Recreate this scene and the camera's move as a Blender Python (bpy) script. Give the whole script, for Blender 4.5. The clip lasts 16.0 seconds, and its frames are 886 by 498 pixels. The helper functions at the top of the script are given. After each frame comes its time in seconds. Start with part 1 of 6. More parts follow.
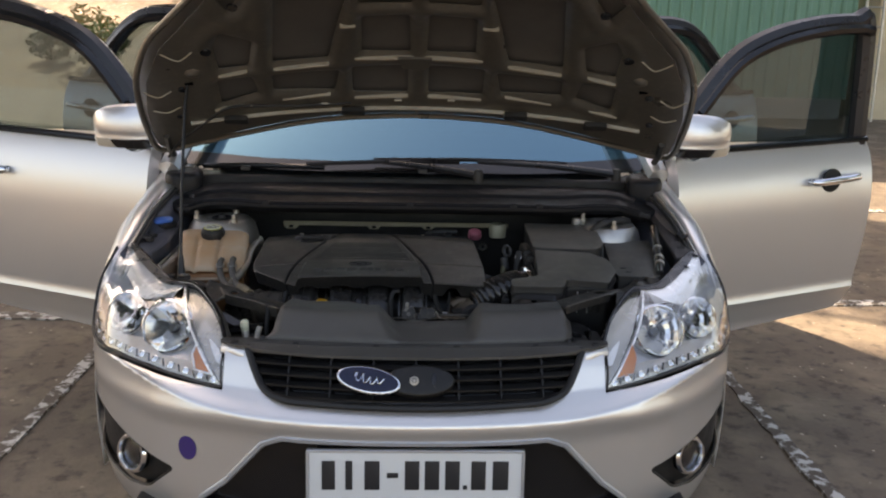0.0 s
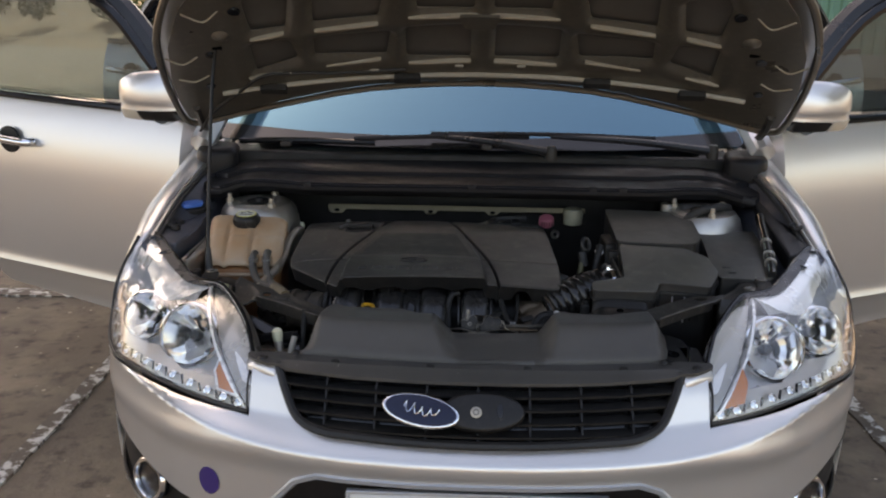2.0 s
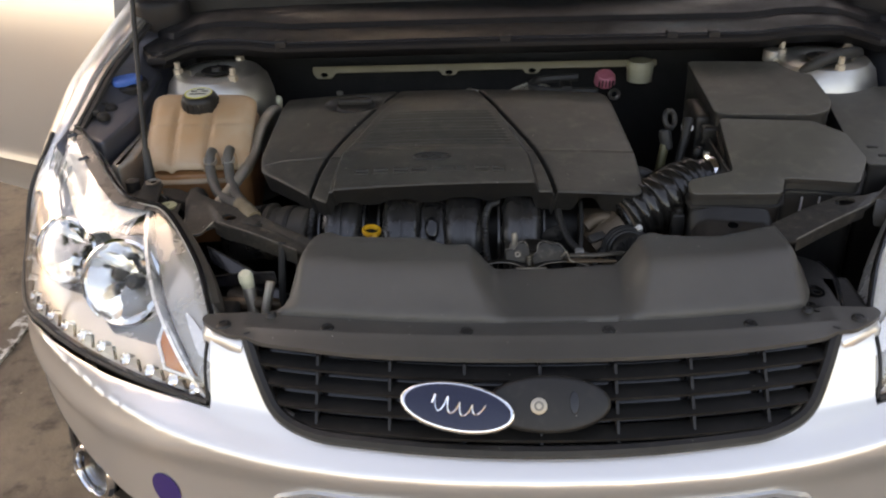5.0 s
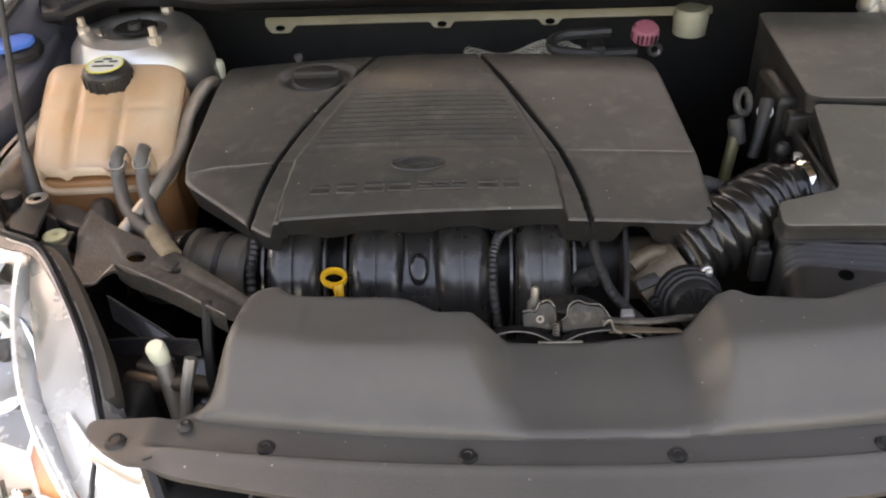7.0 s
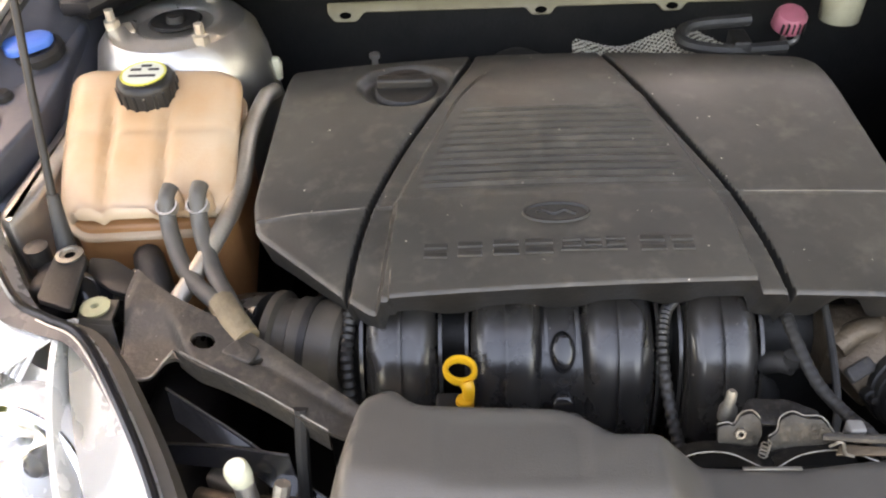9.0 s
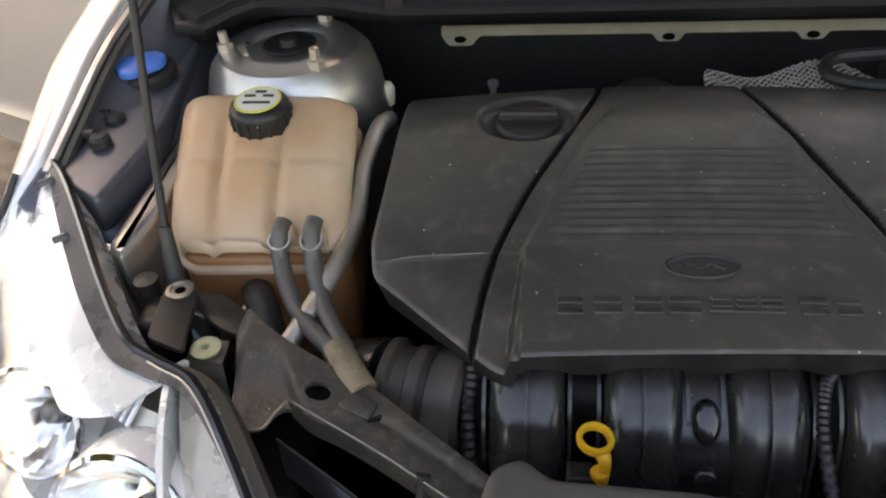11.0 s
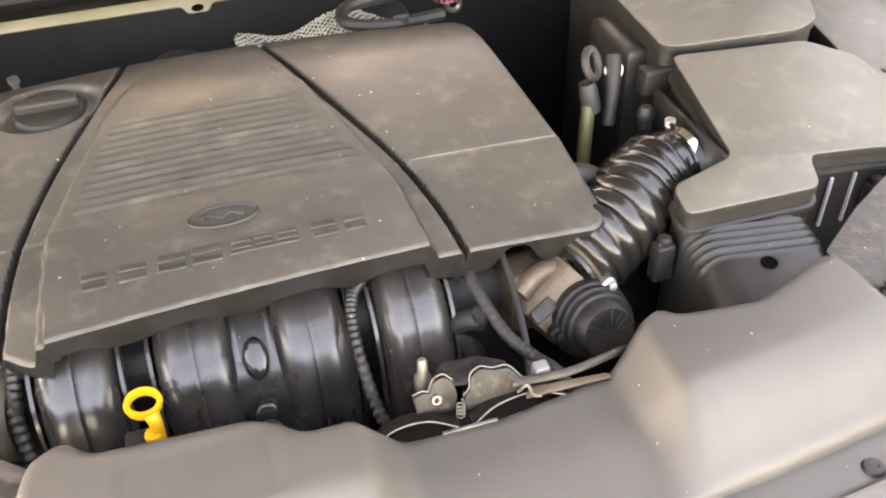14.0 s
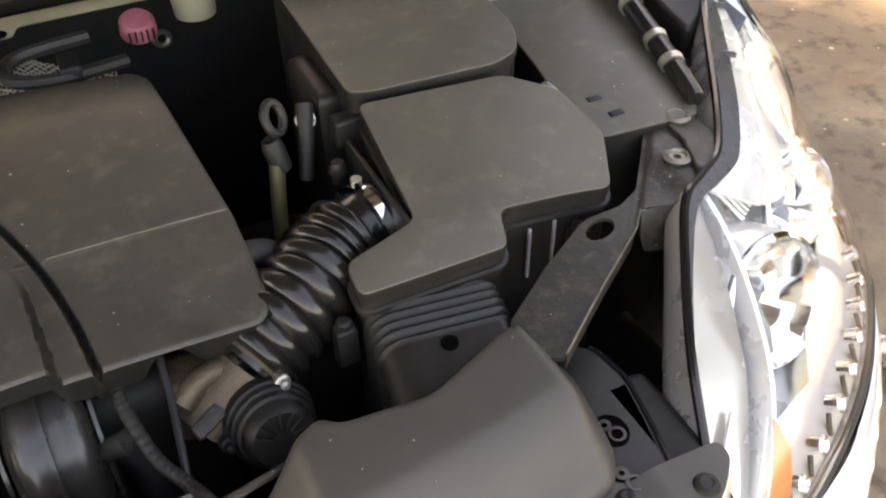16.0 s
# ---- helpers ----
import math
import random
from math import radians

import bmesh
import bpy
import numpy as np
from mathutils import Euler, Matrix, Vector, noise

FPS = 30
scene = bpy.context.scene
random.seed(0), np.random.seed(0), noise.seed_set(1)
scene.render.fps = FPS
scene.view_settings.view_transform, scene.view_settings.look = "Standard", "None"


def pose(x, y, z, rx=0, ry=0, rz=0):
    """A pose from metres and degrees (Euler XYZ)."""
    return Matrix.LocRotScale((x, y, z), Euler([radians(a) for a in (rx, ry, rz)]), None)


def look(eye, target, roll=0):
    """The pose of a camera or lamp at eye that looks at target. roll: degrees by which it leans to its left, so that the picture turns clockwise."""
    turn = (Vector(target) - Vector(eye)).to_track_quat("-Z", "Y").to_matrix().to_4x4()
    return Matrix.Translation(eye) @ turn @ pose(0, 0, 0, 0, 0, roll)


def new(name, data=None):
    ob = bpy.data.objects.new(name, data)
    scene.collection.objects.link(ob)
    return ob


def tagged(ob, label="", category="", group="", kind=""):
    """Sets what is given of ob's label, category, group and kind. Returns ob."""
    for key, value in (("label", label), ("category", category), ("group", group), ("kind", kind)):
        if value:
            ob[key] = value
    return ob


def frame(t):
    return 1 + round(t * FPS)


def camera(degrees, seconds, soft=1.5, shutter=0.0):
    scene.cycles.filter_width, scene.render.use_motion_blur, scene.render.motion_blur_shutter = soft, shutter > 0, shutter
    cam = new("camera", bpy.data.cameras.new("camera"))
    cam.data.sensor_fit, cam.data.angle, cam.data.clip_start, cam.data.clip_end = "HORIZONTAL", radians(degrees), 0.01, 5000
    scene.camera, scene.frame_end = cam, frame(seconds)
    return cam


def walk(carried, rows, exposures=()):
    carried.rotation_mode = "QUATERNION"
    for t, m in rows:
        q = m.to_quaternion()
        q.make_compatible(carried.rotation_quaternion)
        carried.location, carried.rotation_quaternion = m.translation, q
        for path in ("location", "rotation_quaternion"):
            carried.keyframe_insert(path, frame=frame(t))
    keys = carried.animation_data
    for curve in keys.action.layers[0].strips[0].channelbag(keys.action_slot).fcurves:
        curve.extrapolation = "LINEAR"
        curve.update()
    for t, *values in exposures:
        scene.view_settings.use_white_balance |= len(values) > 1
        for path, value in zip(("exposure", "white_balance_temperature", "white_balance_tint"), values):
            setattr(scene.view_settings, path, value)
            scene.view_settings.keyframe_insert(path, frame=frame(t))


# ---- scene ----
cam = camera(54.3, 16.0, soft=2.1)
METRES, EYE, TILT, LEAN, TURN = 2.6, 1.5, -18.0, 0.0, 0.0
PATH = [
    (0, (-0.016, -1.739, 1.414), (0.059, 0.197, 0.917), 1.3),
    (0.5, (-0.077, -1.599, 1.413), (-0.021, 0.33, 0.892), -0.2),
    (1, (-0.131, -1.512, 1.406), (-0.145, 0.413, 0.864), -1.3),
    (1.5, (-0.102, -1.465, 1.404), (-0.165, 0.454, 0.848), -0.8),
    (2, (-0.022, -1.377, 1.402), (-0.084, 0.533, 0.814), 0.7),
    (2.5, (0.03, -1.305, 1.395), (-0.027, 0.589, 0.753), 1.1),
    (3, (0.005, -1.187, 1.388), (-0.038, 0.694, 0.71), 0.4),
    (3.5, (-0.041, -1.074, 1.376), (-0.089, 0.785, 0.638), -0.7),
    (4, (-0.047, -0.984, 1.363), (-0.165, 0.835, 0.542), -1.7),
    (6.5, (-0.116, -0.48, 1.312), (-0.147, 1.178, 0.193), -2.7),
    (7, (-0.081, -0.378, 1.297), (-0.164, 1.254, 0.144), -2.6),
    (7.5, (-0.051, -0.308, 1.287), (-0.111, 1.301, 0.101), -2.4),
    (8, (-0.095, -0.23, 1.27), (-0.104, 1.353, 0.047), -2.6),
    (8.5, (-0.169, -0.166, 1.269), (-0.213, 1.403, 0.03), -3.1),
    (9, (-0.22, -0.132, 1.27), (-0.311, 1.424, 0.017), -3.2),
    (9.5, (-0.281, -0.103, 1.267), (-0.449, 1.438, 0.003), -3.4),
    (12, (-0.259, -0.066, 1.264), (-0.517, 1.503, 0.05), -4.8),
    (12.5, (-0.243, -0.122, 1.249), (-0.288, 1.44, 0.001), -3.8),
    (13, (-0.226, -0.138, 1.252), (-0.064, 1.417, 0.005), -3.0),
    (13.5, (-0.191, -0.134, 1.249), (0.144, 1.388, -0.005), -2.4),
    (14, (-0.131, -0.123, 1.249), (0.285, 1.356, -0.032), -2.4),
    (14.5, (-0.078, -0.118, 1.252), (0.403, 1.327, -0.045), -2.9),
    (15, (-0.019, -0.113, 1.256), (0.613, 1.255, -0.059), -1.5),
    (15.5, (0.033, -0.102, 1.261), (0.735, 1.224, -0.062), -0.8),
    (16, (0.088, -0.069, 1.261), (0.751, 1.267, -0.071), -1.0),
]
EXPOSURES = [(0, 1.68, 8600, 19), (3, 1.7, 8700, 20), (4.2, 1.85, 9200, 20), (6.3, 3.1, 10500, 22), (7, 3.3, 10500, 23), (7.5, 3.83, 11000, 24), (8, 4.62, 11500, 25), (8.5, 4.22, 11000, 24), (9, 3.9, 10300, 22), (9.8, 3.1, 9600, 20), (11.8, 2.78, 9300, 18), (12.5, 3.45, 10000, 20), (13, 4.25, 11000, 23), (13.5, 4.88, 11800, 25), (14.5, 4.98, 12400, 25), (15.2, 3.83, 12000, 25), (16, 3.25, 11400, 22)]
walk(cam, [(t, look(eye, target, roll)) for t, eye, target, roll in PATH], EXPOSURES)

# ---- world and light ----
world = bpy.data.worlds.new("world")
scene.world = world
world.use_nodes = True
_wn = world.node_tree
_sky = _wn.nodes.new("ShaderNodeTexSky")
_sky.sky_type, _sky.sun_disc = "NISHITA", False
_sky.air_density, _sky.dust_density, _sky.ozone_density = 1.0, 2.5, 0.8
SUN_FROM = Vector((-2.6, 5.8, 5.2))
_sky.sun_elevation = math.asin(SUN_FROM.normalized().z)
_sky.sun_rotation = math.atan2(SUN_FROM.x, SUN_FROM.y)
_wn.links.new(_sky.outputs[0], _wn.nodes["Background"].inputs[0])
_wn.nodes["Background"].inputs[1].default_value = 0.15
sun = new("sun", bpy.data.lights.new("sun", "SUN"))
sun.data.energy, sun.data.angle, sun.data.color = 4.8, radians(0.6), (1.0, 0.93, 0.82)
sun.matrix_world = look(SUN_FROM, (0, 0, 0))


# ---- materials ----
def material(name, colour, rough=0.5, metal=0.0, second=None, scale=12.0, amount=0.5, bump=0.0, bump_scale=120.0,
             coat=0.0, fine=None, fine_scale=180.0, fine_amount=0.3, contrast=(0.35, 0.7), piece=0.0, spec=0.5, stretch=(1, 1, 1), specks=None, wobble=0.14):
    """A surface: base colour, a second colour in patches, a third in fine specks, and fine relief."""
    m = bpy.data.materials.new(name)
    m.use_nodes = True
    t = m.node_tree
    b = t.nodes["Principled BSDF"]
    b.inputs["Base Color"].default_value = (*colour, 1)
    b.inputs["Roughness"].default_value, b.inputs["Metallic"].default_value = rough, metal
    b.inputs["Coat Weight"].default_value = coat
    b.inputs["Coat Roughness"].default_value = 0.06
    b.inputs["Specular IOR Level"].default_value = spec
    co = t.nodes.new("ShaderNodeTexCoord")
    mp = t.nodes.new("ShaderNodeMapping")
    mp.inputs["Scale"].default_value = stretch
    t.links.new(co.outputs["Object"], mp.inputs[0])

    def noise_mask(sc, lo, hi, detail=5.0):
        n = t.nodes.new("ShaderNodeTexNoise")
        n.inputs["Scale"].default_value, n.inputs["Detail"].default_value = sc, detail
        n.inputs["Roughness"].default_value = 0.62
        t.links.new(mp.outputs[0], n.inputs["Vector"])
        r = t.nodes.new("ShaderNodeMapRange")
        r.inputs[1].default_value, r.inputs[2].default_value = lo, hi
        t.links.new(n.outputs[0], r.inputs[0])
        return r.outputs[0], n.outputs[0]

    last = None
    for col, sc, am, con in ((second, scale, amount, contrast), (fine, fine_scale, fine_amount, (0.52, 0.72))):
        if col is None:
            continue
        mask, _ = noise_mask(sc, *con)
        k = t.nodes.new("ShaderNodeMath")
        k.operation = "MULTIPLY"
        k.inputs[1].default_value = am
        t.links.new(mask, k.inputs[0])
        mix = t.nodes.new("ShaderNodeMix")
        mix.data_type = "RGBA"
        t.links.new(k.outputs[0], mix.inputs[0])
        if last is None:
            mix.inputs[6].default_value = (*colour, 1)
        else:
            t.links.new(last, mix.inputs[6])
        mix.inputs[7].default_value = (*col, 1)
        last = mix.outputs[2]
    if specks is not None:
        col, sc, size, share = specks
        vo = t.nodes.new("ShaderNodeTexVoronoi")
        vo.inputs["Scale"].default_value = sc
        t.links.new(co.outputs["Object"], vo.inputs["Vector"])
        sp = t.nodes.new("ShaderNodeSeparateColor")
        t.links.new(vo.outputs["Color"], sp.inputs[0])
        a, b2, c = (t.nodes.new("ShaderNodeMath") for _ in range(3))
        a.operation, b2.operation, c.operation = "MULTIPLY", "LESS_THAN", "LESS_THAN"
        rad = t.nodes.new("ShaderNodeMath")
        rad.operation = "MULTIPLY"
        rad.inputs[1].default_value = size
        t.links.new(sp.outputs[1], rad.inputs[0])
        t.links.new(vo.outputs["Distance"], b2.inputs[0])
        t.links.new(rad.outputs[0], b2.inputs[1])
        t.links.new(sp.outputs[0], c.inputs[0])
        c.inputs[1].default_value = share
        t.links.new(b2.outputs[0], a.inputs[0])
        t.links.new(c.outputs[0], a.inputs[1])
        mix = t.nodes.new("ShaderNodeMix")
        mix.data_type = "RGBA"
        t.links.new(a.outputs[0], mix.inputs[0])
        if last is None:
            mix.inputs[6].default_value = (*colour, 1)
        else:
            t.links.new(last, mix.inputs[6])
        mix.inputs[7].default_value = (*col, 1)
        last = mix.outputs[2]
    if piece:
        info = t.nodes.new("ShaderNodeObjectInfo")
        h = t.nodes.new("ShaderNodeHueSaturation")
        r = t.nodes.new("ShaderNodeMapRange")
        r.inputs[3].default_value, r.inputs[4].default_value = 1 - piece, 1 + piece
        t.links.new(info.outputs["Random"], r.inputs[0])
        t.links.new(r.outputs[0], h.inputs["Value"])
        if last is None:
            h.inputs["Color"].default_value = (*colour, 1)
        else:
            t.links.new(last, h.inputs["Color"])
        last = h.outputs[0]
    if last is not None:
        t.links.new(last, b.inputs["Base Color"])
        mask, _ = noise_mask(scale * 1.7, 0.3, 0.7)
        rr = t.nodes.new("ShaderNodeMapRange")
        rr.inputs[3].default_value, rr.inputs[4].default_value = max(0.02, rough - wobble * 0.55), min(1.0, rough + wobble)
        t.links.new(mask, rr.inputs[0])
        t.links.new(rr.outputs[0], b.inputs["Roughness"])
    if bump:
        _, n = noise_mask(bump_scale, 0, 1, 3.0)
        bp = t.nodes.new("ShaderNodeBump")
        bp.inputs["Strength"].default_value, bp.inputs["Distance"].default_value = bump, 0.004
        t.links.new(n, bp.inputs["Height"])
        t.links.new(bp.outputs[0], b.inputs["Normal"])
    return m


def glass(name, tint=(0.95, 0.98, 0.97), rough=0.0, clear=0.0, sheen=(1, 1, 1)):
    m = bpy.data.materials.new(name)
    m.use_nodes = True
    b = m.node_tree.nodes["Principled BSDF"]
    b.inputs["Base Color"].default_value = (*tint, 1)
    b.inputs["Roughness"].default_value = rough
    b.inputs["Transmission Weight"].default_value = 1.0
    b.inputs["IOR"].default_value = 1.45
    if clear:
        out = m.node_tree.nodes["Material Output"]
        tr = m.node_tree.nodes.new("ShaderNodeBsdfTransparent")
        tr.inputs[0].default_value = (*tint, 1)
        gl = m.node_tree.nodes.new("ShaderNodeBsdfGlossy")
        gl.inputs["Roughness"].default_value = rough
        gl.inputs[0].default_value = (*sheen, 1)
        lw = m.node_tree.nodes.new("ShaderNodeLayerWeight")
        lw.inputs[0].default_value = 0.5
        pw = m.node_tree.nodes.new("ShaderNodeMath")
        pw.operation = "POWER"
        pw.inputs[1].default_value = 4.0
        m.node_tree.links.new(lw.outputs["Facing"], pw.inputs[0])
        fr = m.node_tree.nodes.new("ShaderNodeMapRange")
        fr.inputs[3].default_value, fr.inputs[4].default_value = clear, 0.9
        m.node_tree.links.new(pw.outputs[0], fr.inputs[0])
        mix = m.node_tree.nodes.new("ShaderNodeMixShader")
        m.node_tree.links.new(fr.outputs[0], mix.inputs[0])
        m.node_tree.links.new(tr.outputs[0], mix.inputs[1])
        m.node_tree.links.new(gl.outputs[0], mix.inputs[2])
        m.node_tree.links.new(mix.outputs[0], out.inputs[0])
    return m


PAINT = material("silver_paint", (0.72, 0.70, 0.67), 0.33, 0.75, coat=0.75)
# Dusty silver of the underside, with the bonnet's shade put into its dark colour.
PAINT_IN = material("shaded_dusty_silver", (0.165, 0.148, 0.124), 0.32, 0.6, (0.115, 0.100, 0.080), 3.0, 0.5, 0.03, 300, fine=(0.45, 0.4, 0.3), fine_scale=60, fine_amount=0.12)
PLASTIC = material("black_plastic", (0.011, 0.011, 0.011), 0.40, 0, (0.024, 0.021, 0.018), 6.0, 0.55, 0.1, 300, spec=0.32, fine=(0.14, 0.12, 0.10), fine_scale=45, fine_amount=0.08, specks=((0.22, 0.20, 0.17), 75, 0.075, 0.4))
COVER = material("engine_cover_plastic", (0.040, 0.0375, 0.033), 0.40, 0, (0.105, 0.092, 0.072), 4.2, 0.75, 0.12, 520, fine=(0.18, 0.16, 0.125), fine_scale=38, fine_amount=0.3, contrast=(0.38, 0.76), wobble=0.18, specks=((0.40, 0.37, 0.31), 75, 0.095, 0.6))
LIDM = material("dusty_lid_plastic", (0.068, 0.064, 0.054), 0.46, 0, (0.125, 0.112, 0.088), 4.5, 0.7, 0.12, 520, fine=(0.20, 0.18, 0.14), fine_scale=40, fine_amount=0.3, contrast=(0.36, 0.74), wobble=0.16, specks=((0.42, 0.39, 0.33), 80, 0.085, 0.6))
SHROUDM = material("shroud_plastic", (0.060, 0.0555, 0.050), 0.40, 0, (0.110, 0.102, 0.088), 3.2, 0.5, 0.1, 500, fine=(0.15, 0.14, 0.12), fine_scale=70, fine_amount=0.04, spec=0.4, wobble=0.08, specks=((0.32, 0.30, 0.26), 70, 0.08, 0.5))
GLOSSY = material("glossy_black", (0.008, 0.008, 0.009), 0.14, 0, (0.02, 0.019, 0.018), 10, 0.4, wobble=0.06)
RUBBER = material("black_rubber", (0.012, 0.012, 0.012), 0.55, 0, (0.05, 0.045, 0.037), 14, 0.4, 0.2, 200)
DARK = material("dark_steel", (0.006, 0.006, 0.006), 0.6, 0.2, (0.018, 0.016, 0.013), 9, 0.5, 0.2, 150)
BRACKET = material("dusty_bracket_steel", (0.026, 0.025, 0.0245), 0.42, 0.3, (0.085, 0.070, 0.050), 14, 0.5, 0.2, 200, fine=(0.24, 0.20, 0.15), fine_scale=90, fine_amount=0.22, specks=((0.5, 0.47, 0.42), 120, 0.10, 0.35))
RUNNERM = material("runner_plastic", (0.014, 0.014, 0.0145), 0.24, 0, (0.058, 0.050, 0.040), 9, 0.45, 0.03, 250, wobble=0.10, spec=0.65, specks=((0.3, 0.27, 0.22), 80, 0.07, 0.4))
HOSEM = material("dusty_grey_hose", (0.085, 0.077, 0.066), 0.45, 0, (0.045, 0.04, 0.034), 18, 0.6, 0.1, 200)
BELLOW = material("bellows_rubber", (0.007, 0.007, 0.007), 0.22, 0, (0.035, 0.030, 0.024), 10, 0.4, wobble=0.08)
OLIVE = material("olive_tube", (0.11, 0.10, 0.045), 0.4, 0.2, (0.06, 0.052, 0.03), 20, 0.5)
PALE = material("dull_bright_metal", (0.42, 0.41, 0.385), 0.38, 0.45, (0.42, 0.39, 0.35), 14, 0.5)
APRON = material("blue_grey_inner_panel", (0.085, 0.09, 0.108), 0.34, 0.45, (0.06, 0.06, 0.068), 5, 0.5, 0.03, 200, fine=(0.2, 0.18, 0.15), fine_scale=50, fine_amount=0.12)
DUSTY = material("dust_brown_plastic", (0.060, 0.049, 0.037), 0.5, 0, (0.022, 0.019, 0.016), 20, 0.6, 0.1, 250)
LATCHM = material("greasy_latch_steel", (0.024, 0.022, 0.020), 0.36, 0.6, (0.010, 0.009, 0.008), 45, 0.8, 0.2, 300, fine=(0.24, 0.21, 0.17), fine_scale=120, fine_amount=0.12)
BROWNALLOY = material("dirty_alloy", (0.115, 0.085, 0.058), 0.45, 0.6, (0.06, 0.045, 0.032), 30, 0.6, 0.3, 220)
# Pale colour that paints the light caught by ledges under the bonnet.
LITLEDGE = material("lit_ledge_paint", (0.34, 0.305, 0.24), 0.8, 0, (0.3, 0.26, 0.2), 20, 0.6)
PLUG = material("grey_plug", (0.17, 0.165, 0.155), 0.5, 0, (0.09, 0.085, 0.08), 60, 0.5)
# Dusty plastic edges, with a rim highlight put into the pale colour.
RIM_DUST_LIGHT = material("dusty_edge_highlight", (0.17, 0.15, 0.125), 0.7, 0, (0.06, 0.055, 0.048), 35, 0.7)
EDGE = material("worn_steel_edge", (0.24, 0.225, 0.195), 0.4, 0.7, (0.12, 0.1, 0.08), 90, 0.8)
CHROME = material("chrome", (0.86, 0.87, 0.88), 0.07, 1.0)
REFLECT = material("lamp_reflector", (0.92, 0.91, 0.89), 0.14, 1.0)
ALLOY = material("cast_alloy", (0.55, 0.5, 0.42), 0.42, 0.8, (0.25, 0.2, 0.14), 18, 0.5, 0.3, 220)
STEEL = material("zinc_steel", (0.54, 0.525, 0.49), 0.34, 0.9, (0.33, 0.30, 0.25), 12, 0.45, 0.1, 150)
TAN = material("tan_primer", (0.17, 0.148, 0.092), 0.5, 0.1, (0.09, 0.075, 0.048), 14, 0.5, 0.1, 200)
TANK = material("amber_tank_plastic", (0.46, 0.335, 0.225), 0.40, 0, (0.44, 0.23, 0.10), 5, 0.8, 0.06, 300, contrast=(0.4, 0.66))
TANKLOW = material("rusty_coolant", (0.30, 0.13, 0.05), 0.35, 0, (0.42, 0.2, 0.09), 9, 0.5, 0.1, 200)
YELLOW = material("yellow_plastic", (0.66, 0.34, 0.018), 0.4, 0, (0.50, 0.24, 0.02), 40, 0.5)
BLUE = material("blue_plastic", (0.03, 0.13, 0.46), 0.35, 0, (0.05, 0.16, 0.42), 40, 0.5)
BADGE = material("badge_blue", (0.003, 0.006, 0.028), 0.25, 0.1, coat=0.25)
PURPLE = material("purple_sticker", (0.04, 0.02, 0.13), 0.5)
TAPE = material("dirty_tape", (0.20, 0.15, 0.09), 0.7, 0, (0.10, 0.075, 0.045), 40, 0.7, 0.5, 150)
AMBER = material("amber_lens", (0.50, 0.17, 0.05), 0.25)
PINK = material("pink_plastic", (0.44, 0.12, 0.16), 0.5, 0, (0.28, 0.09, 0.10), 30, 0.6)
OLDCREAM = material("dull_cream_rubber", (0.40, 0.38, 0.22), 0.6, 0, (0.26, 0.24, 0.14), 60, 0.6)
CREAM = material("cream_cap", (0.72, 0.68, 0.48), 0.5)
POTM = material("aged_pot_plastic", (0.30, 0.285, 0.20), 0.5, 0, (0.19, 0.175, 0.12), 30, 0.6)
WHITE = material("white_plate", (0.62, 0.63, 0.62), 0.4)
# Flat black for uncut holes: the dark inside is painted on small discs.
HOLE_SHADE = material("hole_shade", (0.003, 0.003, 0.003), 1.0, spec=0.0)
BLACKINK = material("black_ink", (0.015, 0.015, 0.017), 0.5)
GREYF = material("grey_frame", (0.45, 0.46, 0.47), 0.35, 0.5)
MARKM = material("raised_mark_plastic", (0.016, 0.0152, 0.014), 0.42, 0, (0.06, 0.053, 0.043), 30, 0.6)
# Back of the silver skin, likewise coloured dark for the shade underneath.
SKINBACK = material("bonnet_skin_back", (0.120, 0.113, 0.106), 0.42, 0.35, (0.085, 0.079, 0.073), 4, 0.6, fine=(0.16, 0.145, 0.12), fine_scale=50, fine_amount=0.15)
SEALM = material("pale_seal", (0.36, 0.33, 0.27), 0.6, 0, (0.22, 0.20, 0.16), 12, 0.6)
TRIMBLACK = material("satin_black_trim", (0.012, 0.012, 0.014), 0.30, 0, (0.02, 0.02, 0.02), 8, 0.5)
REPEATER = material("clear_repeater", (0.62, 0.56, 0.46), 0.2, 0.2)
LENS = glass("lamp_lens", (0.985, 0.99, 0.99), 0.02, 0.035)
PANE = glass("door_glass", (0.36, 0.43, 0.45), 0.0, 0.08, (0.72, 0.88, 1.0))
# The blue of the reflected sky is painted into the gloss colour.
SCREEN = glass("windscreen_glass", (0.20, 0.27, 0.31), 0.02, 0.30, (0.33, 0.64, 0.80))
FOIL = material("heat_shield_foil", (0.74, 0.70, 0.58), 0.36, 0.7)


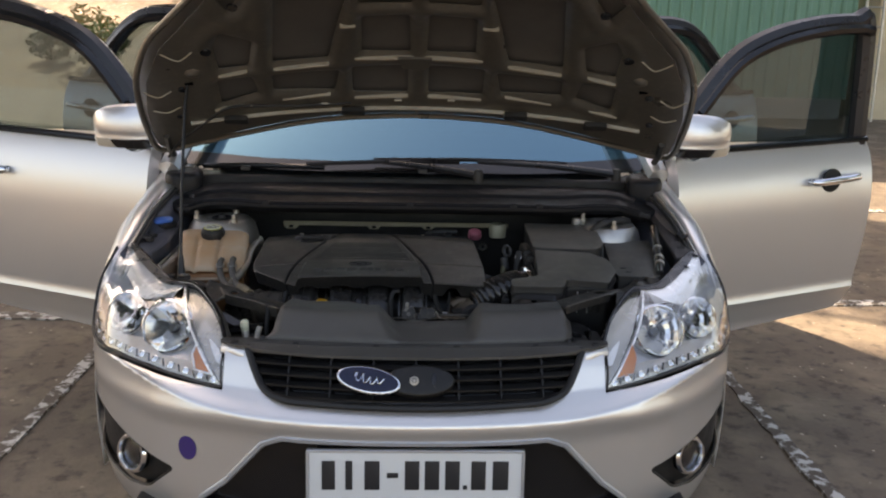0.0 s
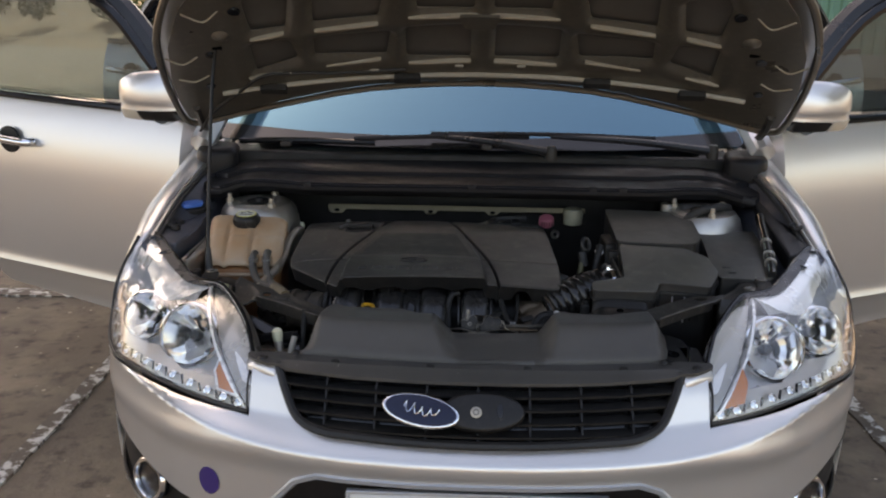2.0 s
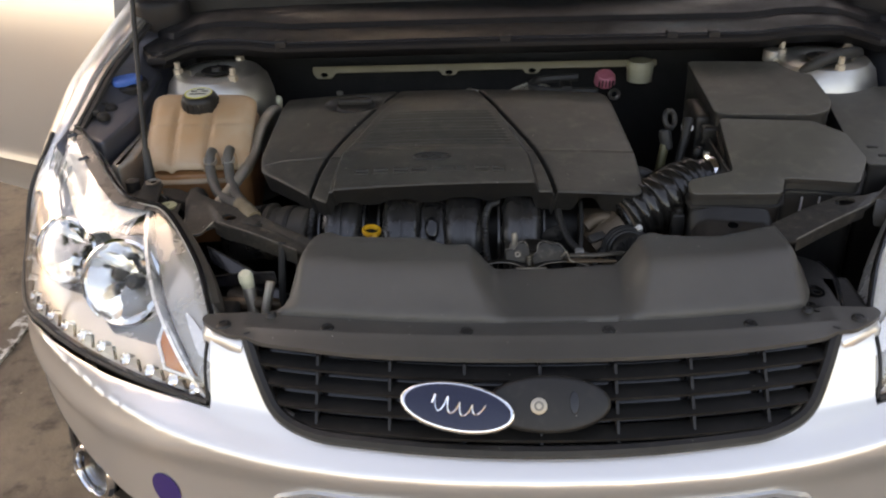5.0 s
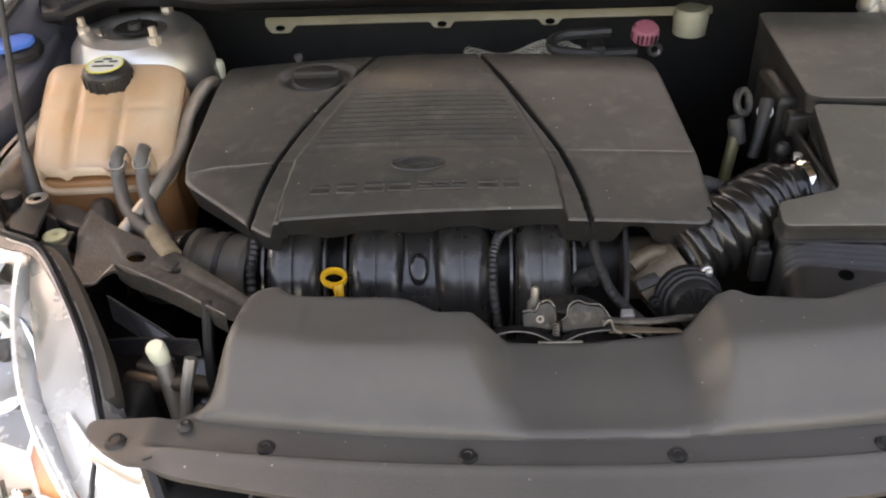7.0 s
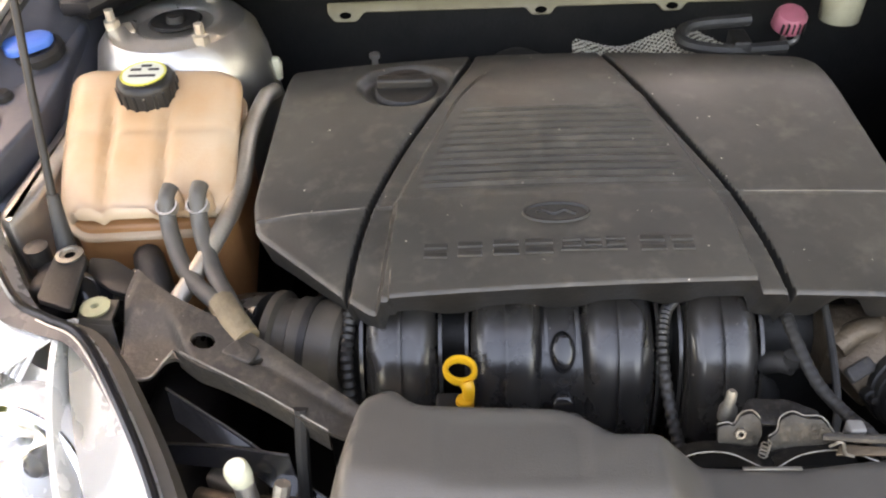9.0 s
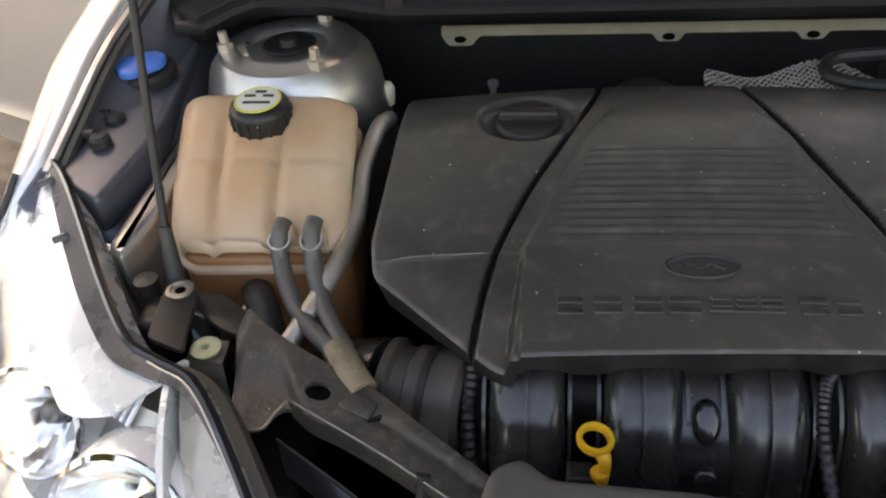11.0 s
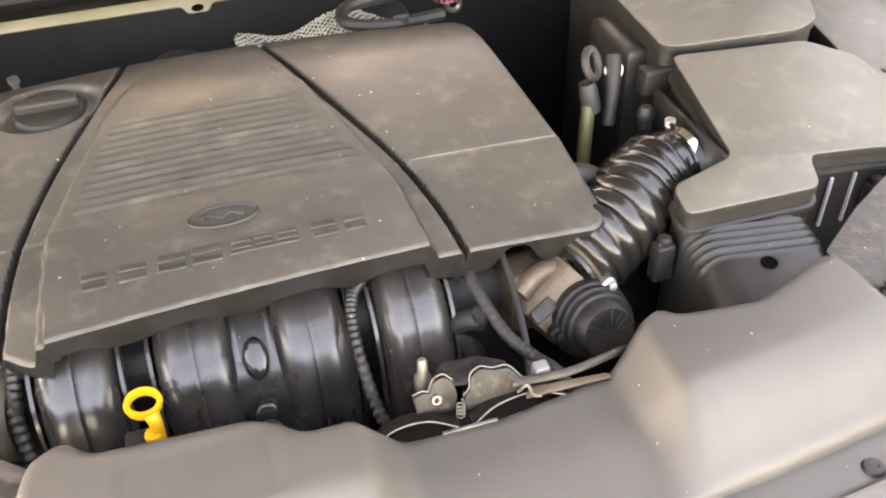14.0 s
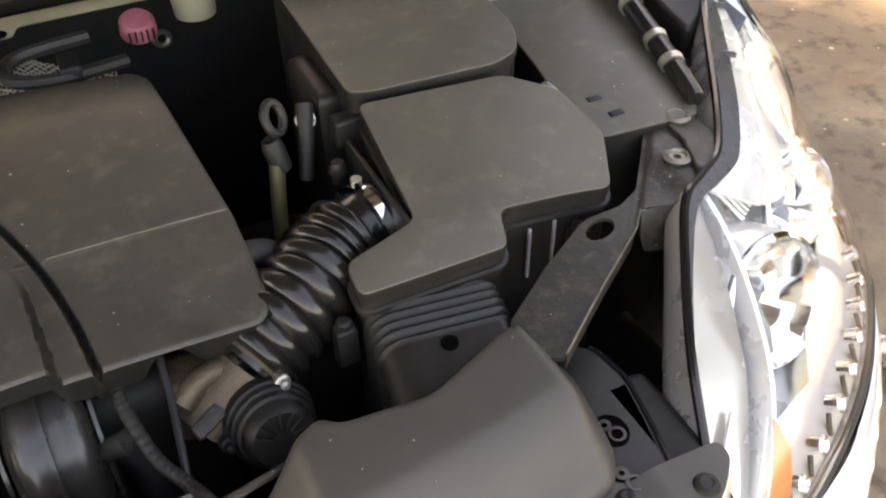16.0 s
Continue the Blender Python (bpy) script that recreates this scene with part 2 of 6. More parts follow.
def dimple(m, pitch):
    """Rows of small dimples set cornerwise, pressed into a foil, their shade painted dark."""
    t = m.node_tree
    co = t.nodes.new("ShaderNodeTexCoord")
    fac = []
    for turn in (45, -45):
        mp = t.nodes.new("ShaderNodeMapping")
        mp.inputs["Rotation"].default_value = (0, 0, radians(turn))
        t.links.new(co.outputs["Object"], mp.inputs[0])
        w = t.nodes.new("ShaderNodeTexWave")
        w.inputs["Scale"].default_value = 0.314 / pitch
        t.links.new(mp.outputs[0], w.inputs["Vector"])
        fac.append(w.outputs["Fac"])
    k = t.nodes.new("ShaderNodeMath")
    k.operation = "MULTIPLY"
    t.links.new(fac[0], k.inputs[0])
    t.links.new(fac[1], k.inputs[1])
    r = t.nodes.new("ShaderNodeMapRange")
    r.inputs[1].default_value, r.inputs[2].default_value = 0.12, 0.45
    t.links.new(k.outputs[0], r.inputs[0])
    mix = t.nodes.new("ShaderNodeMix")
    mix.data_type = "RGBA"
    mix.inputs[6].default_value, mix.inputs[7].default_value = (0.74, 0.70, 0.58, 1), (0.06, 0.05, 0.035, 1)
    t.links.new(r.outputs[0], mix.inputs[0])
    b = t.nodes["Principled BSDF"]
    t.links.new(mix.outputs[2], b.inputs["Base Color"])
    bp = t.nodes.new("ShaderNodeBump")
    bp.inputs["Strength"].default_value, bp.inputs["Distance"].default_value = 0.6, 0.002
    bp.invert = True
    t.links.new(r.outputs[0], bp.inputs["Height"])
    t.links.new(bp.outputs[0], b.inputs["Normal"])


dimple(FOIL, 0.0058)
TYRE = material("tyre_rubber", (0.02, 0.02, 0.021), 0.8, 0, (0.06, 0.055, 0.05), 20, 0.5, 0.3, 200)
COWLM = material("scuttle_plastic", (0.012, 0.012, 0.014), 0.36, 0, (0.018, 0.017, 0.017), 7, 0.5, 0.05, 300, spec=0.18)
TRIM = material("cabin_trim", (0.10, 0.095, 0.09), 0.75, 0, (0.06, 0.055, 0.05), 10, 0.5, 0.2, 300)


# ---- mesh tools ----
def mesh(name, v, f, sharp=38):
    me = bpy.data.meshes.new(name)
    me.from_pydata([tuple(map(float, p)) for p in v], [], [tuple(map(int, q)) for q in f])
    me.validate()
    bm = bmesh.new()
    bm.from_mesh(me)
    bmesh.ops.recalc_face_normals(bm, faces=bm.faces)
    bm.to_mesh(me)
    bm.free()
    me.polygons.foreach_set("use_smooth", [True] * len(me.polygons))
    me.set_sharp_from_angle(angle=radians(sharp))
    return me


def part(name, geo, mat, parent=None, label="", sharp=38, at=None):
    """One mesh object: geo is (verts, faces), or a mesh that is shared."""
    me = geo if isinstance(geo, bpy.types.Mesh) else mesh(name, *geo, sharp=sharp)
    if not me.materials:
        me.materials.append(mat)
    ob = new(name, me)
    if at is not None:
        ob.matrix_world = at
    if parent is not None:
        ob.parent = parent
        ob.matrix_parent_inverse = parent.matrix_world.inverted()
    if label:
        tagged(ob, label)
    return ob


def clean_sides(ob, mat):
    """Dust lies on what faces up; the steep sides keep the bare plastic."""
    ob.data.materials.append(mat)
    for p in ob.data.polygons:
        if p.normal.z < 0.55:
            p.material_index = 1
    return ob


def thing(name, label, category, at=(0, 0, 0), group="", kind=""):
    e = new(name)
    e.empty_display_size = 0.1
    e.matrix_world = Matrix.Translation(at)
    bpy.context.view_layer.update()
    return tagged(e, label, category, group, kind)


def join(*geos):
    v, f = [], []
    for gv, gf in geos:
        n = len(v)
        v.extend([tuple(p) for p in gv])
        f.extend([tuple(i + n for i in q) for q in gf])
    return v, f


def moved(geo, m):
    return [tuple(m @ Vector(p)) for p in geo[0]], geo[1]


def mirrored(geo):
    return [(-p[0], p[1], p[2]) for p in geo[0]], [tuple(reversed(q)) for q in geo[1]]


def loft(rings, closed=True, cap=True):
    n = len(rings[0])
    v = [tuple(p) for r in rings for p in r]
    f = []
    for a in range(len(rings) - 1):
        for b in range(n if closed else n - 1):
            c = (b + 1) % n
            f.append((a * n + b, a * n + c, (a + 1) * n + c, (a + 1) * n + b))
    if cap and closed:
        f.append(tuple(range(n))[::-1])
        f.append(tuple(range((len(rings) - 1) * n, len(rings) * n)))
    return v, f


def smooth_path(pts, per=8):
    """Points along a Catmull-Rom curve through pts."""
    p = [Vector(q) for q in pts]
    p = [2 * p[0] - p[1]] + p + [2 * p[-1] - p[-2]]
    out = []
    for i in range(1, len(p) - 2):
        for k in range(per):
            t = k / per
            out.append(0.5 * (2 * p[i] + (p[i + 1] - p[i - 1]) * t + (2 * p[i - 1] - 5 * p[i] + 4 * p[i + 1] - p[i + 2]) * t * t
                              + (3 * p[i] - p[i - 1] - 3 * p[i + 1] + p[i + 2]) * t ** 3))
    out.append(p[-2])
    return out


def tube(pts, r, n=10, per=8, rough=None):
    """A round tube along a smooth path; r is a radius or a function of 0..1."""
    path = smooth_path(pts, per) if per else [Vector(q) for q in pts]
    rings, side = [], None
    for i, p in enumerate(path):
        d = (path[min(i + 1, len(path) - 1)] - path[max(i - 1, 0)]).normalized()
        if side is None:
            side = d.orthogonal().normalized()
        side = (side - d * side.dot(d)).normalized()
        up = d.cross(side)
        rad = r(i / (len(path) - 1)) if callable(r) else r
        rings.append([p + rad * (math.cos(2 * math.pi * k / n) * side + math.sin(2 * math.pi * k / n) * up) for k in range(n)])
    return loft(rings)


def lathe(profile, n=24, at=None):
    """A turned shape about z from (radius, height) pairs."""
    rings = [[(r * math.cos(2 * math.pi * k / n), r * math.sin(2 * math.pi * k / n), z) for k in range(n)] for r, z in profile]
    hollow = profile[0][0] > 1e-6 and profile[-1][0] > 1e-6
    g = loft(rings + rings[:1], cap=False) if hollow else loft(rings)
    return moved(g, at) if at is not None else g


def rounded(poly, r, n=4):
    """A polygon with its corners rounded."""
    out, m = [], len(poly)
    for i in range(m):
        a, b, c = Vector(poly[i - 1]), Vector(poly[i]), Vector(poly[(i + 1) % m])
        k = min(r, (a - b).length * 0.45, (c - b).length * 0.45)
        s, e = b + (a - b).normalized() * k, b + (c - b).normalized() * k
        for j in range(n + 1):
            t = j / n
            q = (1 - t) ** 2 * s + 2 * t * (1 - t) * b + t * t * e
            out.append((q.x, q.y))
    return out


def inset(poly, d):
    m, out = len(poly), []
    area = sum(poly[i - 1][0] * poly[i][1] - poly[i][0] * poly[i - 1][1] for i in range(m))
    s = 1 if area > 0 else -1
    for i in range(m):
        a, b, c = Vector(poly[i - 1]), Vector(poly[i]), Vector(poly[(i + 1) % m])
        e1, e2 = (b - a), (c - b)
        e1, e2 = (e1.normalized() if e1.length > 1e-9 else e2.normalized()), (e2.normalized() if e2.length > 1e-9 else e1.normalized())
        n = Vector((-(e1.y + e2.y), e1.x + e2.x))
        n = n.normalized() if n.length > 1e-6 else Vector((-e1.y, e1.x))
        q = b + s * d * n
        out.append((q.x, q.y))
    return out


def slab(poly, z0, z1, corner=0.01, edge=0.004, tilt=None, n=4):
    """A plate or box over a plan polygon, with rounded corners and a rounded upper edge; tilt(x, y) adds to the height."""
    p = rounded(poly, corner, n) if corner else list(poly)
    h = tilt or (lambda x, y: 0.0)
    rings = [[(x, y, z0 + h(x, y)) for x, y in p]]
    for k in range(4):
        a = k / 3 * math.pi / 2
        q = inset(p, edge * (1 - math.cos(a)))
        rings.append([(x, y, z1 - edge + edge * math.sin(a) + h(x, y)) for x, y in q])
    return loft(rings)


def box(cx, cy, cz, sx, sy, sz, edge=0.004):
    g = slab([(-sx / 2, -sy / 2), (sx / 2, -sy / 2), (sx / 2, sy / 2), (-sx / 2, sy / 2)], -sz / 2, sz / 2, min(edge, sx / 3, sy / 3), min(edge, sz / 3, sx / 3, sy / 3), n=2)
    return moved(g, Matrix.Translation((cx, cy, cz)))


def inside(px, py, poly):
    """Which of the points lie in the polygon."""
    hit = np.zeros(px.shape, bool)
    m = len(poly)
    for i in range(m):
        (x1, y1), (x2, y2) = poly[i - 1], poly[i]
        if y1 == y2:
            continue
        c = ((y1 > py) != (y2 > py)) & (px < (x2 - x1) * (py - y1) / (y2 - y1) + x1)
        hit ^= c
    return hit


def nearest(px, py, polys):
    """The nearest point on the edges of some polygons, and how far it is."""
    best = np.full(px.shape, 9e9)
    bx, by = px.copy(), py.copy()
    for poly in polys:
        for i in range(len(poly)):
            (x1, y1), (x2, y2) = poly[i - 1], poly[i]
            dx, dy = x2 - x1, y2 - y1
            l2 = dx * dx + dy * dy
            if l2 < 1e-14:
                continue
            t = np.clip(((px - x1) * dx + (py - y1) * dy) / l2, 0, 1)
            qx, qy = x1 + t * dx, y1 + t * dy
            d = np.hypot(px - qx, py - qy)
            k = d < best
            best[k], bx[k], by[k] = d[k], qx[k], qy[k]
    return bx, by, best


def sheet(surface, outer, holes=(), step=0.01, thick=0.003, way=None):
    """A shaped panel: surface(u, v) gives x, y, z arrays; outer and holes are polygons in u, v. It is given thickness along way, or along its normal."""
    us, vs = [p[0] for p in outer], [p[1] for p in outer]
    nu, nv = int((max(us) - min(us)) / step) + 2, int((max(vs) - min(vs)) / step) + 2
    gu, gv = np.meshgrid(np.linspace(min(us), max(us), nu), np.linspace(min(vs), max(vs), nv), indexing="ij")
    cu, cv = (gu[1:, 1:] + gu[:-1, :-1]) / 2, (gv[1:, 1:] + gv[:-1, :-1]) / 2
    keep = inside(cu, cv, outer)
    for h in holes:
        keep &= ~inside(cu, cv, h)
    rim = np.zeros(gu.shape, int)
    for a, b in ((0, 0), (1, 0), (0, 1), (1, 1)):
        rim[a:nu - 1 + a, b:nv - 1 + b] += keep
    edge = (rim > 0) & (rim < 4)
    qu, qv, _ = nearest(gu[edge], gv[edge], [outer, *holes])
    gu[edge], gv[edge] = qu, qv
    used = rim > 0
    num = -np.ones(gu.shape, int)
    num[used] = np.arange(used.sum())
    p = np.stack(surface(gu[used], gv[used]), -1)
    quads = [(num[i, j], num[i + 1, j], num[i + 1, j + 1], num[i, j + 1]) for i, j in zip(*np.where(keep))]
    if not thick:
        return [tuple(q) for q in p], quads
    if way is None:
        e = 1e-4
        a = np.stack(surface(gu[used] + e, gv[used]), -1) - p
        b = np.stack(surface(gu[used], gv[used] + e), -1) - p
        nrm = np.cross(a, b)
        nrm /= np.linalg.norm(nrm, axis=1, keepdims=True) + 1e-12
    else:
        nrm = np.array(way)[None, :]
    back = p + thick * nrm
    n = len(p)
    count = {}
    for q in quads:
        for k in range(4):
            e = (q[k], q[(k + 1) % 4])
            count[e] = count.get(e, 0) + 1
    faces = quads + [tuple(i + n for i in reversed(q)) for q in quads]
    for (a, b) in list(count):
        if (b, a) not in count:
            faces.append((b, a, a + n, b + n))
    return [tuple(q) for q in p] + [tuple(q) for q in back], faces


def ell(cx, cy, rx, ry, n=28):
    return [(cx + rx * math.cos(2 * math.pi * k / n), cy + ry * math.sin(2 * math.pi * k / n)) for k in range(n)]


def flip(poly):
    return [(-x, y) for x, y in reversed(poly)]


def both(name, geo, mat, parent, label="", sharp=38):
    """A part on the one side of the car (negative x) and its mirror image on the other."""
    return part(name, geo, mat, parent, label, sharp), part(name, mirrored(geo), mat, parent, label, sharp)


def curve_table(xs, ys, n=400):
    """A smoothed table of a plan curve."""
    gx = np.linspace(min(xs), max(xs), n)
    gy = np.interp(gx, xs, ys)
    k = np.hanning(41)
    k /= k.sum()
    pad = np.concatenate([2 * gy[0] - gy[20:0:-1], gy, 2 * gy[-1] - gy[-2:-22:-1]])
    return gx, np.convolve(pad, k, "valid")


# ---- ground and surroundings ----
ASPHALT = material("worn_asphalt", (0.150, 0.114, 0.080), 0.9, 0, (0.30, 0.235, 0.16), 2.4, 0.8, 1.0, 40, fine=(0.030, 0.024, 0.019), fine_scale=13, fine_amount=0.8, contrast=(0.47, 0.7), specks=((0.4, 0.33, 0.24), 24, 0.2, 0.35))
LINE = material("worn_line_paint", (0.55, 0.53, 0.48), 0.8, 0, (0.105, 0.082, 0.06), 17, 1.0, 0.5, 80, contrast=(0.44, 0.52))
GREEN = material("green_sheet_metal", (0.17, 0.36, 0.27), 0.45, 0.2, (0.12, 0.27, 0.2), 3, 0.5, 0.05, 60, stretch=(1, 1, 0.2))
SANDY = material("sandy_bank", (0.27, 0.165, 0.085), 0.95, 0, (0.11, 0.085, 0.055), 1.6, 0.85, 1.0, 5, fine=(0.40, 0.32, 0.22), fine_scale=6, fine_amount=0.6, specks=((0.5, 0.47, 0.42), 2.5, 0.25, 0.3))
CREAMWALL = material("cream_render", (0.76, 0.65, 0.45), 0.85, 0, (0.52, 0.42, 0.27), 1.5, 0.6, 0.2, 40)
LEAF = material("leaf", (0.06, 0.10, 0.025), 0.6, 0, (0.11, 0.13, 0.04), 2.0, 0.6)
DRYLEAF = material("dry_scrub", (0.17, 0.15, 0.06), 0.8, 0, (0.25, 0.19, 0.09), 2.0, 0.6)
BARK = material("bark", (0.13, 0.10, 0.07), 0.9, 0, (0.22, 0.18, 0.13), 6, 0.6, 0.8, 30)


def ground_height(x, y):
    return 0.004 * np.sin(x * 3.1 + 1) * np.sin(y * 2.7) + 0.002 * np.sin(x * 9.0) * np.sin(y * 8.0 + 2) - 0.004


def make_ground():
    v, f = [], []
    n = 120
    grid = np.linspace(-6, 6, n)
    for a in grid:
        for b in grid:
            v.append((a, b + 1.5, float(ground_height(a, b + 1.5))))
    f = [(i * n + j, (i + 1) * n + j, (i + 1) * n + j + 1, i * n + j + 1) for i in range(n - 1) for j in range(n - 1)]
    rimi = [i * n for i in range(n)] + [(n - 1) * n + j for j in range(1, n)] + [i * n + n - 1 for i in range(n - 2, -1, -1)] + [j for j in range(n - 2, 0, -1)]
    base = len(v)
    for i in rimi:
        x, y, z = v[i]
        d = Vector((x, y - 1.5))
        d = d * (600 / max(abs(d.x), abs(d.y)))
        v.append((d.x, d.y + 1.5, 0.0))
    m = len(rimi)
    f += [(rimi[k], rimi[(k + 1) % m], base + (k + 1) % m, base + k) for k in range(m)]
    return tagged(part("ground", (v, f), ASPHALT), "brown-grey worn asphalt of a dusty car park", "ground", kind="structure")


make_ground()


def line_strip(x0, y0, x1, y1, w, seed):
    """A worn painted line, with ragged edges, 4 mm over the asphalt."""
    rnd = random.Random(seed)
    a, b = Vector((x0, y0)), Vector((x1, y1))
    d = (b - a).normalized()
    s = Vector((-d.y, d.x))
    k = int((b - a).length / 0.06)
    rings = []
    for i in range(k + 1):
        p = a + (b - a) * (i / k)
        l, r = w / 2 + rnd.uniform(-0.008, 0.006), w / 2 + rnd.uniform(-0.008, 0.006)
        rings.append([(*(p + s * l), 0.0045), (*(p - s * r), 0.0045), (*(p - s * r), -0.012), (*(p + s * l), -0.012)])
    ob = part("parking_line", loft(rings), LINE)
    return tagged(ob, "worn white parking bay line on asphalt", "line", "parking bay lines", "structure")


line_strip(-1.385, -3.0, -1.385, 2.3, 0.06, 1)
line_strip(1.335, -3.0, 1.335, 2.62, 0.06, 2)
line_strip(1.30, 2.68, 7.5, 2.75, 0.09, 3)
line_strip(-7.0, 2.34, -1.40, 2.34, 0.09, 4)
line_strip(-4.05, -3.0, -4.05, 2.3, 0.09, 5)
line_strip(4.0, -3.0, 4.0, 2.62, 0.09, 6)
line_strip(1.9, 5.2, 7.5, 5.3, 0.09, 7)


def corrugated_wall():
    """A trapezoid-ribbed sheet wall of a shed, with its parts."""
    shed = thing("corrugated_shed", "green corrugated sheet metal shed wall across the car park", "building", (3.8, 13.4, 0))
    x, pts = 0.6, []
    while x < 7.5:
        pts += [(x, 0.0), (x + 0.10, 0.0), (x + 0.125, -0.035), (x + 0.175, -0.035), (x + 0.2, 0.0)]
        x += 0.2
    y0 = 13.4
    front = [[(p, y0 + q + 0.0, 0.35) for p, q in pts], [(p, y0 + q, 6.0) for p, q in pts]]
    v, f = loft(front, closed=False, cap=False)
    part("cladding", (v, f), GREEN, shed, "green ribbed cladding sheet", sharp=20)
    part("plinth", box(4.05, 13.5, 0.17, 6.9, 0.3, 0.36, 0.02), material("concrete", (0.4, 0.38, 0.34), 0.9, 0, (0.28, 0.25, 0.2), 2, 0.6, 0.4, 40), shed, "grey concrete plinth")
    part("back_wall", box(4.05, 16.6, 3.0, 6.7, 5.8, 6.0, 0.03), GREEN, shed)
    return shed


corrugated_wall()


def ladder():
    l = thing("ladder", "grey metal ladder leaning on a wall beside the green shed", "ladder", (7.70, 13.2, 0))
    both_r = [(7.56, 0), (7.86, 0)]
    for x, _ in both_r:
        part("rail", tube([(x, 12.95, 0.0), (x, 13.2, 5.6)], 0.025, 8, 0), STEEL, l)
    for k in range(17):
        z = 0.3 + 0.32 * k
        part("rung", tube([(7.56, 12.95 + 0.045 * z, z), (7.86, 12.95 + 0.045 * z, z)], 0.015, 6, 0), STEEL, l)
    return l


ladder()
cw = thing("cream_building", "cream rendered wall of a building beside the shed", "building", (10, 14, 0))
part("wall", box(13.0, 15.4, 2.6, 10.0, 4.0, 5.2, 0.03), CREAMWALL, cw)
part("roof", box(13.0, 15.2, 5.3, 10.6, 4.8, 0.2, 0.03), TAN, cw)


def bank():
    """A sandy slope at the edge of the car park."""
    nx, ny = 90, 30
    v = []
    for i in range(nx):
        for j in range(ny):
            x = -75 + 75.5 * i / (nx - 1)
            s = j / (ny - 1)
            z = 3.6 * min(1, s * 2.2) ** 1.3 + 3.0 * s * s - 0.05
            y = 17.5 + 34 * s + 1.5 * math.sin(x * 0.3)
            v.append((x, y, z + 0.28 * noise.noise(Vector((x * 0.6, y * 0.6, 0))) * min(1, s * 8)))
    f = [(i * ny + j, (i + 1) * ny + j, (i + 1) * ny + j + 1, i * ny + j + 1) for i in range(nx - 1) for j in range(ny - 1)]
    return tagged(part("sandy_bank", (v, f), SANDY), "sandy earth bank with scrub behind the car park", "bank", kind="structure")


bank()


def leaves(centre, radius, count, size, seed, flat=0.8):
    """Small leaf blades filling an uneven blob."""
    rnd = random.Random(seed)
    v, f = [], []
    for _ in range(count):
        while True:
            p = Vector((rnd.uniform(-1, 1), rnd.uniform(-1, 1), rnd.uniform(-1, 1)))
            if p.length < 1 and noise.noise(p * 1.9 + Vector((seed, 0, 0))) > -0.12:
                break
        p = Vector((p.x * radius, p.y * radius, p.z * radius * flat)) + Vector(centre)
        a = Vector((rnd.gauss(0, 1), rnd.gauss(0, 1), rnd.gauss(0, 0.6))).normalized()
        b = a.orthogonal().normalized()
        s = size * rnd.uniform(0.6, 1.3)
        n = len(v)
        v += [tuple(p - a * s), tuple(p + b * s * 0.4), tuple(p + a * s), tuple(p - b * s * 0.4)]
        f.append((n, n + 1, n + 2, n + 3))
    return v, f


def shrub(x, y, z, r, seed, mat, name="shrub", label="scrubby green shrub growing on the sandy bank"):
    s = thing(name, label, "shrub", (x, y, z), "shrubs on the bank")
    part("stem", tube([(x, y, z - 0.1), (x + 0.05 * r, y, z + 0.4 * r), (x, y + 0.1 * r, z + 0.8 * r)], 0.06 * r, 6, 4), BARK, s)
    part("crown", leaves((x, y, z + 0.7 * r), r, int(1100 * r), 0.075, seed), mat, s)


_rs = random.Random(5)
for k in range(26):
    xx = -34 + 1.25 * k + _rs.uniform(-0.5, 0.5)
    shrub(xx, 19.0 + _rs.uniform(-0.7, 1.2), 0.5, _rs.uniform(0.5, 1.1), 100 + k, LEAF if k % 3 else DRYLEAF)
for k in range(22):
    xx = -36 + 1.6 * k + _rs.uniform(-0.8, 0.8)
    shrub(xx, 31.0 + _rs.uniform(-4, 3), 3.6, _rs.uniform(1.0, 2.0), 200 + k, LEAF if k % 2 else DRYLEAF)


def tree(x, y, h, crown, r, seed, count):
    """A tapered trunk with forking limbs that lean to a loose crown of small leaves."""
    rnd = random.Random(seed)
    cx, cy, cz = crown
    t = thing("shade_tree", "unseen broadleaf tree shading the car park", "tree", (x, y, 0), "trees by the car park")
    part("trunk", tube([(x, y, -0.1), (x + 0.1, y, h * 0.3), (x + (cx - x) * .2, y + (cy - y) * .2, h * 0.6)], lambda s: 0.21 - 0.1 * s, 10, 6), BARK, t)
    clumps = []
    for k in range(24):
        a = 2.4 * k
        d = r * math.sqrt((k + .5) / 24)
        e = Vector((cx + math.cos(a) * d, cy + math.sin(a) * d, cz + rnd.uniform(-.8, .8)))
        away = Vector((e.x + 1.4, e.y - 8.75, 0))
        if away.length < 1.9:
            e += away.normalized() * (1.9 - away.length)
        part("limb", tube([(x + (cx - x) * .12, y + (cy - y) * .12, h * rnd.uniform(0.42, 0.55)), ((x + e.x) / 2, (y + e.y) / 2, h * 0.72), e], lambda s: 0.08 - 0.06 * s, 7, 5), BARK, t)
        clumps.append(leaves(e, r * rnd.uniform(0.25, 0.34), count // 24, 0.11, seed * 31 + k, 0.5))
    part("crown", join(*clumps), LEAF, t, "crown of small green leaves with gaps")


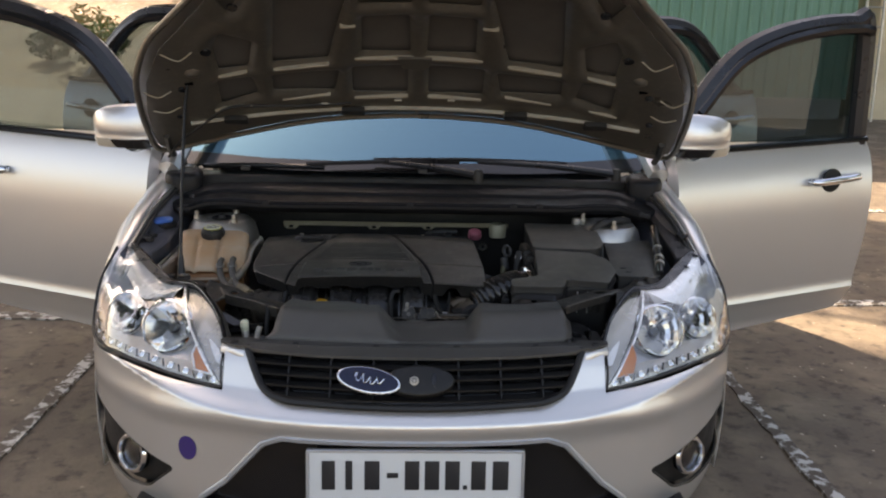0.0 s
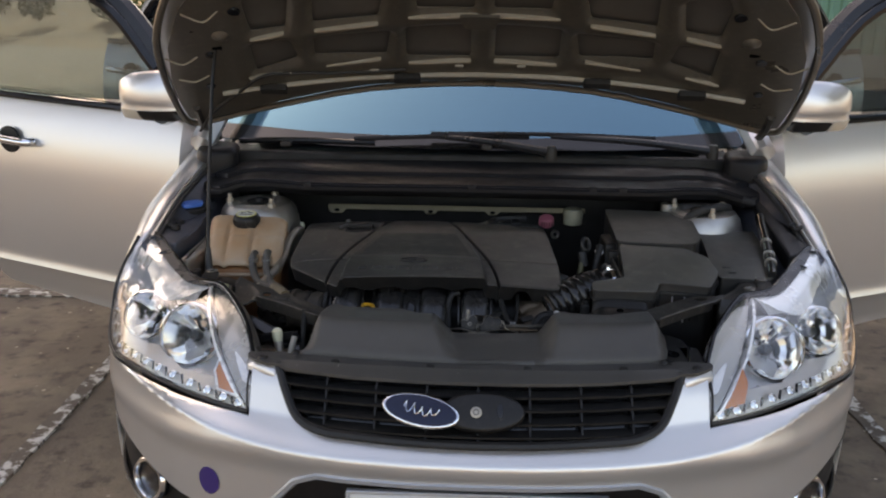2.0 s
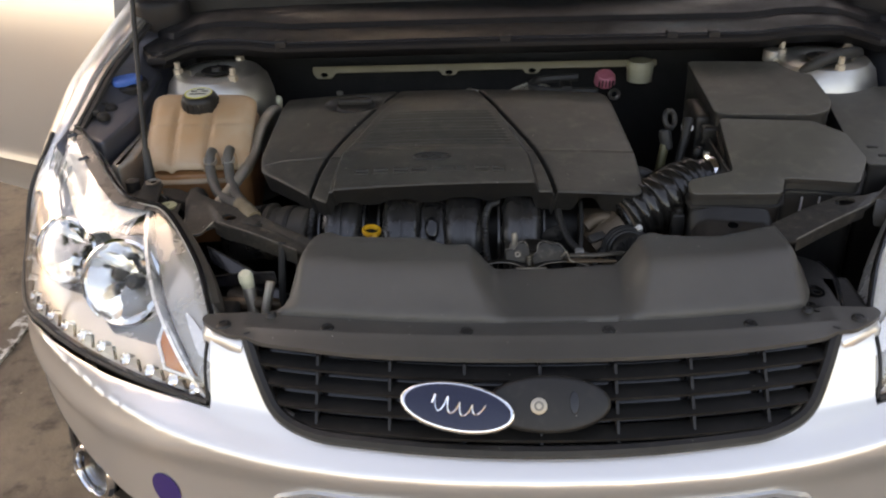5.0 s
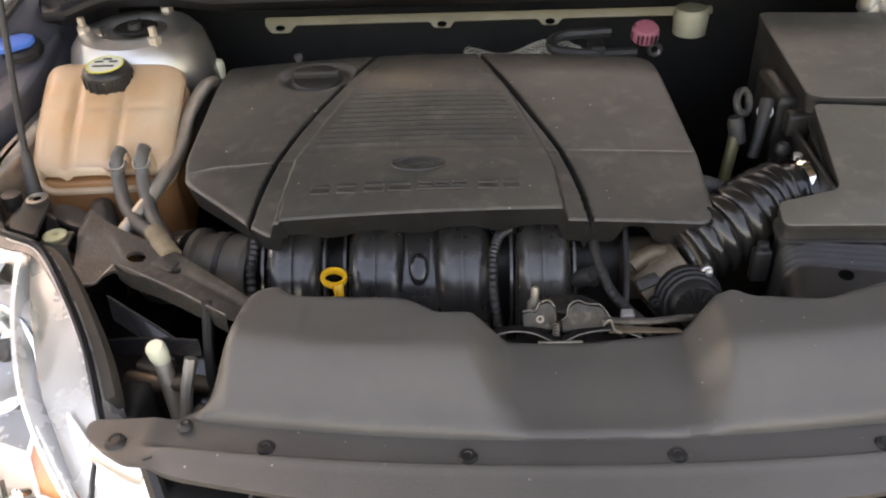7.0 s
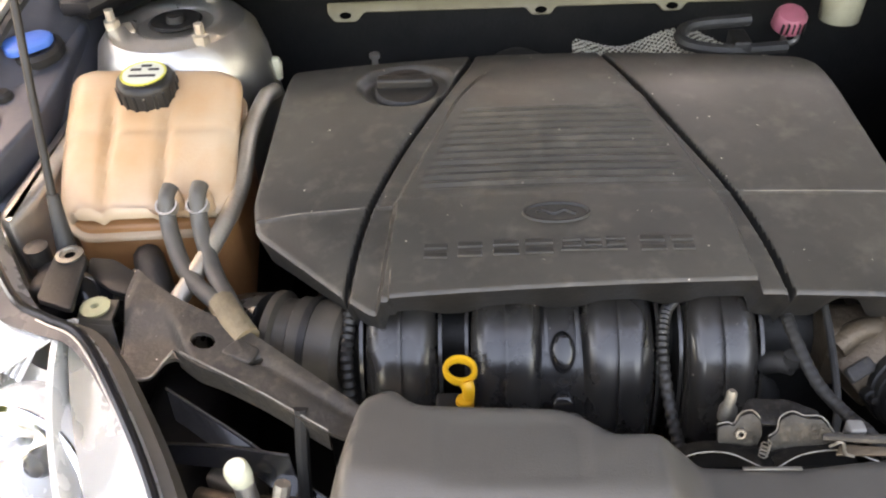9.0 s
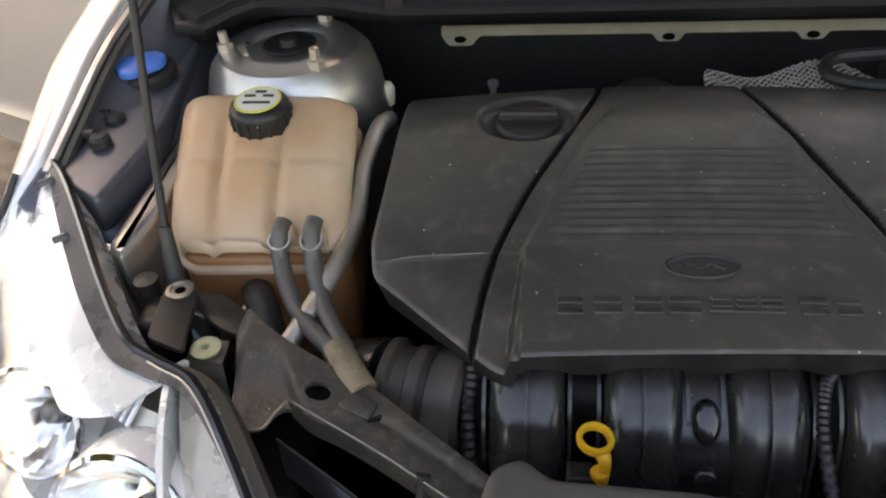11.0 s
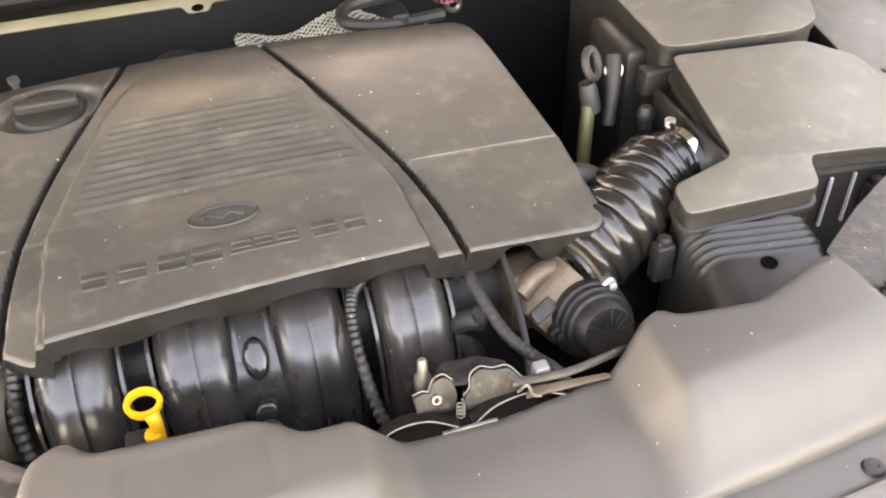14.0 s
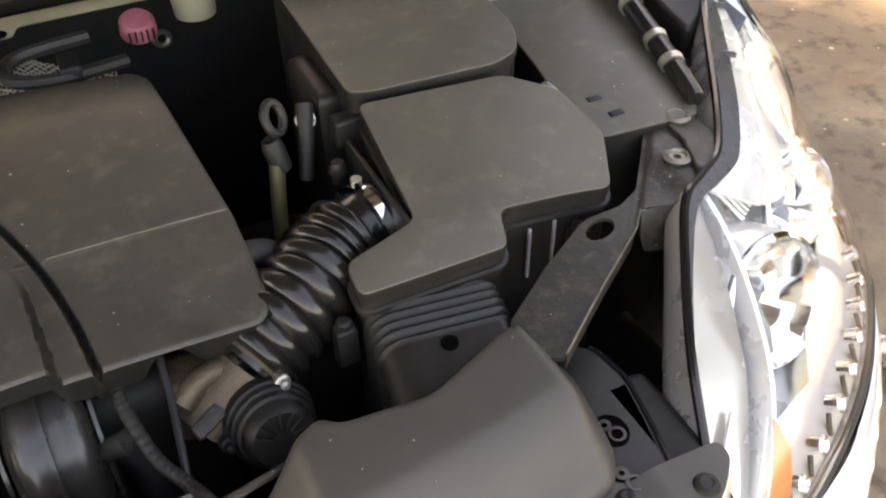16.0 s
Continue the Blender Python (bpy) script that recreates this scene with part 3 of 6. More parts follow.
tree(-8.0, 11.2, 7.0, (-3.6, 9.5, 6.4), 4.2, 7, 84000)
tree(9.8, 10.8, 10.0, (-0.3, 9.9, 10.2), 3.0, 11, 20000)
# The next two, unseen, are added to dim sky and ground on the left.
tree(-13.4, 10.2, 7.0, (-11.2, 9.1, 6.4), 3.4, 23, 46000)
tree(-9.6, 0.4, 7.0, (-7.6, 0.8, 6.6), 3.5, 19, 46000)
tree(8.4, -0.2, 4.6, (7.8, -0.4, 3.3), 2.8, 13, 42000)
tree(8.9, 5.4, 5.0, (8.4, 4.9, 3.5), 2.8, 17, 42000)


# ---- the car ----
car = thing("car", "silver hatchback with its bonnet and all doors open, parked on asphalt", "car", (0, 0, 0))

# Plan curve of the nose: half width to distance back, and its length along the curve.
NX, NY = curve_table([0, .12, .24, .34, .45, .53, .61, .695, 0.765, .819, .855, .875, .882], [.015, .018, .03, .05, .083, .105, .145, .215, .29, .365, .45, .56, .66])
NU = np.concatenate([[0], np.cumsum(np.hypot(np.diff(NX), np.diff(NY)))])


def u_of(x):
    return float(math.copysign(np.interp(abs(x), NX, NU), x))


def shoulder(x, z, k):
    """How far the skin leans back above a crease that rises towards the lamps."""
    t = np.clip((x - .36) / .40, 0, 1)
    low = .562 + .056 * t * t * (3 - 2 * t)
    top = low + .030

    def ease(q):
        return q - .03 * np.sin(2 * math.pi * q)

    def lean(h):
        return np.clip(h - .565, 0, .04) + .5 * np.maximum(0, h - .605) * k

    return np.where(z >= top, lean(z), lean(top) * ease(np.clip((z - low) / .030, 0, 1)))


def nose(u, z, off=0.0, lamp=False):
    """The front skin: u along the plan curve, z up; off pushes it back."""
    a = np.abs(u)
    x, y = np.interp(a, NU, NX), np.interp(a, NU, NY)
    k = 1 - 0.25 * np.clip((x - 0.6) / 0.2, 0, 1)
    y = y + off + shoulder(x, z, k) + 6 * np.maximum(0, z - .65) ** 2 + 1.5 * np.maximum(0, .36 - z) ** 2
    y = y - 0.012 * np.exp(-((z - 0.55) / 0.03) ** 2)
    x = x - 0.3 * np.maximum(0, 0.36 - z) ** 1.5 * np.clip(x / 0.5, 0, 1) - 0.10 * np.maximum(0, z - 0.72) * np.clip((x - 0.7) / 0.1, 0, 1)
    return np.sign(u) * x, y, z


def nose_poly(pts):
    return [(u_of(x), z) for x, z in pts]


UMAX = float(NU[-1])
lip = [(.395, .684), (.372, .650), (.345, .615), (.30, .598), (.24, .594), (.12, .592)]
top_r = [(.882, .622), (.845, .612), (.79, .616), (.745, .620), (.69, .620), (.63, .616), (.56, .608), (.50, .602), (.443, .597), (.443, .693)] + lip
outline = [(-.882, .20), (.882, .20)] + top_r + [(-x, z) for x, z in reversed(top_r)]
intake = [(-.30, .512), (.30, .512), (.345, .49), (.44, .38), (.50, .33), (.52, .27), (-.52, .27), (-.50, .33), (-.44, .38), (-.345, .49)]
fogrec = [(.562, .396), (.70, .428), (.80, .458), (.868, .475), (.869, .33), (.82, .305), (.72, .292), (.65, .312)]
fogrec = rounded(fogrec, 0.02)
bumper = part("bumper", sheet(nose, nose_poly(outline), [nose_poly(rounded(intake, .03)), nose_poly(fogrec), flip(nose_poly(fogrec))], 0.0048, 0.004, (0, 1, 0)), PAINT, car, "silver metallic painted front bumper")


def rim(poly, r, off=-0.002, closed=True, n=6, fn=None):
    """A bead that follows a line on the nose skin."""
    pts = []
    for i in range(len(poly) if closed else len(poly) - 1):
        a, b = poly[i], poly[(i + 1) % len(poly)]
        k = max(1, int(math.dist(a, b) / 0.025))
        pts += [(a[0] + (b[0] - a[0]) * j / k, a[1] + (b[1] - a[1]) * j / k) for j in range(k)]
    pts.append(pts[0] if closed else poly[-1])
    xyz = [tuple(float(np.ravel(c)[0]) for c in (fn or nose)(np.array([u]), np.array([z]), off)) for u, z in pts]
    return tube(xyz, r, n, 0)


# lower intake: dark recess, trim, plate
arch = nose_poly([(-.52, .30), (-.50, .335), (-.44, .385), (-.345, .495), (-.30, .515), (0, .517), (.30, .515), (.345, .495), (.44, .385), (.50, .335), (.52, .30)])
part("intake_trim", rim(arch, 0.008, 0.002, False), GREYF, bumper, "thin bright trim round the lower air intake")
part("intake_panel", sheet(lambda u, z: nose(u, z, 0.05), nose_poly([(-.53, .25), (.53, .25), (.5, .36), (.36, .50), (.3, .52), (-.3, .52), (-.36, .50), (-.5, .36)]), [], 0.03, 0.004, (0, 1, 0)), GLOSSY, bumper, "black lower intake panel")
part("chin", sheet(lambda u, z: nose(u, z, 0.012), nose_poly([(-.6, .20), (.6, .20), (.56, .275), (-.56, .275)]), [], 0.03, 0.01, (0, 1, 0)), PLASTIC, bumper)

plate = part("number_plate", moved(slab([(-.24, -.056), (.24, -.056), (.24, .056), (-.24, .056)], 0, .006, .008, .002), pose(0.002, .026, .434, 84)), WHITE, car, "white number plate in a grey frame")
pf = [moved(box(0, s * .0575, .004, .49, .007, .012, .002), pose(0.002, .026, .434, 84)) for s in (-1, 1)] + [moved(box(s * .2425, 0, .004, .007, .115, .012, .002), pose(0.002, .026, .434, 84)) for s in (-1, 1)]
part("frame", join(*pf), GREYF, plate)
for k, (cx, w, hgt, cz) in enumerate([(-.196, .030, .068, 0), (-.15, .016, .068, 0), (-.098, .034, .068, 0), (-.052, .026, .012, 0), (-.008, .033, .068, 0), (.037, .033, .068, 0), (.083, .033, .068, 0), (.112, .01, .01, -.028), (.142, .033, .068, 0), (.192, .036, .068, 0)]):
    part("character_bar", moved(box(cx, cz, .0065, w, hgt, .002, .0008), pose(0.002, .026, .434, 84)), BLACKINK, plate)

# fog lamps in their recesses
for s in (-1, 1):
    rec = nose_poly(fogrec) if s > 0 else flip(nose_poly(fogrec))
    pocket = part("fog_recess", sheet(lambda u, z: nose(u, z, 0.03), rec, [], 0.012, 0.004, (0, 1, 0)), PLASTIC, car, "black plastic fog lamp surround")
    part("recess_edge", rim(rec, 0.005, 0.006), PLASTIC, pocket)
    m = Matrix.Translation((s * .692, .222, .383)) @ pose(0, 0, 0, 90 - 8, 0, s * 32)
    fog = part("fog_lamp", lathe([(0.0, -.03), (.045, -.03), (.047, .0), (.042, .008), (.0385, .004), (.036, -.004), (0.0, -.006)], 28, m), GLOSSY, car, "round fog lamp with a bright ring")
    part("ring", lathe([(.038, .0), (.046, -.004), (.050, .004), (.046, .011), (.040, .011), (.037, .005)], 30, m), CHROME, fog)
    part("glass", lathe([(0.0, .006), (.02, .005), (.037, .0), (.037, -.002), (0.0, -.002)], 24, m), LENS, fog)

# sticker
ux = u_of(.528)
part("sticker", sheet(lambda u, z: nose(u, z, -0.002), [(-ux + .024 * math.cos(a), .457 + .030 * math.sin(a)) for a in np.linspace(0, 2 * math.pi, 30)[:-1]], [], 0.006, 0.001, (0, 1, 0)), PURPLE, bumper, "round purple sticker")


# ---- grille ----
def grille_y(x, z):
    return 0.022 + 0.30 * x * x + 0.85 * max(0.0, z - 0.595)


def grille_half(z):
    return 0.30 + 0.10 * min(1, max(0, (z - .597)) / .09) ** 0.6


part("grille_backing", sheet(lambda u, z: (u, 0.06 + 0.30 * u * u + 0.85 * np.maximum(0, z - 0.595), z), [(-.31, .585), (.31, .585), (.39, .676), (-.39, .676)], [], 0.02, 0.004, (0, 1, 0)), GLOSSY, car, "black radiator grille backing")
for z in (.606, .625, .644, .663, .682):
    w = grille_half(z) - 0.004
    pts = [(w * (k / 12 - 1), grille_y(w * (k / 12 - 1), z) + 0.012, z) for k in range(25)]
    rings = [[(x, y - .010, zz - .0015), (x, y - .010, zz + .0025), (x, y + .016, zz + .004), (x, y + .016, zz - .003)] for x, y, zz in pts]
    part("grille_bar", loft(rings), PLASTIC, car)
for k in range(-3, 4):
    x = 0.0965 * k
    zs = np.linspace(.598, .676, 7)
    rings = [[(x - .0018, grille_y(x, z) + .007, z), (x + .0018, grille_y(x, z) + .007, z), (x + .0018, grille_y(x, z) + .03, z), (x - .0018, grille_y(x, z) + .03, z)] for z in zs]
    part("grille_upright", loft(rings), PLASTIC, car)
gr_rim = [(x, grille_y(x, z) + .006, z) for x, z in [(-.39, .69), (-.368, .65), (-.34, .615), (-.295, .600), (-.24, .597), (-.12, .595), (0, .594), (.12, .595), (.24, .597), (.295, .600), (.34, .615), (.368, .65), (.39, .69)]]
part("grille_surround", tube(gr_rim, .009, 8, 5), PLASTIC, car, "black lower surround of the grille")

gm = Matrix.Translation((0.008, 0.058, .646)) @ pose(0, 0, 0, 52, 0, 0)
mount = part("badge_mount", moved(slab(ell(0, 0, .078, .036, 40), -.012, .012, 0, .006), gm), PLASTIC, car, "black oval badge mount with a bonnet lock")
part("lock", lathe([(0, .010), (.010, .010), (.0105, .014), (.008, .0155), (.0, .0155)], 16, gm @ Matrix.Translation((-.012, -.002, 0))), ALLOY, mount)
part("lock_ring", lathe([(.0035, .0150), (.0062, .0150), (.0062, .0165), (.0035, .0165)], 16, gm @ Matrix.Translation((-.012, -.002, 0))), EDGE, mount)
part("slot", moved(slab(ell(.032, .002, .006, .014, 16), .008, .0135, 0, .001), gm), GLOSSY, mount)
bmx = Matrix.Translation((-.105, 0.046, .651)) @ pose(0, 0, 0, 48, 4, 0) @ pose(0, 0, 0, 0, 0, -7)
badge = part("badge", moved(slab(ell(0, 0, .072, .031, 40), 0, .012, 0, .004), bmx), CHROME, car, "blue oval badge with a chrome rim, swung aside")
part("badge_face", moved(slab(ell(0, 0, .0665, .0268, 40), .010, .0135, 0, .001), bmx), BADGE, badge)
wave = [(-.034 + .068 * k / 72 + .0022 * math.sin(k * .38 + 1.2), (.0105 - .005 * k / 72) * math.sin(k * .38) + .002 * math.sin(k * .11), .0142) for k in range(73)]
part("badge_mark", moved(tube(wave, .0009, 6, 3), bmx), CHROME, badge)


# ---- headlamps ----
LAMPIN = material('lamp_bezel', (0.86, 0.85, 0.83), 0.22, 0.35, (0.76, 0.74, 0.70), 9, 0.5)
APRONL = material('lamp_lower_bezel', (0.56, 0.54, 0.50), 0.38, 0.3, (0.42, 0.40, 0.37), 14, 0.5)
SMOKE = material('lamp_inner_shell', (0.46, 0.45, 0.44), 0.25, 0.5, (0.28, 0.275, 0.27), 7, 0.6)
CORNERM = material('lamp_corner_mirror', (0.54, 0.50, 0.43), 0.20, 0.6, (0.36, 0.34, 0.30), 9, 0.6)
RIMBAND = material('lens_rim', (0.030, 0.032, 0.037), 0.26, 0.1, (0.06, 0.06, 0.06), 12, 0.5)
LOW = [(.447, .603), (.50, .607), (.56, .614), (.63, .622), (.69, .626), (.745, .626), (.79, .622), (.845, .618)]
LOW = [tuple(float(np.ravel(c)[0]) for c in nose(np.array([u_of(x)]), np.array([z]))) for x, z in LOW] + [(.868, .515, .645), (.863, .56, .72), (.838, .640, .797)]
HIGH = [(.448, .198, .686), (.476, .262, .725), (.515, .325, .752), (.558, .382, .768), (.596, .405, .768), (.636, .430, .768), (.682, .490, .778), (.722, .550, .788), (.757, .602, .796), (.785, .640, .800), (.806, .660, .801)]
LOW, HIGH = (np.array([tuple(p) for p in smooth_path(c, 10)]) for c in (LOW, HIGH))
LT = np.linspace(0, 1, len(LOW))
LDIR = np.gradient(LOW, axis=0)
LDIR = np.stack([LDIR[:, 1], -LDIR[:, 0], .75 * np.hypot(LDIR[:, 0], LDIR[:, 1])], 1)
LDIR /= np.linalg.norm(LDIR, axis=1, keepdims=True)
LDIR = np.stack([np.convolve(np.pad(LDIR[:, k], 8, "edge"), np.ones(17) / 17, "valid") for k in range(3)], 1)


def lamp_skin(s, deep=0.0, lift=None):
    """The lens: t runs from the grille to the fender, w from the lower edge to the upper; deep goes into the lamp."""
    def fn(t, w):
        t, w = np.asarray(t, float), np.asarray(w, float) / .3
        low, high, n = (np.stack([np.interp(t, LT, c[:, k]) for k in range(3)], -1) for c in (LOW, HIGH, LDIR))
        bow = .032 * np.clip(.45 + t * 3, 0, 1) * np.clip((1.02 - t) * 5, .12, 1)
        d = lift(t, w) if lift else deep
        p = low + (high - low) * w[..., None] + n * (bow * 4 * w * (1 - w) - d)[..., None]
        return s * p[..., 0], p[..., 1], p[..., 2]
    return fn


def on_lens(s, t, w, deep=0.0):
    return Vector([float(np.ravel(c)[0]) for c in lamp_skin(s, deep)(np.array([t]), np.array([w * .3]))])


def lamp_area(pts):
    return [(t, w * .3) for t, w in pts]


def bowl_mesh(r, m, seed):
    """A reflector bowl of upright strips that step a little against one another."""
    n, rnd = 36, random.Random(seed)
    rings = []
    for q, (rad, z) in enumerate([(.18, -.050), (.36, -.047), (.55, -.038), (.74, -.025), (.90, -.010), (1.0, 0.0), (1.06, .004), (1.07, -.006), (.8, -.042), (.2, -.058)]):
        ring = []
        for k in range(n):
            a = 2 * math.pi * k / n
            w = .0046 * math.sin(9 * math.cos(a) * rad + 1.3 * q) + rnd.uniform(-.0014, .0014) if 0 < q < 5 else 0
            ring.append(m @ Vector((r * rad * math.cos(a), r * rad * math.sin(a), z + w)))
        rings.append(ring)
    return loft(rings)


def headlamp(s):
    full = lamp_area([(0, 0), (1, 0), (1, 1), (0, 1)])
    body = part("headlamp", sheet(lamp_skin(s, lift=lambda t, w: .004 + .078 * np.sin(np.clip(w, 0, 1) * math.pi) ** .5 * np.clip((1 - t) * 4, .1, 1)), full, [], 0.012, 0), SMOKE, car, "clear-lens headlamp with bright reflectors and a row of small lamps")
    part("lens", sheet(lamp_skin(s), full, [], 0.012, 0.003), LENS, body, "clear plastic lens").visible_shadow = False
    part("seal", tube([on_lens(s, t, 0, -.001) for t in np.linspace(0, 1, 60)], .0038, 8, 0), RUBBER, body, "black rubber seal")
    part("inner_seal", tube([on_lens(s, 0, w, .002) for w in np.linspace(0, 1, 12)], .0026, 6, 0), RUBBER, body)
    # lower bezel that carries the small lamps
    part("lower_bezel", sheet(lamp_skin(s, lift=lambda t, w: .010 + .22 * np.clip(w - .05, 0, 1)), lamp_area([(.01, .03), (.92, .03), (.88, .24), (.62, .19), (.46, .27), (.30, .16), (.17, .24), (.08, .20)]), [], .008, .003), APRONL, body, "grey lower bezel")
    # bright eyelid over the two bowls, with a ribbed inlay and a row of slots
    part("eyelid", sheet(lamp_skin(s, lift=lambda t, w: .006 + .075 * np.clip(.80 - w, 0, 1)), lamp_area([(.36, .985), (.98, .985), (.96, .30), (.90, .22), (.86, .42), (.80, .66), (.70, .70), (.60, .66), (.52, .66), (.42, .78)]), [], .008, .003), LAMPIN, body, "bright upper bezel")
    for k in range(5):
        t = .735 + .035 * k
        part("slot", tube([on_lens(s, t, .60 - .02 * k, .016), on_lens(s, t + .012, .80 - .03 * k, .004)], .0022, 6, 0), APRONL, body)
    for k in range(7):
        t = .40 + .016 * k
        part("rib", tube([on_lens(s, t, .76, .022), on_lens(s, t + .006, .93, .010)], .0026, 6, 0), LAMPIN, body)
    for name, t, w, r, d in (("main_reflector", .335, .46, .060, .040), ("side_reflector", .60, .43, .049, .036)):
        c = on_lens(s, t, w, d)
        aim = Vector((s * 0.16, -1, 0.50)).normalized()
        m = Matrix.Translation(c) @ aim.to_track_quat("Z", "Y").to_matrix().to_4x4()
        part(name, bowl_mesh(r, m, 3 if r > .05 else 4), REFLECT, body, sharp=14)
        part("bulb_shield", lathe([(0, -.020), (.010, -.022), (.014, -.030), (.012, -.046), (0, -.05)], 14, m), RIMBAND, body)
        part("hood_ring", lathe([(r * 1.03, -.004), (r * 1.10, -.002), (r * 1.12, .004), (r * 1.05, .007)], 40, m), CHROME, body)
        part("ring_skirt", lathe([(r * 1.08, 0), (r * 1.13, -.004), (r * 1.20, -.040), (r * 1.12, -.040)], 40, m), LAMPIN, body)
    for k in range(13):
        t = .045 + .062 * k
        c = on_lens(s, t, .085, .010)
        n = (on_lens(s, t, .085) - c).normalized()
        m = Matrix.Translation(c) @ n.to_track_quat("Z", "Y").to_matrix().to_4x4()
        part("small_lamp", lathe([(0, .001), (.0045, .0), (.0075, .005), (.0092, .004), (.0092, -.008), (0, -.010)], 14, m), CHROME, body)
        if k < 12:
            part("small_divider", tube([on_lens(s, t + .024, .05, .008), on_lens(s, t + .034, .12, .010)], .0026, 6, 0), DARK, body)
    ind = lamp_area([(.052, .17), (.135, .14), (.158, .30), (.152, .46)])
    part("indicator", sheet(lamp_skin(s, .016), ind, [], 0.006, 0.010), AMBER, body, "amber indicator lens")
    part("indicator_frame", tube([on_lens(s, t, w / .3, .013) for t, w in ind + ind[:1]], .0028, 6, 0), LAMPIN, body)
    # bright rib that divides the corner compartment from the rest
    div = [on_lens(s, .38 * w ** 1.25, w, .006) for w in np.linspace(.03, .985, 24)]
    part("divider", loft([[p, p + Vector((s * .006, .002, 0)), p + Vector((s * .006, .030, -.018)), p + Vector((0, .028, -.018))] for p in div]), LAMPIN, body, "bright dividing rib")
    part("corner_back", sheet(lamp_skin(s, lift=lambda t, w: .012 + .03 * np.clip(w * 1.2 * (1 - w) * 2, 0, 1)), lamp_area([(.0, .06), (.0, .985), (.37, .985), (.25, .72), (.14, .46), (.06, .22)]), [], .008, .003), CORNERM, body, "bright corner compartment")
    part("corner_step", sheet(lamp_skin(s, .022), lamp_area([(.01, .44), (.05, .40), (.12, .62), (.02, .62)]), [], .006, .004), LAMPIN, body)
    # dark rim of the lens along the engine bay
    wide = [1 - v for v in (.02, .02, .025, .04, .055, .07, .08, .085, .085, .08, .06)]
    band = [(k / 10, 1.0) for k in range(11)] + [(k / 10, wide[k]) for k in range(10, -1, -1)]
    part("lens_rim", sheet(lamp_skin(s, -.002), lamp_area(band), [], .010, .002), RIMBAND, body, "dark rim of the lens")
    edge = [on_lens(s, t, 1.0, -.001) for t in np.linspace(0, 1, 50)]
    part("rear_seal", tube(edge, .0045, 8, 0), GLOSSY, body)
    part("bright_bead", tube([on_lens(s, t, .985, -.003) for t in np.linspace(0.02, .42, 24)], .0010, 6, 0), PALE, body)
    inw = Vector((-s * .80, .60, 0))
    part("housing", loft([[p + Vector((0, 0, -.003)), p + inw * .003 + Vector((0, 0, -.005)), p + inw * .001 + Vector((0, 0, -.05)), p - inw * .02 + Vector((0, 0, -.16)), p - inw * .03 + Vector((0, 0, -.16))] for p in edge]), COWLM, body, "black lamp housing")
    if s < 0:
        part("rear_flange", loft([[p + inw * .004 + Vector((0, 0, -.010)), p + inw * .016 + Vector((0, 0, -.012)), p + inw * .022 + Vector((0, 0, -.030)), p + inw * .012 + Vector((0, 0, -.030))] for p in edge[2:20]]), DUSTY, body, "dusty flange behind the lens")
    for t, w in ((.88, .90), (.72, .92)):
        m = Matrix.Translation(on_lens(s, t, w, -.004))
        part("rim_clip", moved(box(0, 0, 0, .016, .012, .006, .002), m @ pose(0, 0, 0, -20, 0, -40 * s)), RIMBAND, body)
    return body


for s in (-1, 1):
    headlamp(s)


# ---- fenders ----
WHEEL_Y, WHEEL_R = 0.90, 0.316


def fender(s):
    rings = []
    for y in np.linspace(0.50, 1.30, 34):
        t = (y - 0.5) / 0.8
        xi, zt = 0.842 - 0.075 * t ** 0.8, 0.795 + 0.175 * t ** 0.9
        zt -= .03 * min(1, max(0, (.80 - y) / .16))
        if y < .64:
            zt = 0.62 + (0.800 - 0.62) * min(1, max(0, (y - .50) / .14)) ** .75
            xi = .874 - .036 * min(1, max(0, (y - .5) / .14))
        xo = 0.882 + 0.025 * min(1, t * 2.2)
        d = abs(y - WHEEL_Y)
        zb = 0.20 if d > 0.345 else 0.316 + math.sqrt(max(0, 0.345 ** 2 - d * d))
        zb = min(zb, zt - 0.05)
        pr = []
        for k in range(13):
            q = k / 12
            if q < 0.35:
                a = q / 0.35 * math.pi / 2
                pr.append((xi - 0.012 + (xo - xi + 0.004) * math.sin(a), zt - 0.10 * (1 - math.cos(a)) * min(1, (zt - zb) / .2)))
            else:
                w = (q - .35) / .65
                z1 = zt - 0.10 * min(1, (zt - zb) / .2)
                z = z1 + (zb - z1) * w
                pr.append((xo - 0.008 - 0.012 * max(0, .55 - z) + 0.008 * math.sin(w * 3.1) + (0.012 if w > .92 and d < .36 else 0), z))
        rings.append([(s * px, y, pz) for px, pz in pr])
    return loft(rings, closed=False, cap=False)


for s in (-1, 1):
    fe = part("fender", fender(s), PAINT, car, "silver metallic front fender")
    sol = fe.modifiers.new("thickness", "SOLIDIFY")
    sol.thickness, sol.offset = 0.004, -1


# ---- wheels ----
def wheel(x, y):
    s = 1 if x > 0 else -1
    m = Matrix.Translation((x, y, WHEEL_R)) @ pose(0, 0, 0, 0, 90 * s, 0)
    tyre = part("wheel", lathe([(.20, -.10), (.27, -.104), (.303, -.09), (.316, -.07), (.316, .07), (.303, .09), (.27, .104), (.20, .10), (.19, .08), (.19, -.08)], 40, m), TYRE, car, "road wheel with a black tyre and alloy rim")
    part("rim", lathe([(.19, -.09), (.205, .09), (.20, .098), (.185, .08), (.175, .04), (.06, .035), (.05, .06), (0, .062), (0, .02), (.17, .02), (.17, -.09)], 36, m), ALLOY, tyre)
    for k in range(7):
        a = 2 * math.pi * k / 7
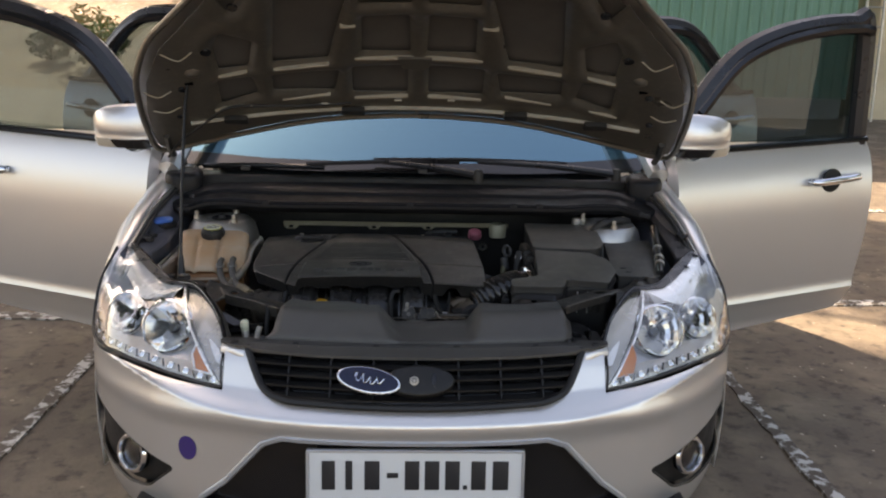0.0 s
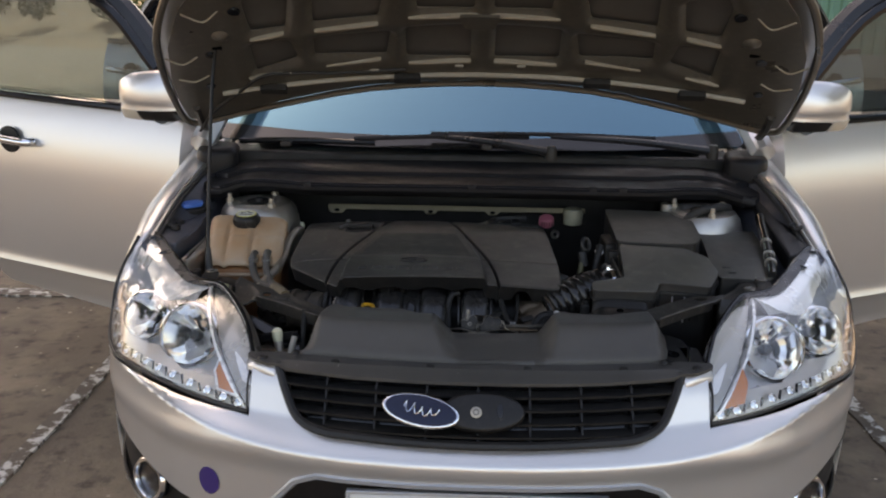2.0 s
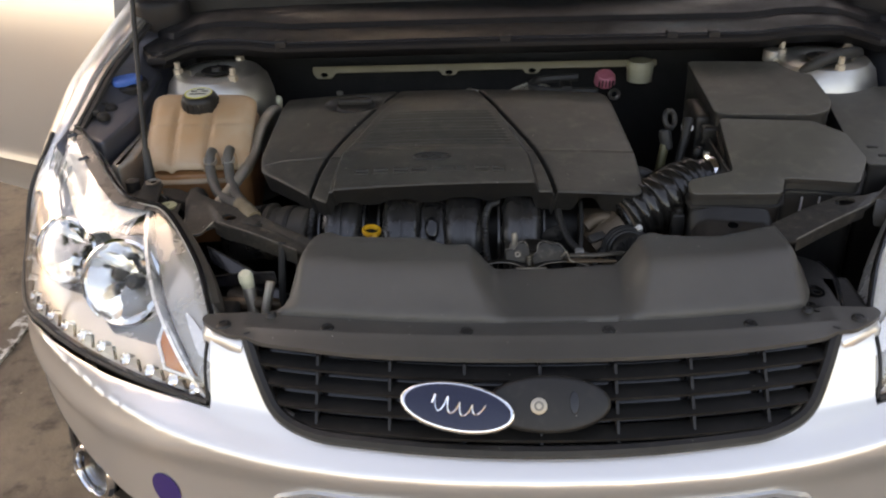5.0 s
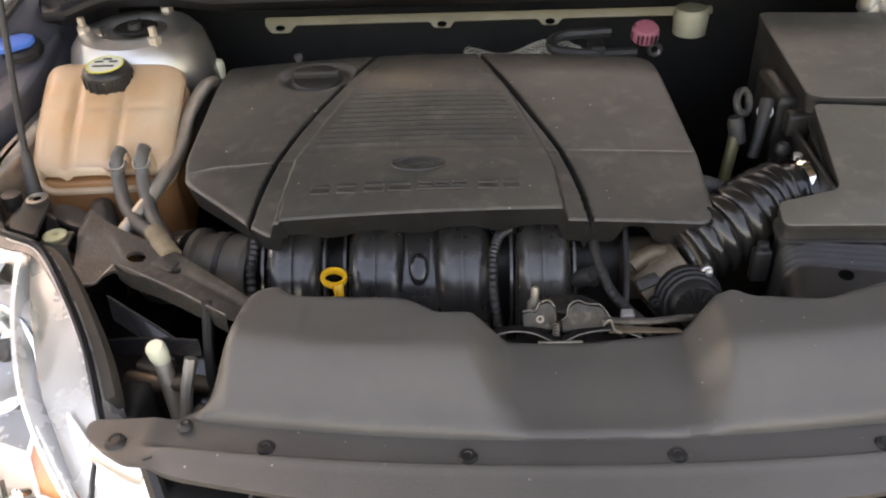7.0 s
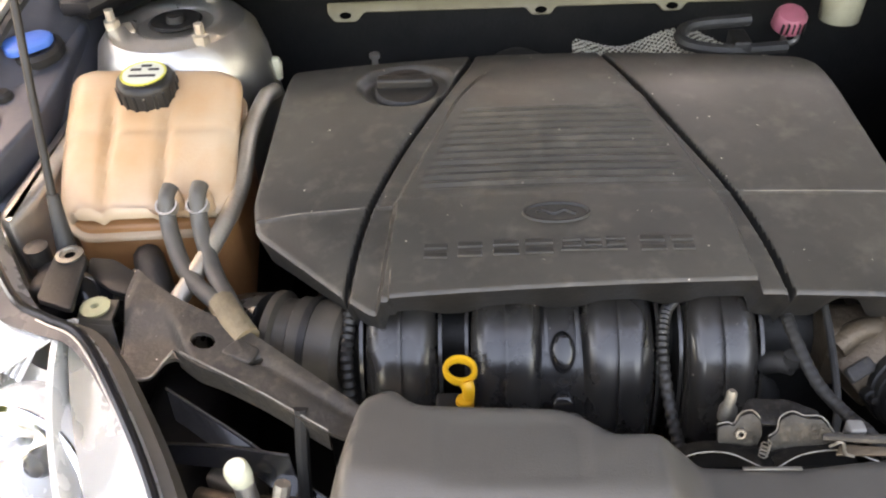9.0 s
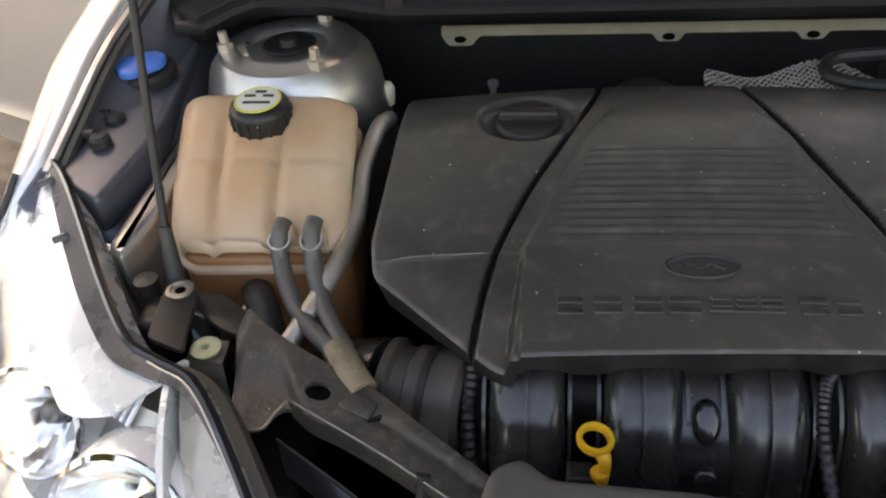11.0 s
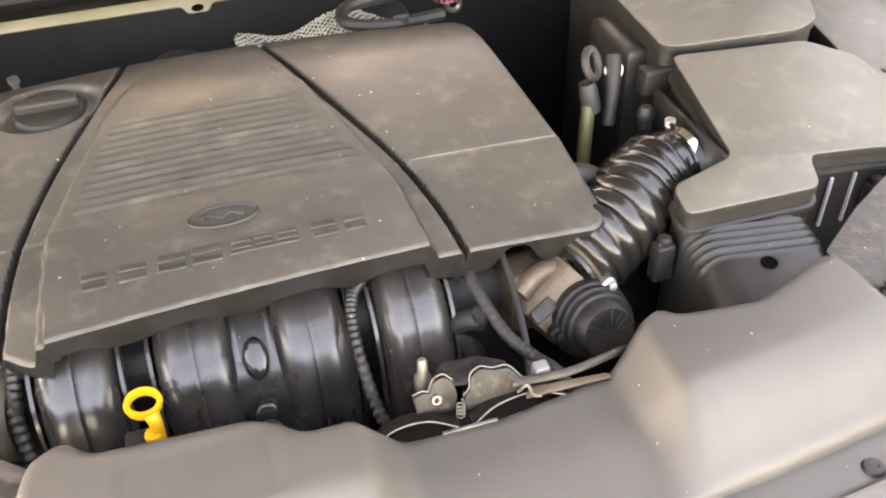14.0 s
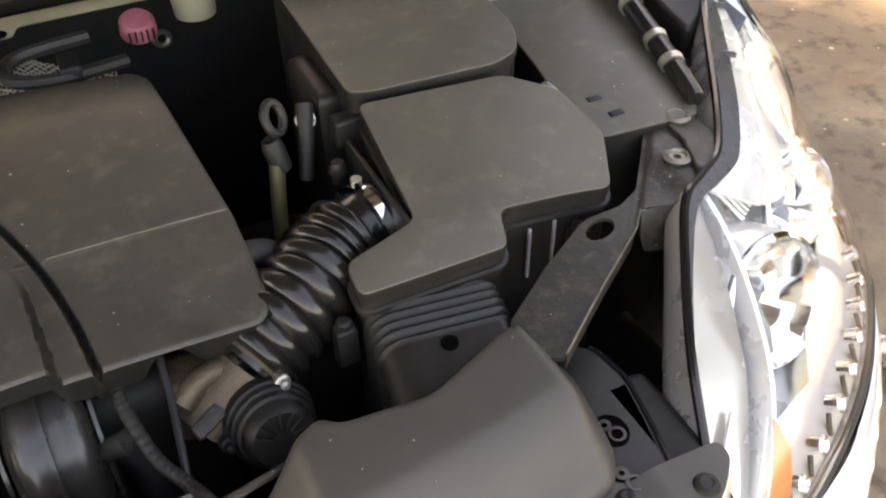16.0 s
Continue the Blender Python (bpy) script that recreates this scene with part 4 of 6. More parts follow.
        part("spoke", moved(box(.12, 0, .06, .15, .035, .025, .006), m @ pose(0, 0, 0, 0, 0, math.degrees(a))), ALLOY, tyre)


for x in (-.765, .765):
    for y in (WHEEL_Y, WHEEL_Y + 2.64):
        wheel(x, y)


# ---- bonnet, raised ----
def hood_z(x, y):
    return 1.18 + .65 * (.95 - y) - .12 * (x / .8) ** 2 - .3 * np.maximum(0, .75 - y) ** 2


def hood_surface(off):
    return lambda x, y: (x, y - 0.545 * -off * 0 + 0.545 * off, hood_z(x, y) + 0.838 * off)


half = [(0, 1.035), (.30, 1.036), (.55, 1.05), (.70, 1.05), (.79, 1.045), (.822, 1.01), (.815, .90), (.80, .80), (.765, .67), (.69, .535), (.61, .455), (.505, .34), (.43, .22), (.36, .14), (.25, .10), (0, .085)]
hood_out = half + [(-x, y) for x, y in reversed(half[1:-1])]
hood = part("bonnet", sheet(hood_surface(0.028), hood_out, [], 0.02, 0.004, (0, .545, .838)), PAINT, car, "raised silver bonnet, its dusty ribbed underside showing")
HP = [  # pockets in the inner panel
    [(-.158, .695), (-.022, .702), (-.026, .53), (-.148, .535)],
    [(-.405, .712), (-.250, .716), (-.180, .44), (-.350, .40)],
    [(-.552, .705), (-.470, .712), (-.440, .605), (-.512, .545), (-.545, .60)],
    [(-.580, .860), (-.465, .838), (-.472, .762), (-.568, .750)],
    [(-.425, .838), (-.245, .868), (-.225, .775), (-.415, .768)],
    [(-.195, .885), (-.03, .895), (-.03, .76), (-.19, .765)],
    [(-.47, .46), (-.40, .35), (-.26, .37), (-.22, .24), (-.38, .22), (-.50, .36)],
    [(-.155, .48), (-.02, .48), (-.02, .22), (-.13, .22)],
]
HP = [rounded(p, .011) for p in HP]
HP = HP + [flip(p) for p in HP ]
inner_half = [(0, .985), (.30, .985), (.55, 1.0), (.70, 1.01), (.77, 1.005), (.80, .98), (.795, .90), (.78, .80), (.742, .68), (.67, .555), (.59, .475), (.49, .36), (.42, .25), (.35, .17), (.25, .13), (0, .115)]
inner_out = inner_half + [(-x, y) for x, y in reversed(inner_half[1:-1])]


def inner_surface(x, y):
    d = nearest(np.asarray(x, float), np.asarray(y, float), HP)[2]
    dep = 0.012 * np.exp(-(d / 0.010) ** 2) - 0.003 * np.exp(-((d - 0.04) / 0.015) ** 2)
    z = hood_z(x, y)
    return x, y + 0.545 * (-0.004 + dep), z + 0.838 * (-0.004 + dep)


# Panel and skin back use the darkened colours that hold the underside's shade.
part("inner_panel", sheet(inner_surface, inner_out, HP, 0.008, 0.003, (0, .545, .838)), PAINT_IN, hood, "dusty bronze-silver inner panel with pressed ribs, darkened as in shade")
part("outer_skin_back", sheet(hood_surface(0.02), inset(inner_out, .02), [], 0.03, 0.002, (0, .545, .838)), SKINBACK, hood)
# Ledges at the pocket edges, their highlight put into a pale colour.
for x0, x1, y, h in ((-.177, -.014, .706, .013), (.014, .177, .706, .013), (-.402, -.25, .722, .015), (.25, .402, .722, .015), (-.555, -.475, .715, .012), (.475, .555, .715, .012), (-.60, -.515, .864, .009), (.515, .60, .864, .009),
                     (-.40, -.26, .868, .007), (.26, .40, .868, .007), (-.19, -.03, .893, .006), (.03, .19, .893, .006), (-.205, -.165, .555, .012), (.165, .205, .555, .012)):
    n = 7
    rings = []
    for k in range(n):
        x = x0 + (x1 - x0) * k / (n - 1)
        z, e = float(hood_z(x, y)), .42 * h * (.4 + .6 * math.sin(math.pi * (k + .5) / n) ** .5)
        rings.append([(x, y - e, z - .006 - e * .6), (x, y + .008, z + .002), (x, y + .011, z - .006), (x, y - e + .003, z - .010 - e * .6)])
    part("pocket_ledge", loft(rings), LITLEDGE, hood)
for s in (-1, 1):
    # Pale beads that paint the highlights along the wing ridges.
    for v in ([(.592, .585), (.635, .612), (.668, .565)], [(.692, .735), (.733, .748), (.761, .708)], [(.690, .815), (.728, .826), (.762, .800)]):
        part("wing_ridge", tube([(s * x, y, float(hood_z(x, y)) - .007) for x, y in v], .0022, 6, 4), LITLEDGE, hood)
    bz = Matrix.Translation((s * .615, .681, float(hood_z(.615, .681)) - .004)) @ pose(0, 0, 0, -33, 10 * s, 0)
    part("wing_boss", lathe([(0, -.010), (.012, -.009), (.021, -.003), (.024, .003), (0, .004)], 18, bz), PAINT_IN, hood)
    part("wing_slot", moved(box(0, 0, 0, .024, .008, .006, .002), Matrix.Translation((s * .637, .720, float(hood_z(.637, .720)) - .006)) @ pose(0, 0, 0, -33, 0, 0)), HOLE_SHADE, hood)
hem = [(x, y, float(hood_z(x, y)) + .015) for x, y in half[::-1]] + [(-x, y, float(hood_z(x, y)) + .015) for x, y in half[1:]]
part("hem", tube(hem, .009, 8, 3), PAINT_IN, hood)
seal = [(-.68 + 1.36 * k / 20, .945 - .05 * abs(-1 + k / 10) ** 2, 0) for k in range(21)]
seal = [(x, y, float(hood_z(x, y)) - .012) for x, y, _ in seal]
part("seal_strip", tube(seal, .0065, 8, 2), SEALM, hood, "pale seal along the rear of the bonnet")
for x in (-.548, -.197, .302, .546):
    y = .945 - .05 * abs(x / .68) ** 2
    part("rubber_pad", moved(box(0, 0, 0, .07, .028, .018, .004), Matrix.Translation((x, y, float(hood_z(x, y)) - .018)) @ pose(0, 0, 0, -33, 0, 0)), RUBBER, hood)
part("washer_hose", tube([(x, y, float(hood_z(x, y)) - .016) for x, y in ((-.20, .905), (-.36, .895), (-.47, .868), (-.56, .852), (-.64, .90), (-.73, .96), (-.79, 1.03))], .0042, 8, 6), RUBBER, hood, "thin black washer hose")
for x, y in ((-.50, .862), (-.28, .90), (-.06, .90), (.10, .896)):
    part("hose_clip", moved(box(0, 0, 0, .022, .007, .006, .002), Matrix.Translation((x, y, float(hood_z(x, y)) - .014)) @ pose(0, 0, 0, -33, 0, 0)), SEALM, hood)
lm = Matrix.Translation((-.01, .20, float(hood_z(0, .20)) - .02))
part("striker", tube([lm @ Vector(p) for p in ((-.03, 0, .02), (-.03, 0, -.03), (.03, 0, -.03), (.03, 0, .02))], .006, 8, 5), STEEL, hood)
part("latch_plate", moved(slab([(-.05, -.025), (.05, -.025), (.035, .03), (-.035, .03)], -.004, .004, .01, .002), Matrix.Translation((-.01, .72, float(hood_z(0, .72)) - .012)) @ pose(0, 0, 0, -33, 0, 0)), PAINT_IN, hood)
# Black discs on the panel paint the dark of access holes.
for x, y, r in ((.56, .60, .014), (-.56, .60, .014), (.66, .74, .012), (-.66, .74, .012), (.45, .42, .012), (-.45, .42, .012), (.70, .86, .011), (-.70, .86, .011)):
    part("access_hole", lathe([(0, -.006), (r, -.006), (r * 1.1, 0), (0, 0)], 14, Matrix.Translation((x, y, float(hood_z(x, y)) - .003)) @ pose(0, 0, 0, -33, 0, 0)), GLOSSY, hood)
for s in (-1, 1):
    hinge = [(s * .775, 1.16, .955), (s * .785, 1.10, .985), (s * .78, 1.02, 1.02), (s * .765, .93, 1.075)]
    part("bonnet_hinge", tube(hinge, .011, 6, 4), BRACKET, car, "steel bonnet hinge")


# ---- doors ----
def window_curve(length):
    return [(.02, 1.03), (.12, 1.16), (.28, 1.325), (.46, 1.405), (.68, 1.45), (.88, 1.465), (.955, 1.458), (.985, 1.03), (.99, 1.0)]


def door(s, hx, hy, angle, length, mirror):
    """A door swung open: built along its own length, then turned about its hinge."""
    name = "front_door" if mirror else "rear_door"
    turn = Matrix.Translation((s * hx, hy, 0)) @ pose(0, 0, 0, 0, 0, angle if s > 0 else 180 - angle)
    k = length / 1.02

    def place(g):
        # local: x along the door, y outwards in the closed state (towards the front when open), z up
        g = g if s > 0 else ([(p[0], -p[1], p[2]) for p in g[0]], [tuple(reversed(q)) for q in g[1]])
        return moved(g, turn)

    up = 0.0 if mirror else .105

    def skin(u, z):
        top = np.clip((z - up - .74) / .28, 0, 1)
        return u, -0.098 + .066 * top ** 2.2 + .016 * np.clip((.74 - z) / .32, 0, 1) ** 2 - .010 * np.exp(-((z - .425) / .014) ** 2) + .030 * np.clip((.415 - z) / .09, 0, 1), z

    low = [(.0, .33), (.04, .285), (length - .10, .325), (length - .05, .36), (length - .015, .66), (length, .97 + up), (length - .01, 1.02 + up), (.02, 1.0 + up)]
    d = part(name, place(sheet(skin, rounded(low, .015), [], 0.014, 0.06, (0, 1, 0))), PAINT, car, "silver car door standing open")
    win = [(x * k, z) for x, z in window_curve(length)]
    if not mirror:
        win = [(.01, 1.10), (.02, 1.38), (.08, 1.44), (.30 * k, 1.455), (.50 * k, 1.435), (.66 * k, 1.34), (.84 * k, 1.17), (.92 * k, 1.11)]
    part("window_frame", place(tube([(x, -.01, z) for x, z in win], .036, 8, 5)), TRIMBLACK, d, "black window frame with a rain visor")
    part("pane", place(sheet(lambda u, z: (u, 0 * u, z), inset(rounded(win, .03), .006), [], 0.05, 0.004, (0, 1, 0))), PANE, d, "tinted door glass").visible_shadow = False
    if mirror:
        part("mirror_sail", place(sheet(lambda u, z: (u, -.032 + 0 * u, z), [(.02, 1.01), (.25, 1.015), (.20, 1.10), (.13, 1.15), (.05, 1.08)], [], .02, .02, (0, 1, 0))), TRIMBLACK, d)
    part("belt_trim", place(tube([(.03, -.045, 1.005 + up), (length * .5, -.05, 1.012 + up), (length - .02, -.045, 1.02 + up)], .012, 8, 5)), GLOSSY, d)
    vis = [(x, z) for x, z in win if z > 1.15]
    part("rain_visor", place(tube([(x, -.038, z - .022) for x, z in vis], .022, 8, 4)), GLOSSY, d)
    hxp, hz = (.655, .872) if mirror else (length - .32, .99)
    # Dark ellipse that paints the shade of the hollow behind the handle.
    rec = part("handle_recess", place(moved(slab(ell(0, 0, .052, .046, 24), -.004, .004, 0, .003), Matrix.Translation((hxp + .12, -.092, hz)) @ pose(0, 0, 0, 90))), DARK, d)
    part("handle", place(tube([(hxp, -.090, hz), (hxp + .03, -.122, hz + .002), (hxp + .22, -.122, hz + .012), (hxp + .255, -.090, hz + .012)], .0145, 10, 6)), CHROME, d, "chrome door handle")
    part("inner_trim", place(sheet(lambda u, z: (u, .035 + 0 * u, z), rounded(low, .02), [], 0.05, 0.02, (0, 1, 0))), TRIM, d)
    if mirror:
        mx = Vector((.012, -.165, 1.068))
        pm = rounded([(-.115, -.052), (.095, -.058), (.120, -.044), (.116, .018), (.092, .052), (.03, .080), (-.06, .088), (-.115, .075)], .022, 5)

        def shell(off):
            def fn(x, z):
                bulge = np.sqrt(np.clip(1 - (x / .132) ** 2, 0, 1)) * np.sqrt(np.clip(1 - ((z - .012) / .100) ** 2, 0, 1))
                crease = .006 * np.exp(-((z + .012) / .006) ** 2)
                return mx.x + x, mx.y + .02 - .095 * bulge - off + crease, mx.z + z
            return fn

        mm = part("door_mirror", place(sheet(shell(0), pm, [], .008, .035, (0, 1, 0))), PAINT, d, "silver door mirror with a clear repeater", sharp=60)
        part("mirror_foot", place(tube([(.05, -.03, 1.015), (.03, -.10, 1.01), (.00, -.16, 1.02)], .026, 8, 4)), GLOSSY, d)
        part("lower_shell", place(sheet(shell(.003), rounded([(-.112, -.052), (.0, -.055), (.01, -.026), (-.112, -.022)], .008), [], .008, .02, (0, 1, 0))), GLOSSY, d)
        part("repeater", place(sheet(shell(.004), rounded([(.0, -.052), (.094, -.056), (.116, -.043), (.116, -.026), (.01, -.024)], .006), [], .008, .02, (0, 1, 0))), REPEATER, d, "clear repeater lens")
    return d


for s in (-1, 1):
    door(s, .87, 1.28, 24.7, 1.02, True)
    door(s, .885, 2.36, 27.0, .96, False)


# ---- cabin ----
def cabin():
    body = part("body_shell", box(0, 2.6, .30, 1.62, 2.6, .16, .03), PAINT, car, "silver body shell of the hatchback")
    for s in (-1, 1):
        part("sill", box(s * .83, 2.2, .27, .10, 1.9, .16, .03), PAINT, body)
        part("windscreen_pillar", tube([(s * .80, 1.06, .95), (s * .72, 1.42, 1.20), (s * .60, 1.85, 1.425)], .035, 8, 6), PAINT, body)
        part("roof_rail", tube([(s * .60, 1.85, 1.425), (s * .62, 2.6, 1.455), (s * .60, 3.4, 1.36), (s * .62, 3.85, 1.05)], .035, 8, 6), PAINT, body)
        part("centre_pillar", tube([(s * .84, 2.38, .3), (s * .83, 2.4, .9), (s * .62, 2.5, 1.44)], .05, 8, 5), PAINT, body)
        rings = []
        for y in np.linspace(3.18, 4.25, 20):
            d = abs(y - WHEEL_Y - 2.64)
            zb = .25 if d > .345 else .316 + math.sqrt(max(0, .345 ** 2 - d * d))
            w = .885 - .25 * max(0, (y - 3.9) / .4) ** 2
            rings.append([(s * (w - .0), y, zb), (s * (w + .015), y, max(zb, .62) + .02), (s * w, y, .95), (s * (w - .06), y, 1.02), (s * (w - .16), y, 1.02)])
        part("rear_quarter", loft(rings, closed=False, cap=False), PAINT, body).modifiers.new("thickness", "SOLIDIFY").thickness = .02
    roof_half = [(0, 1.78), (.35, 1.80), (.60, 1.86), (.63, 2.5), (.61, 3.38), (0, 3.45)]
    ro = roof_half + [(-x, y) for x, y in reversed(roof_half[1:-1])]
    part("roof", sheet(lambda x, y: (x, y, 1.47 - .06 * (x / .6) ** 2 - .05 * ((y - 2.5) / .9) ** 2), ro, [], .06, .012, (0, 0, 1)), PAINT, body)

    def screen(x, v):
        return x, 1.10 + .10 * (x / .8) ** 2 * (1 - .3 * v) + .72 * v - .04 * (1 - (x / .8) ** 2), .945 + .50 * v - .06 * (x / .7) ** 2 * v

    part("windscreen", sheet(screen, [(-.79, 0), (.79, 0), (.63, 1), (-.63, 1)], [], .05, .005), SCREEN, body, "tinted windscreen, the reflected sky's blue put into its gloss")
    part("glass_border", sheet(lambda x, v: tuple(c + d for c, d in zip(screen(x, v), (0, -.004, .004))), [(-.785, 0), (.785, 0), (.775, .085), (.5, .062), (0, .055), (-.5, .062), (-.775, .085)], [], .02, .001), GLOSSY, body, "black printed border of the windscreen")
    part("dashboard", box(0, 1.52, .90, 1.40, .5, .22, .05), TRIM, body)
    part("tailgate", sheet(lambda x, v: (x, 4.22 - .85 * np.maximum(0, v - .5) ** 1.0 * 1.0 - .12 * (x / .7) ** 2, .40 + 1.0 * v), [(-.72, 0), (.72, 0), (.60, 1), (-.60, 1)], [], .05, .02, (0, -1, 0)), PAINT, body)
    part("rear_bumper", box(0, 4.22, .42, 1.62, .18, .34, .06), PAINT, body)
    for s in (-1, 1):
        part("seat", join(box(s * .38, 2.25, .55, .50, .52, .18, .05), box(s * .38, 2.55, .85, .48, .14, .62, .05), box(s * .38, 2.58, 1.24, .26, .09, .16, .04)), TRIM, body)
    part("rear_seat", join(box(0, 3.05, .58, 1.26, .50, .18, .05), box(0, 3.36, .86, 1.24, .14, .56, .05)), TRIM, body)
    part("floor_pan", box(0, 2.5, .34, 1.5, 2.4, .04, .01), TRIM, body)


cabin()


# ---- engine bay: shell ----
def smooth_step(t):
    t = np.clip(t, 0, 1)
    return t * t * (3 - 2 * t)


def apron(s):
    rings = []
    for y in np.linspace(0.60, 1.12, 16):
        t = (y - 0.5) / 0.8
        xi, zt = 0.842 - 0.075 * t ** 0.8, 0.795 + 0.175 * t ** 0.9
        zt -= .03 * min(1, max(0, (.80 - y) / .16))
        pr = [(xi - .008, zt - .004), (xi - .018, zt - .026), (xi - .045, zt - .040), (.735, zt - .055), (.712, zt - .085), (.70, .66), (.69, .30)]
        rings.append([(s * a, y, b) for a, b in pr])
    return loft(rings, closed=False, cap=False)


for s in (-1, 1):
    ap = part("inner_fender", apron(s), APRON, car, "dark inner fender liner")
    ap.modifiers.new("thickness", "SOLIDIFY").thickness = .004
    gut = [(s * (0.842 - 0.075 * t ** 0.8 - .016), .5 + .8 * t, 0.795 + 0.175 * t ** 0.9 - .008 - .03 * min(1, max(0, (.30 - .8 * t) / .16))) for t in np.linspace(.18, .9, 14)]
    part("fender_seam", tube(gut, .006, 6, 2), STEEL, ap, "bright seam along the fender edge")
    part("fender_seal", tube([(x - s * .012, y, z - .006) for x, y, z in gut], .006, 6, 2), RUBBER, ap)
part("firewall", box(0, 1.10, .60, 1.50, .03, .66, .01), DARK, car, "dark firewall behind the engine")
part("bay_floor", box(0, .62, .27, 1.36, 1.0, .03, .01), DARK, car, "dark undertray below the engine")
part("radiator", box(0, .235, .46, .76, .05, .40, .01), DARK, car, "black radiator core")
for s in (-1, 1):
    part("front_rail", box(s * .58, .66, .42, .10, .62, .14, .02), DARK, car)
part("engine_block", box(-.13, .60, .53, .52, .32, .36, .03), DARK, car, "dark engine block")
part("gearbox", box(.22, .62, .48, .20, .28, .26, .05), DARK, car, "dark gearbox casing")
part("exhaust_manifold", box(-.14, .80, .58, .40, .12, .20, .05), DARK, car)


# ---- cowl and wipers ----
def cowl_edge(a):
    return .870 + .035 * float(smooth_step((a - .45) / .12)) - .05 * float(smooth_step((a - .64) / .06)) + .10 * float(smooth_step((a - .71) / .06))


def cowl():
    xs = np.linspace(-.775, .775, 40)
    prof = [(.005, -.030), (-.004, -.010), (.004, .004), (.030, .006), (.085, .008), (.092, .018), (.100, .020), (.20, .025), (.32, .038), (.36, .044)]
    rings = []
    for x in xs:
        a = abs(x)
        y0 = cowl_edge(a)
        z0 = .885 - .004 * a - .020 * float(smooth_step((a - .62) / .15))
        rings.append([(x, y0 + p[0] + (.06 * float(smooth_step((a - .5) / .28)) if p[0] > .1 else 0), z0 + p[1]) for p in prof])
    c = part("cowl", loft(rings, closed=False, cap=False), COWLM, car, "black plastic scuttle panel below the windscreen", sharp=25)
    c.modifiers.new("thickness", "SOLIDIFY").thickness = .004
    part("cowl_seal", tube([(x, cowl_edge(abs(x)), .876 - .004 * abs(x) - .020 * float(smooth_step((abs(x) - .62) / .15))) for x in np.linspace(-.77, .77, 60)], .010, 8, 1), COWLM, c)
    for sd in (-1, 1):
        part("cowl_end", slab([(sd * .69, 1.03), (sd * .77, .99), (sd * .815, 1.04), (sd * .81, 1.16), (sd * .71, 1.15)][::sd], .88, .948, .03, .020), COWLM, c, "black end cap of the scuttle")
    for x in (-.46, -.02, .38, .30):
        part("cowl_clip", box(x, .872, .881, .022, .02, .022, .003), COWLM, c)
    return c


cowl()


def wiper(pivot, mid, tip, blade):
    w = part("wiper_arm", tube([pivot, mid, tip], lambda s: .013 - .006 * s, 8, 6), TRIMBLACK, car, "black windscreen wiper")
    part("wiper_blade", tube(blade, .007, 6, 6), TRIMBLACK, w)
    part("pivot_cap", lathe([(0, .02), (.012, .018), (.016, .006), (.017, -.02), (0, -.02)], 16, Matrix.Translation(pivot)), PLASTIC, w)


wiper((.198, 1.005, .955), (.05, 1.045, .972), (-.13, 1.075, .985), [(-.36, 1.075, .972), (-.10, 1.07, .985), (.14, 1.075, .985)])
wiper((.66, 1.07, .955), (.45, 1.07, .978), (.20, 1.07, .99), [(-.14, 1.078, .99), (.20, 1.072, .995), (.50, 1.09, .985)])
part("wiper_rest", tube([(-.70, 1.11, .955), (-.52, 1.075, .965), (-.30, 1.07, .962)], .009, 8, 6), GLOSSY, car)
for x in (-.55, .02):
    part("washer_jet", box(x, 1.04, .962, .03, .02, .012, .004), PLASTIC, car)

# bar, foil shield and small fittings on the firewall
BARP = [(-.425, -.004), (-.415, -.016), (-.385, -.016), (-.375, -.004), (-.155, -.004), (-.148, -.014), (-.122, -.014), (-.115, -.004), (.02, -.004), (.028, -.014), (.052, -.014), (.06, -.004), (.30, -.004), (.30, .010), (-.425, .010)]
bar = part("cross_bar", moved(slab(BARP, -.002, .002, .004, .001), pose(0, .985, .792, 62, 0, 0)), TAN, car, "tan steel flange below the scuttle")
for x in (-.40, -.135, .04):
    part("bar_hole", moved(slab(ell(x, -.008, .008, .0045, 14), .0015, .0035, 0, .0004), pose(0, .985, .792, 62, 0, 0)), HOLE_SHADE, bar)


def shield(x, y):
    return x, y, .735 + .035 * np.sin((y - .80) * 9) + .0016 * np.sin((x + y) * 620) * np.sin((x - y) * 620) + .010 * np.sin(x * 40)


fs = part("heat_shield", sheet(shield, rounded([(-.10, .79), (.13, .79), (.15, .90), (.06, .93), (-.10, .92)], .02), [], .0014, .002, (0, 0, -1)), FOIL, car, "dimpled metal foil heat shield")
part("hose_loop", tube([(.16, .87, .775), (.08, .845, .785), (.035, .87, .785), (.05, .915, .785), (.13, .93, .785)], .008, 8, 6), RUBBER, car)
part("hose_clip", box(.10, .862, .785, .022, .04, .022, .004), DARK, car)
pk = Matrix.Translation((.189, .95, .775)) @ pose(0, 0, 0, 20, 0, 0)
pc = part("pink_cap", lathe([(0, .012), (.017, .011), (.021, .006), (.022, -.010), (0, -.010)], 20, pk), PINK, car, "faded pink ribbed cap")
for k in range(5):
    part("rib", moved(box(-.014 + .007 * k, -.020, .001, .0025, .005, .015, .001), pk), DARK, pc)
part("fluid_pot", lathe([(0, -.03), (.026, -.03), (.028, .0), (.024, .012), (0, .013)], 20, Matrix.Translation((.265, .98, .79))), POTM, car, "greyish cream fluid pot")
part("eyelet", tube([(.222 + .010 * math.cos(a), 1.02 + .002, .715 + .010 * math.sin(a)) for a in np.linspace(0, 2 * math.pi, 12)], .004, 6, 0), STEEL, car)
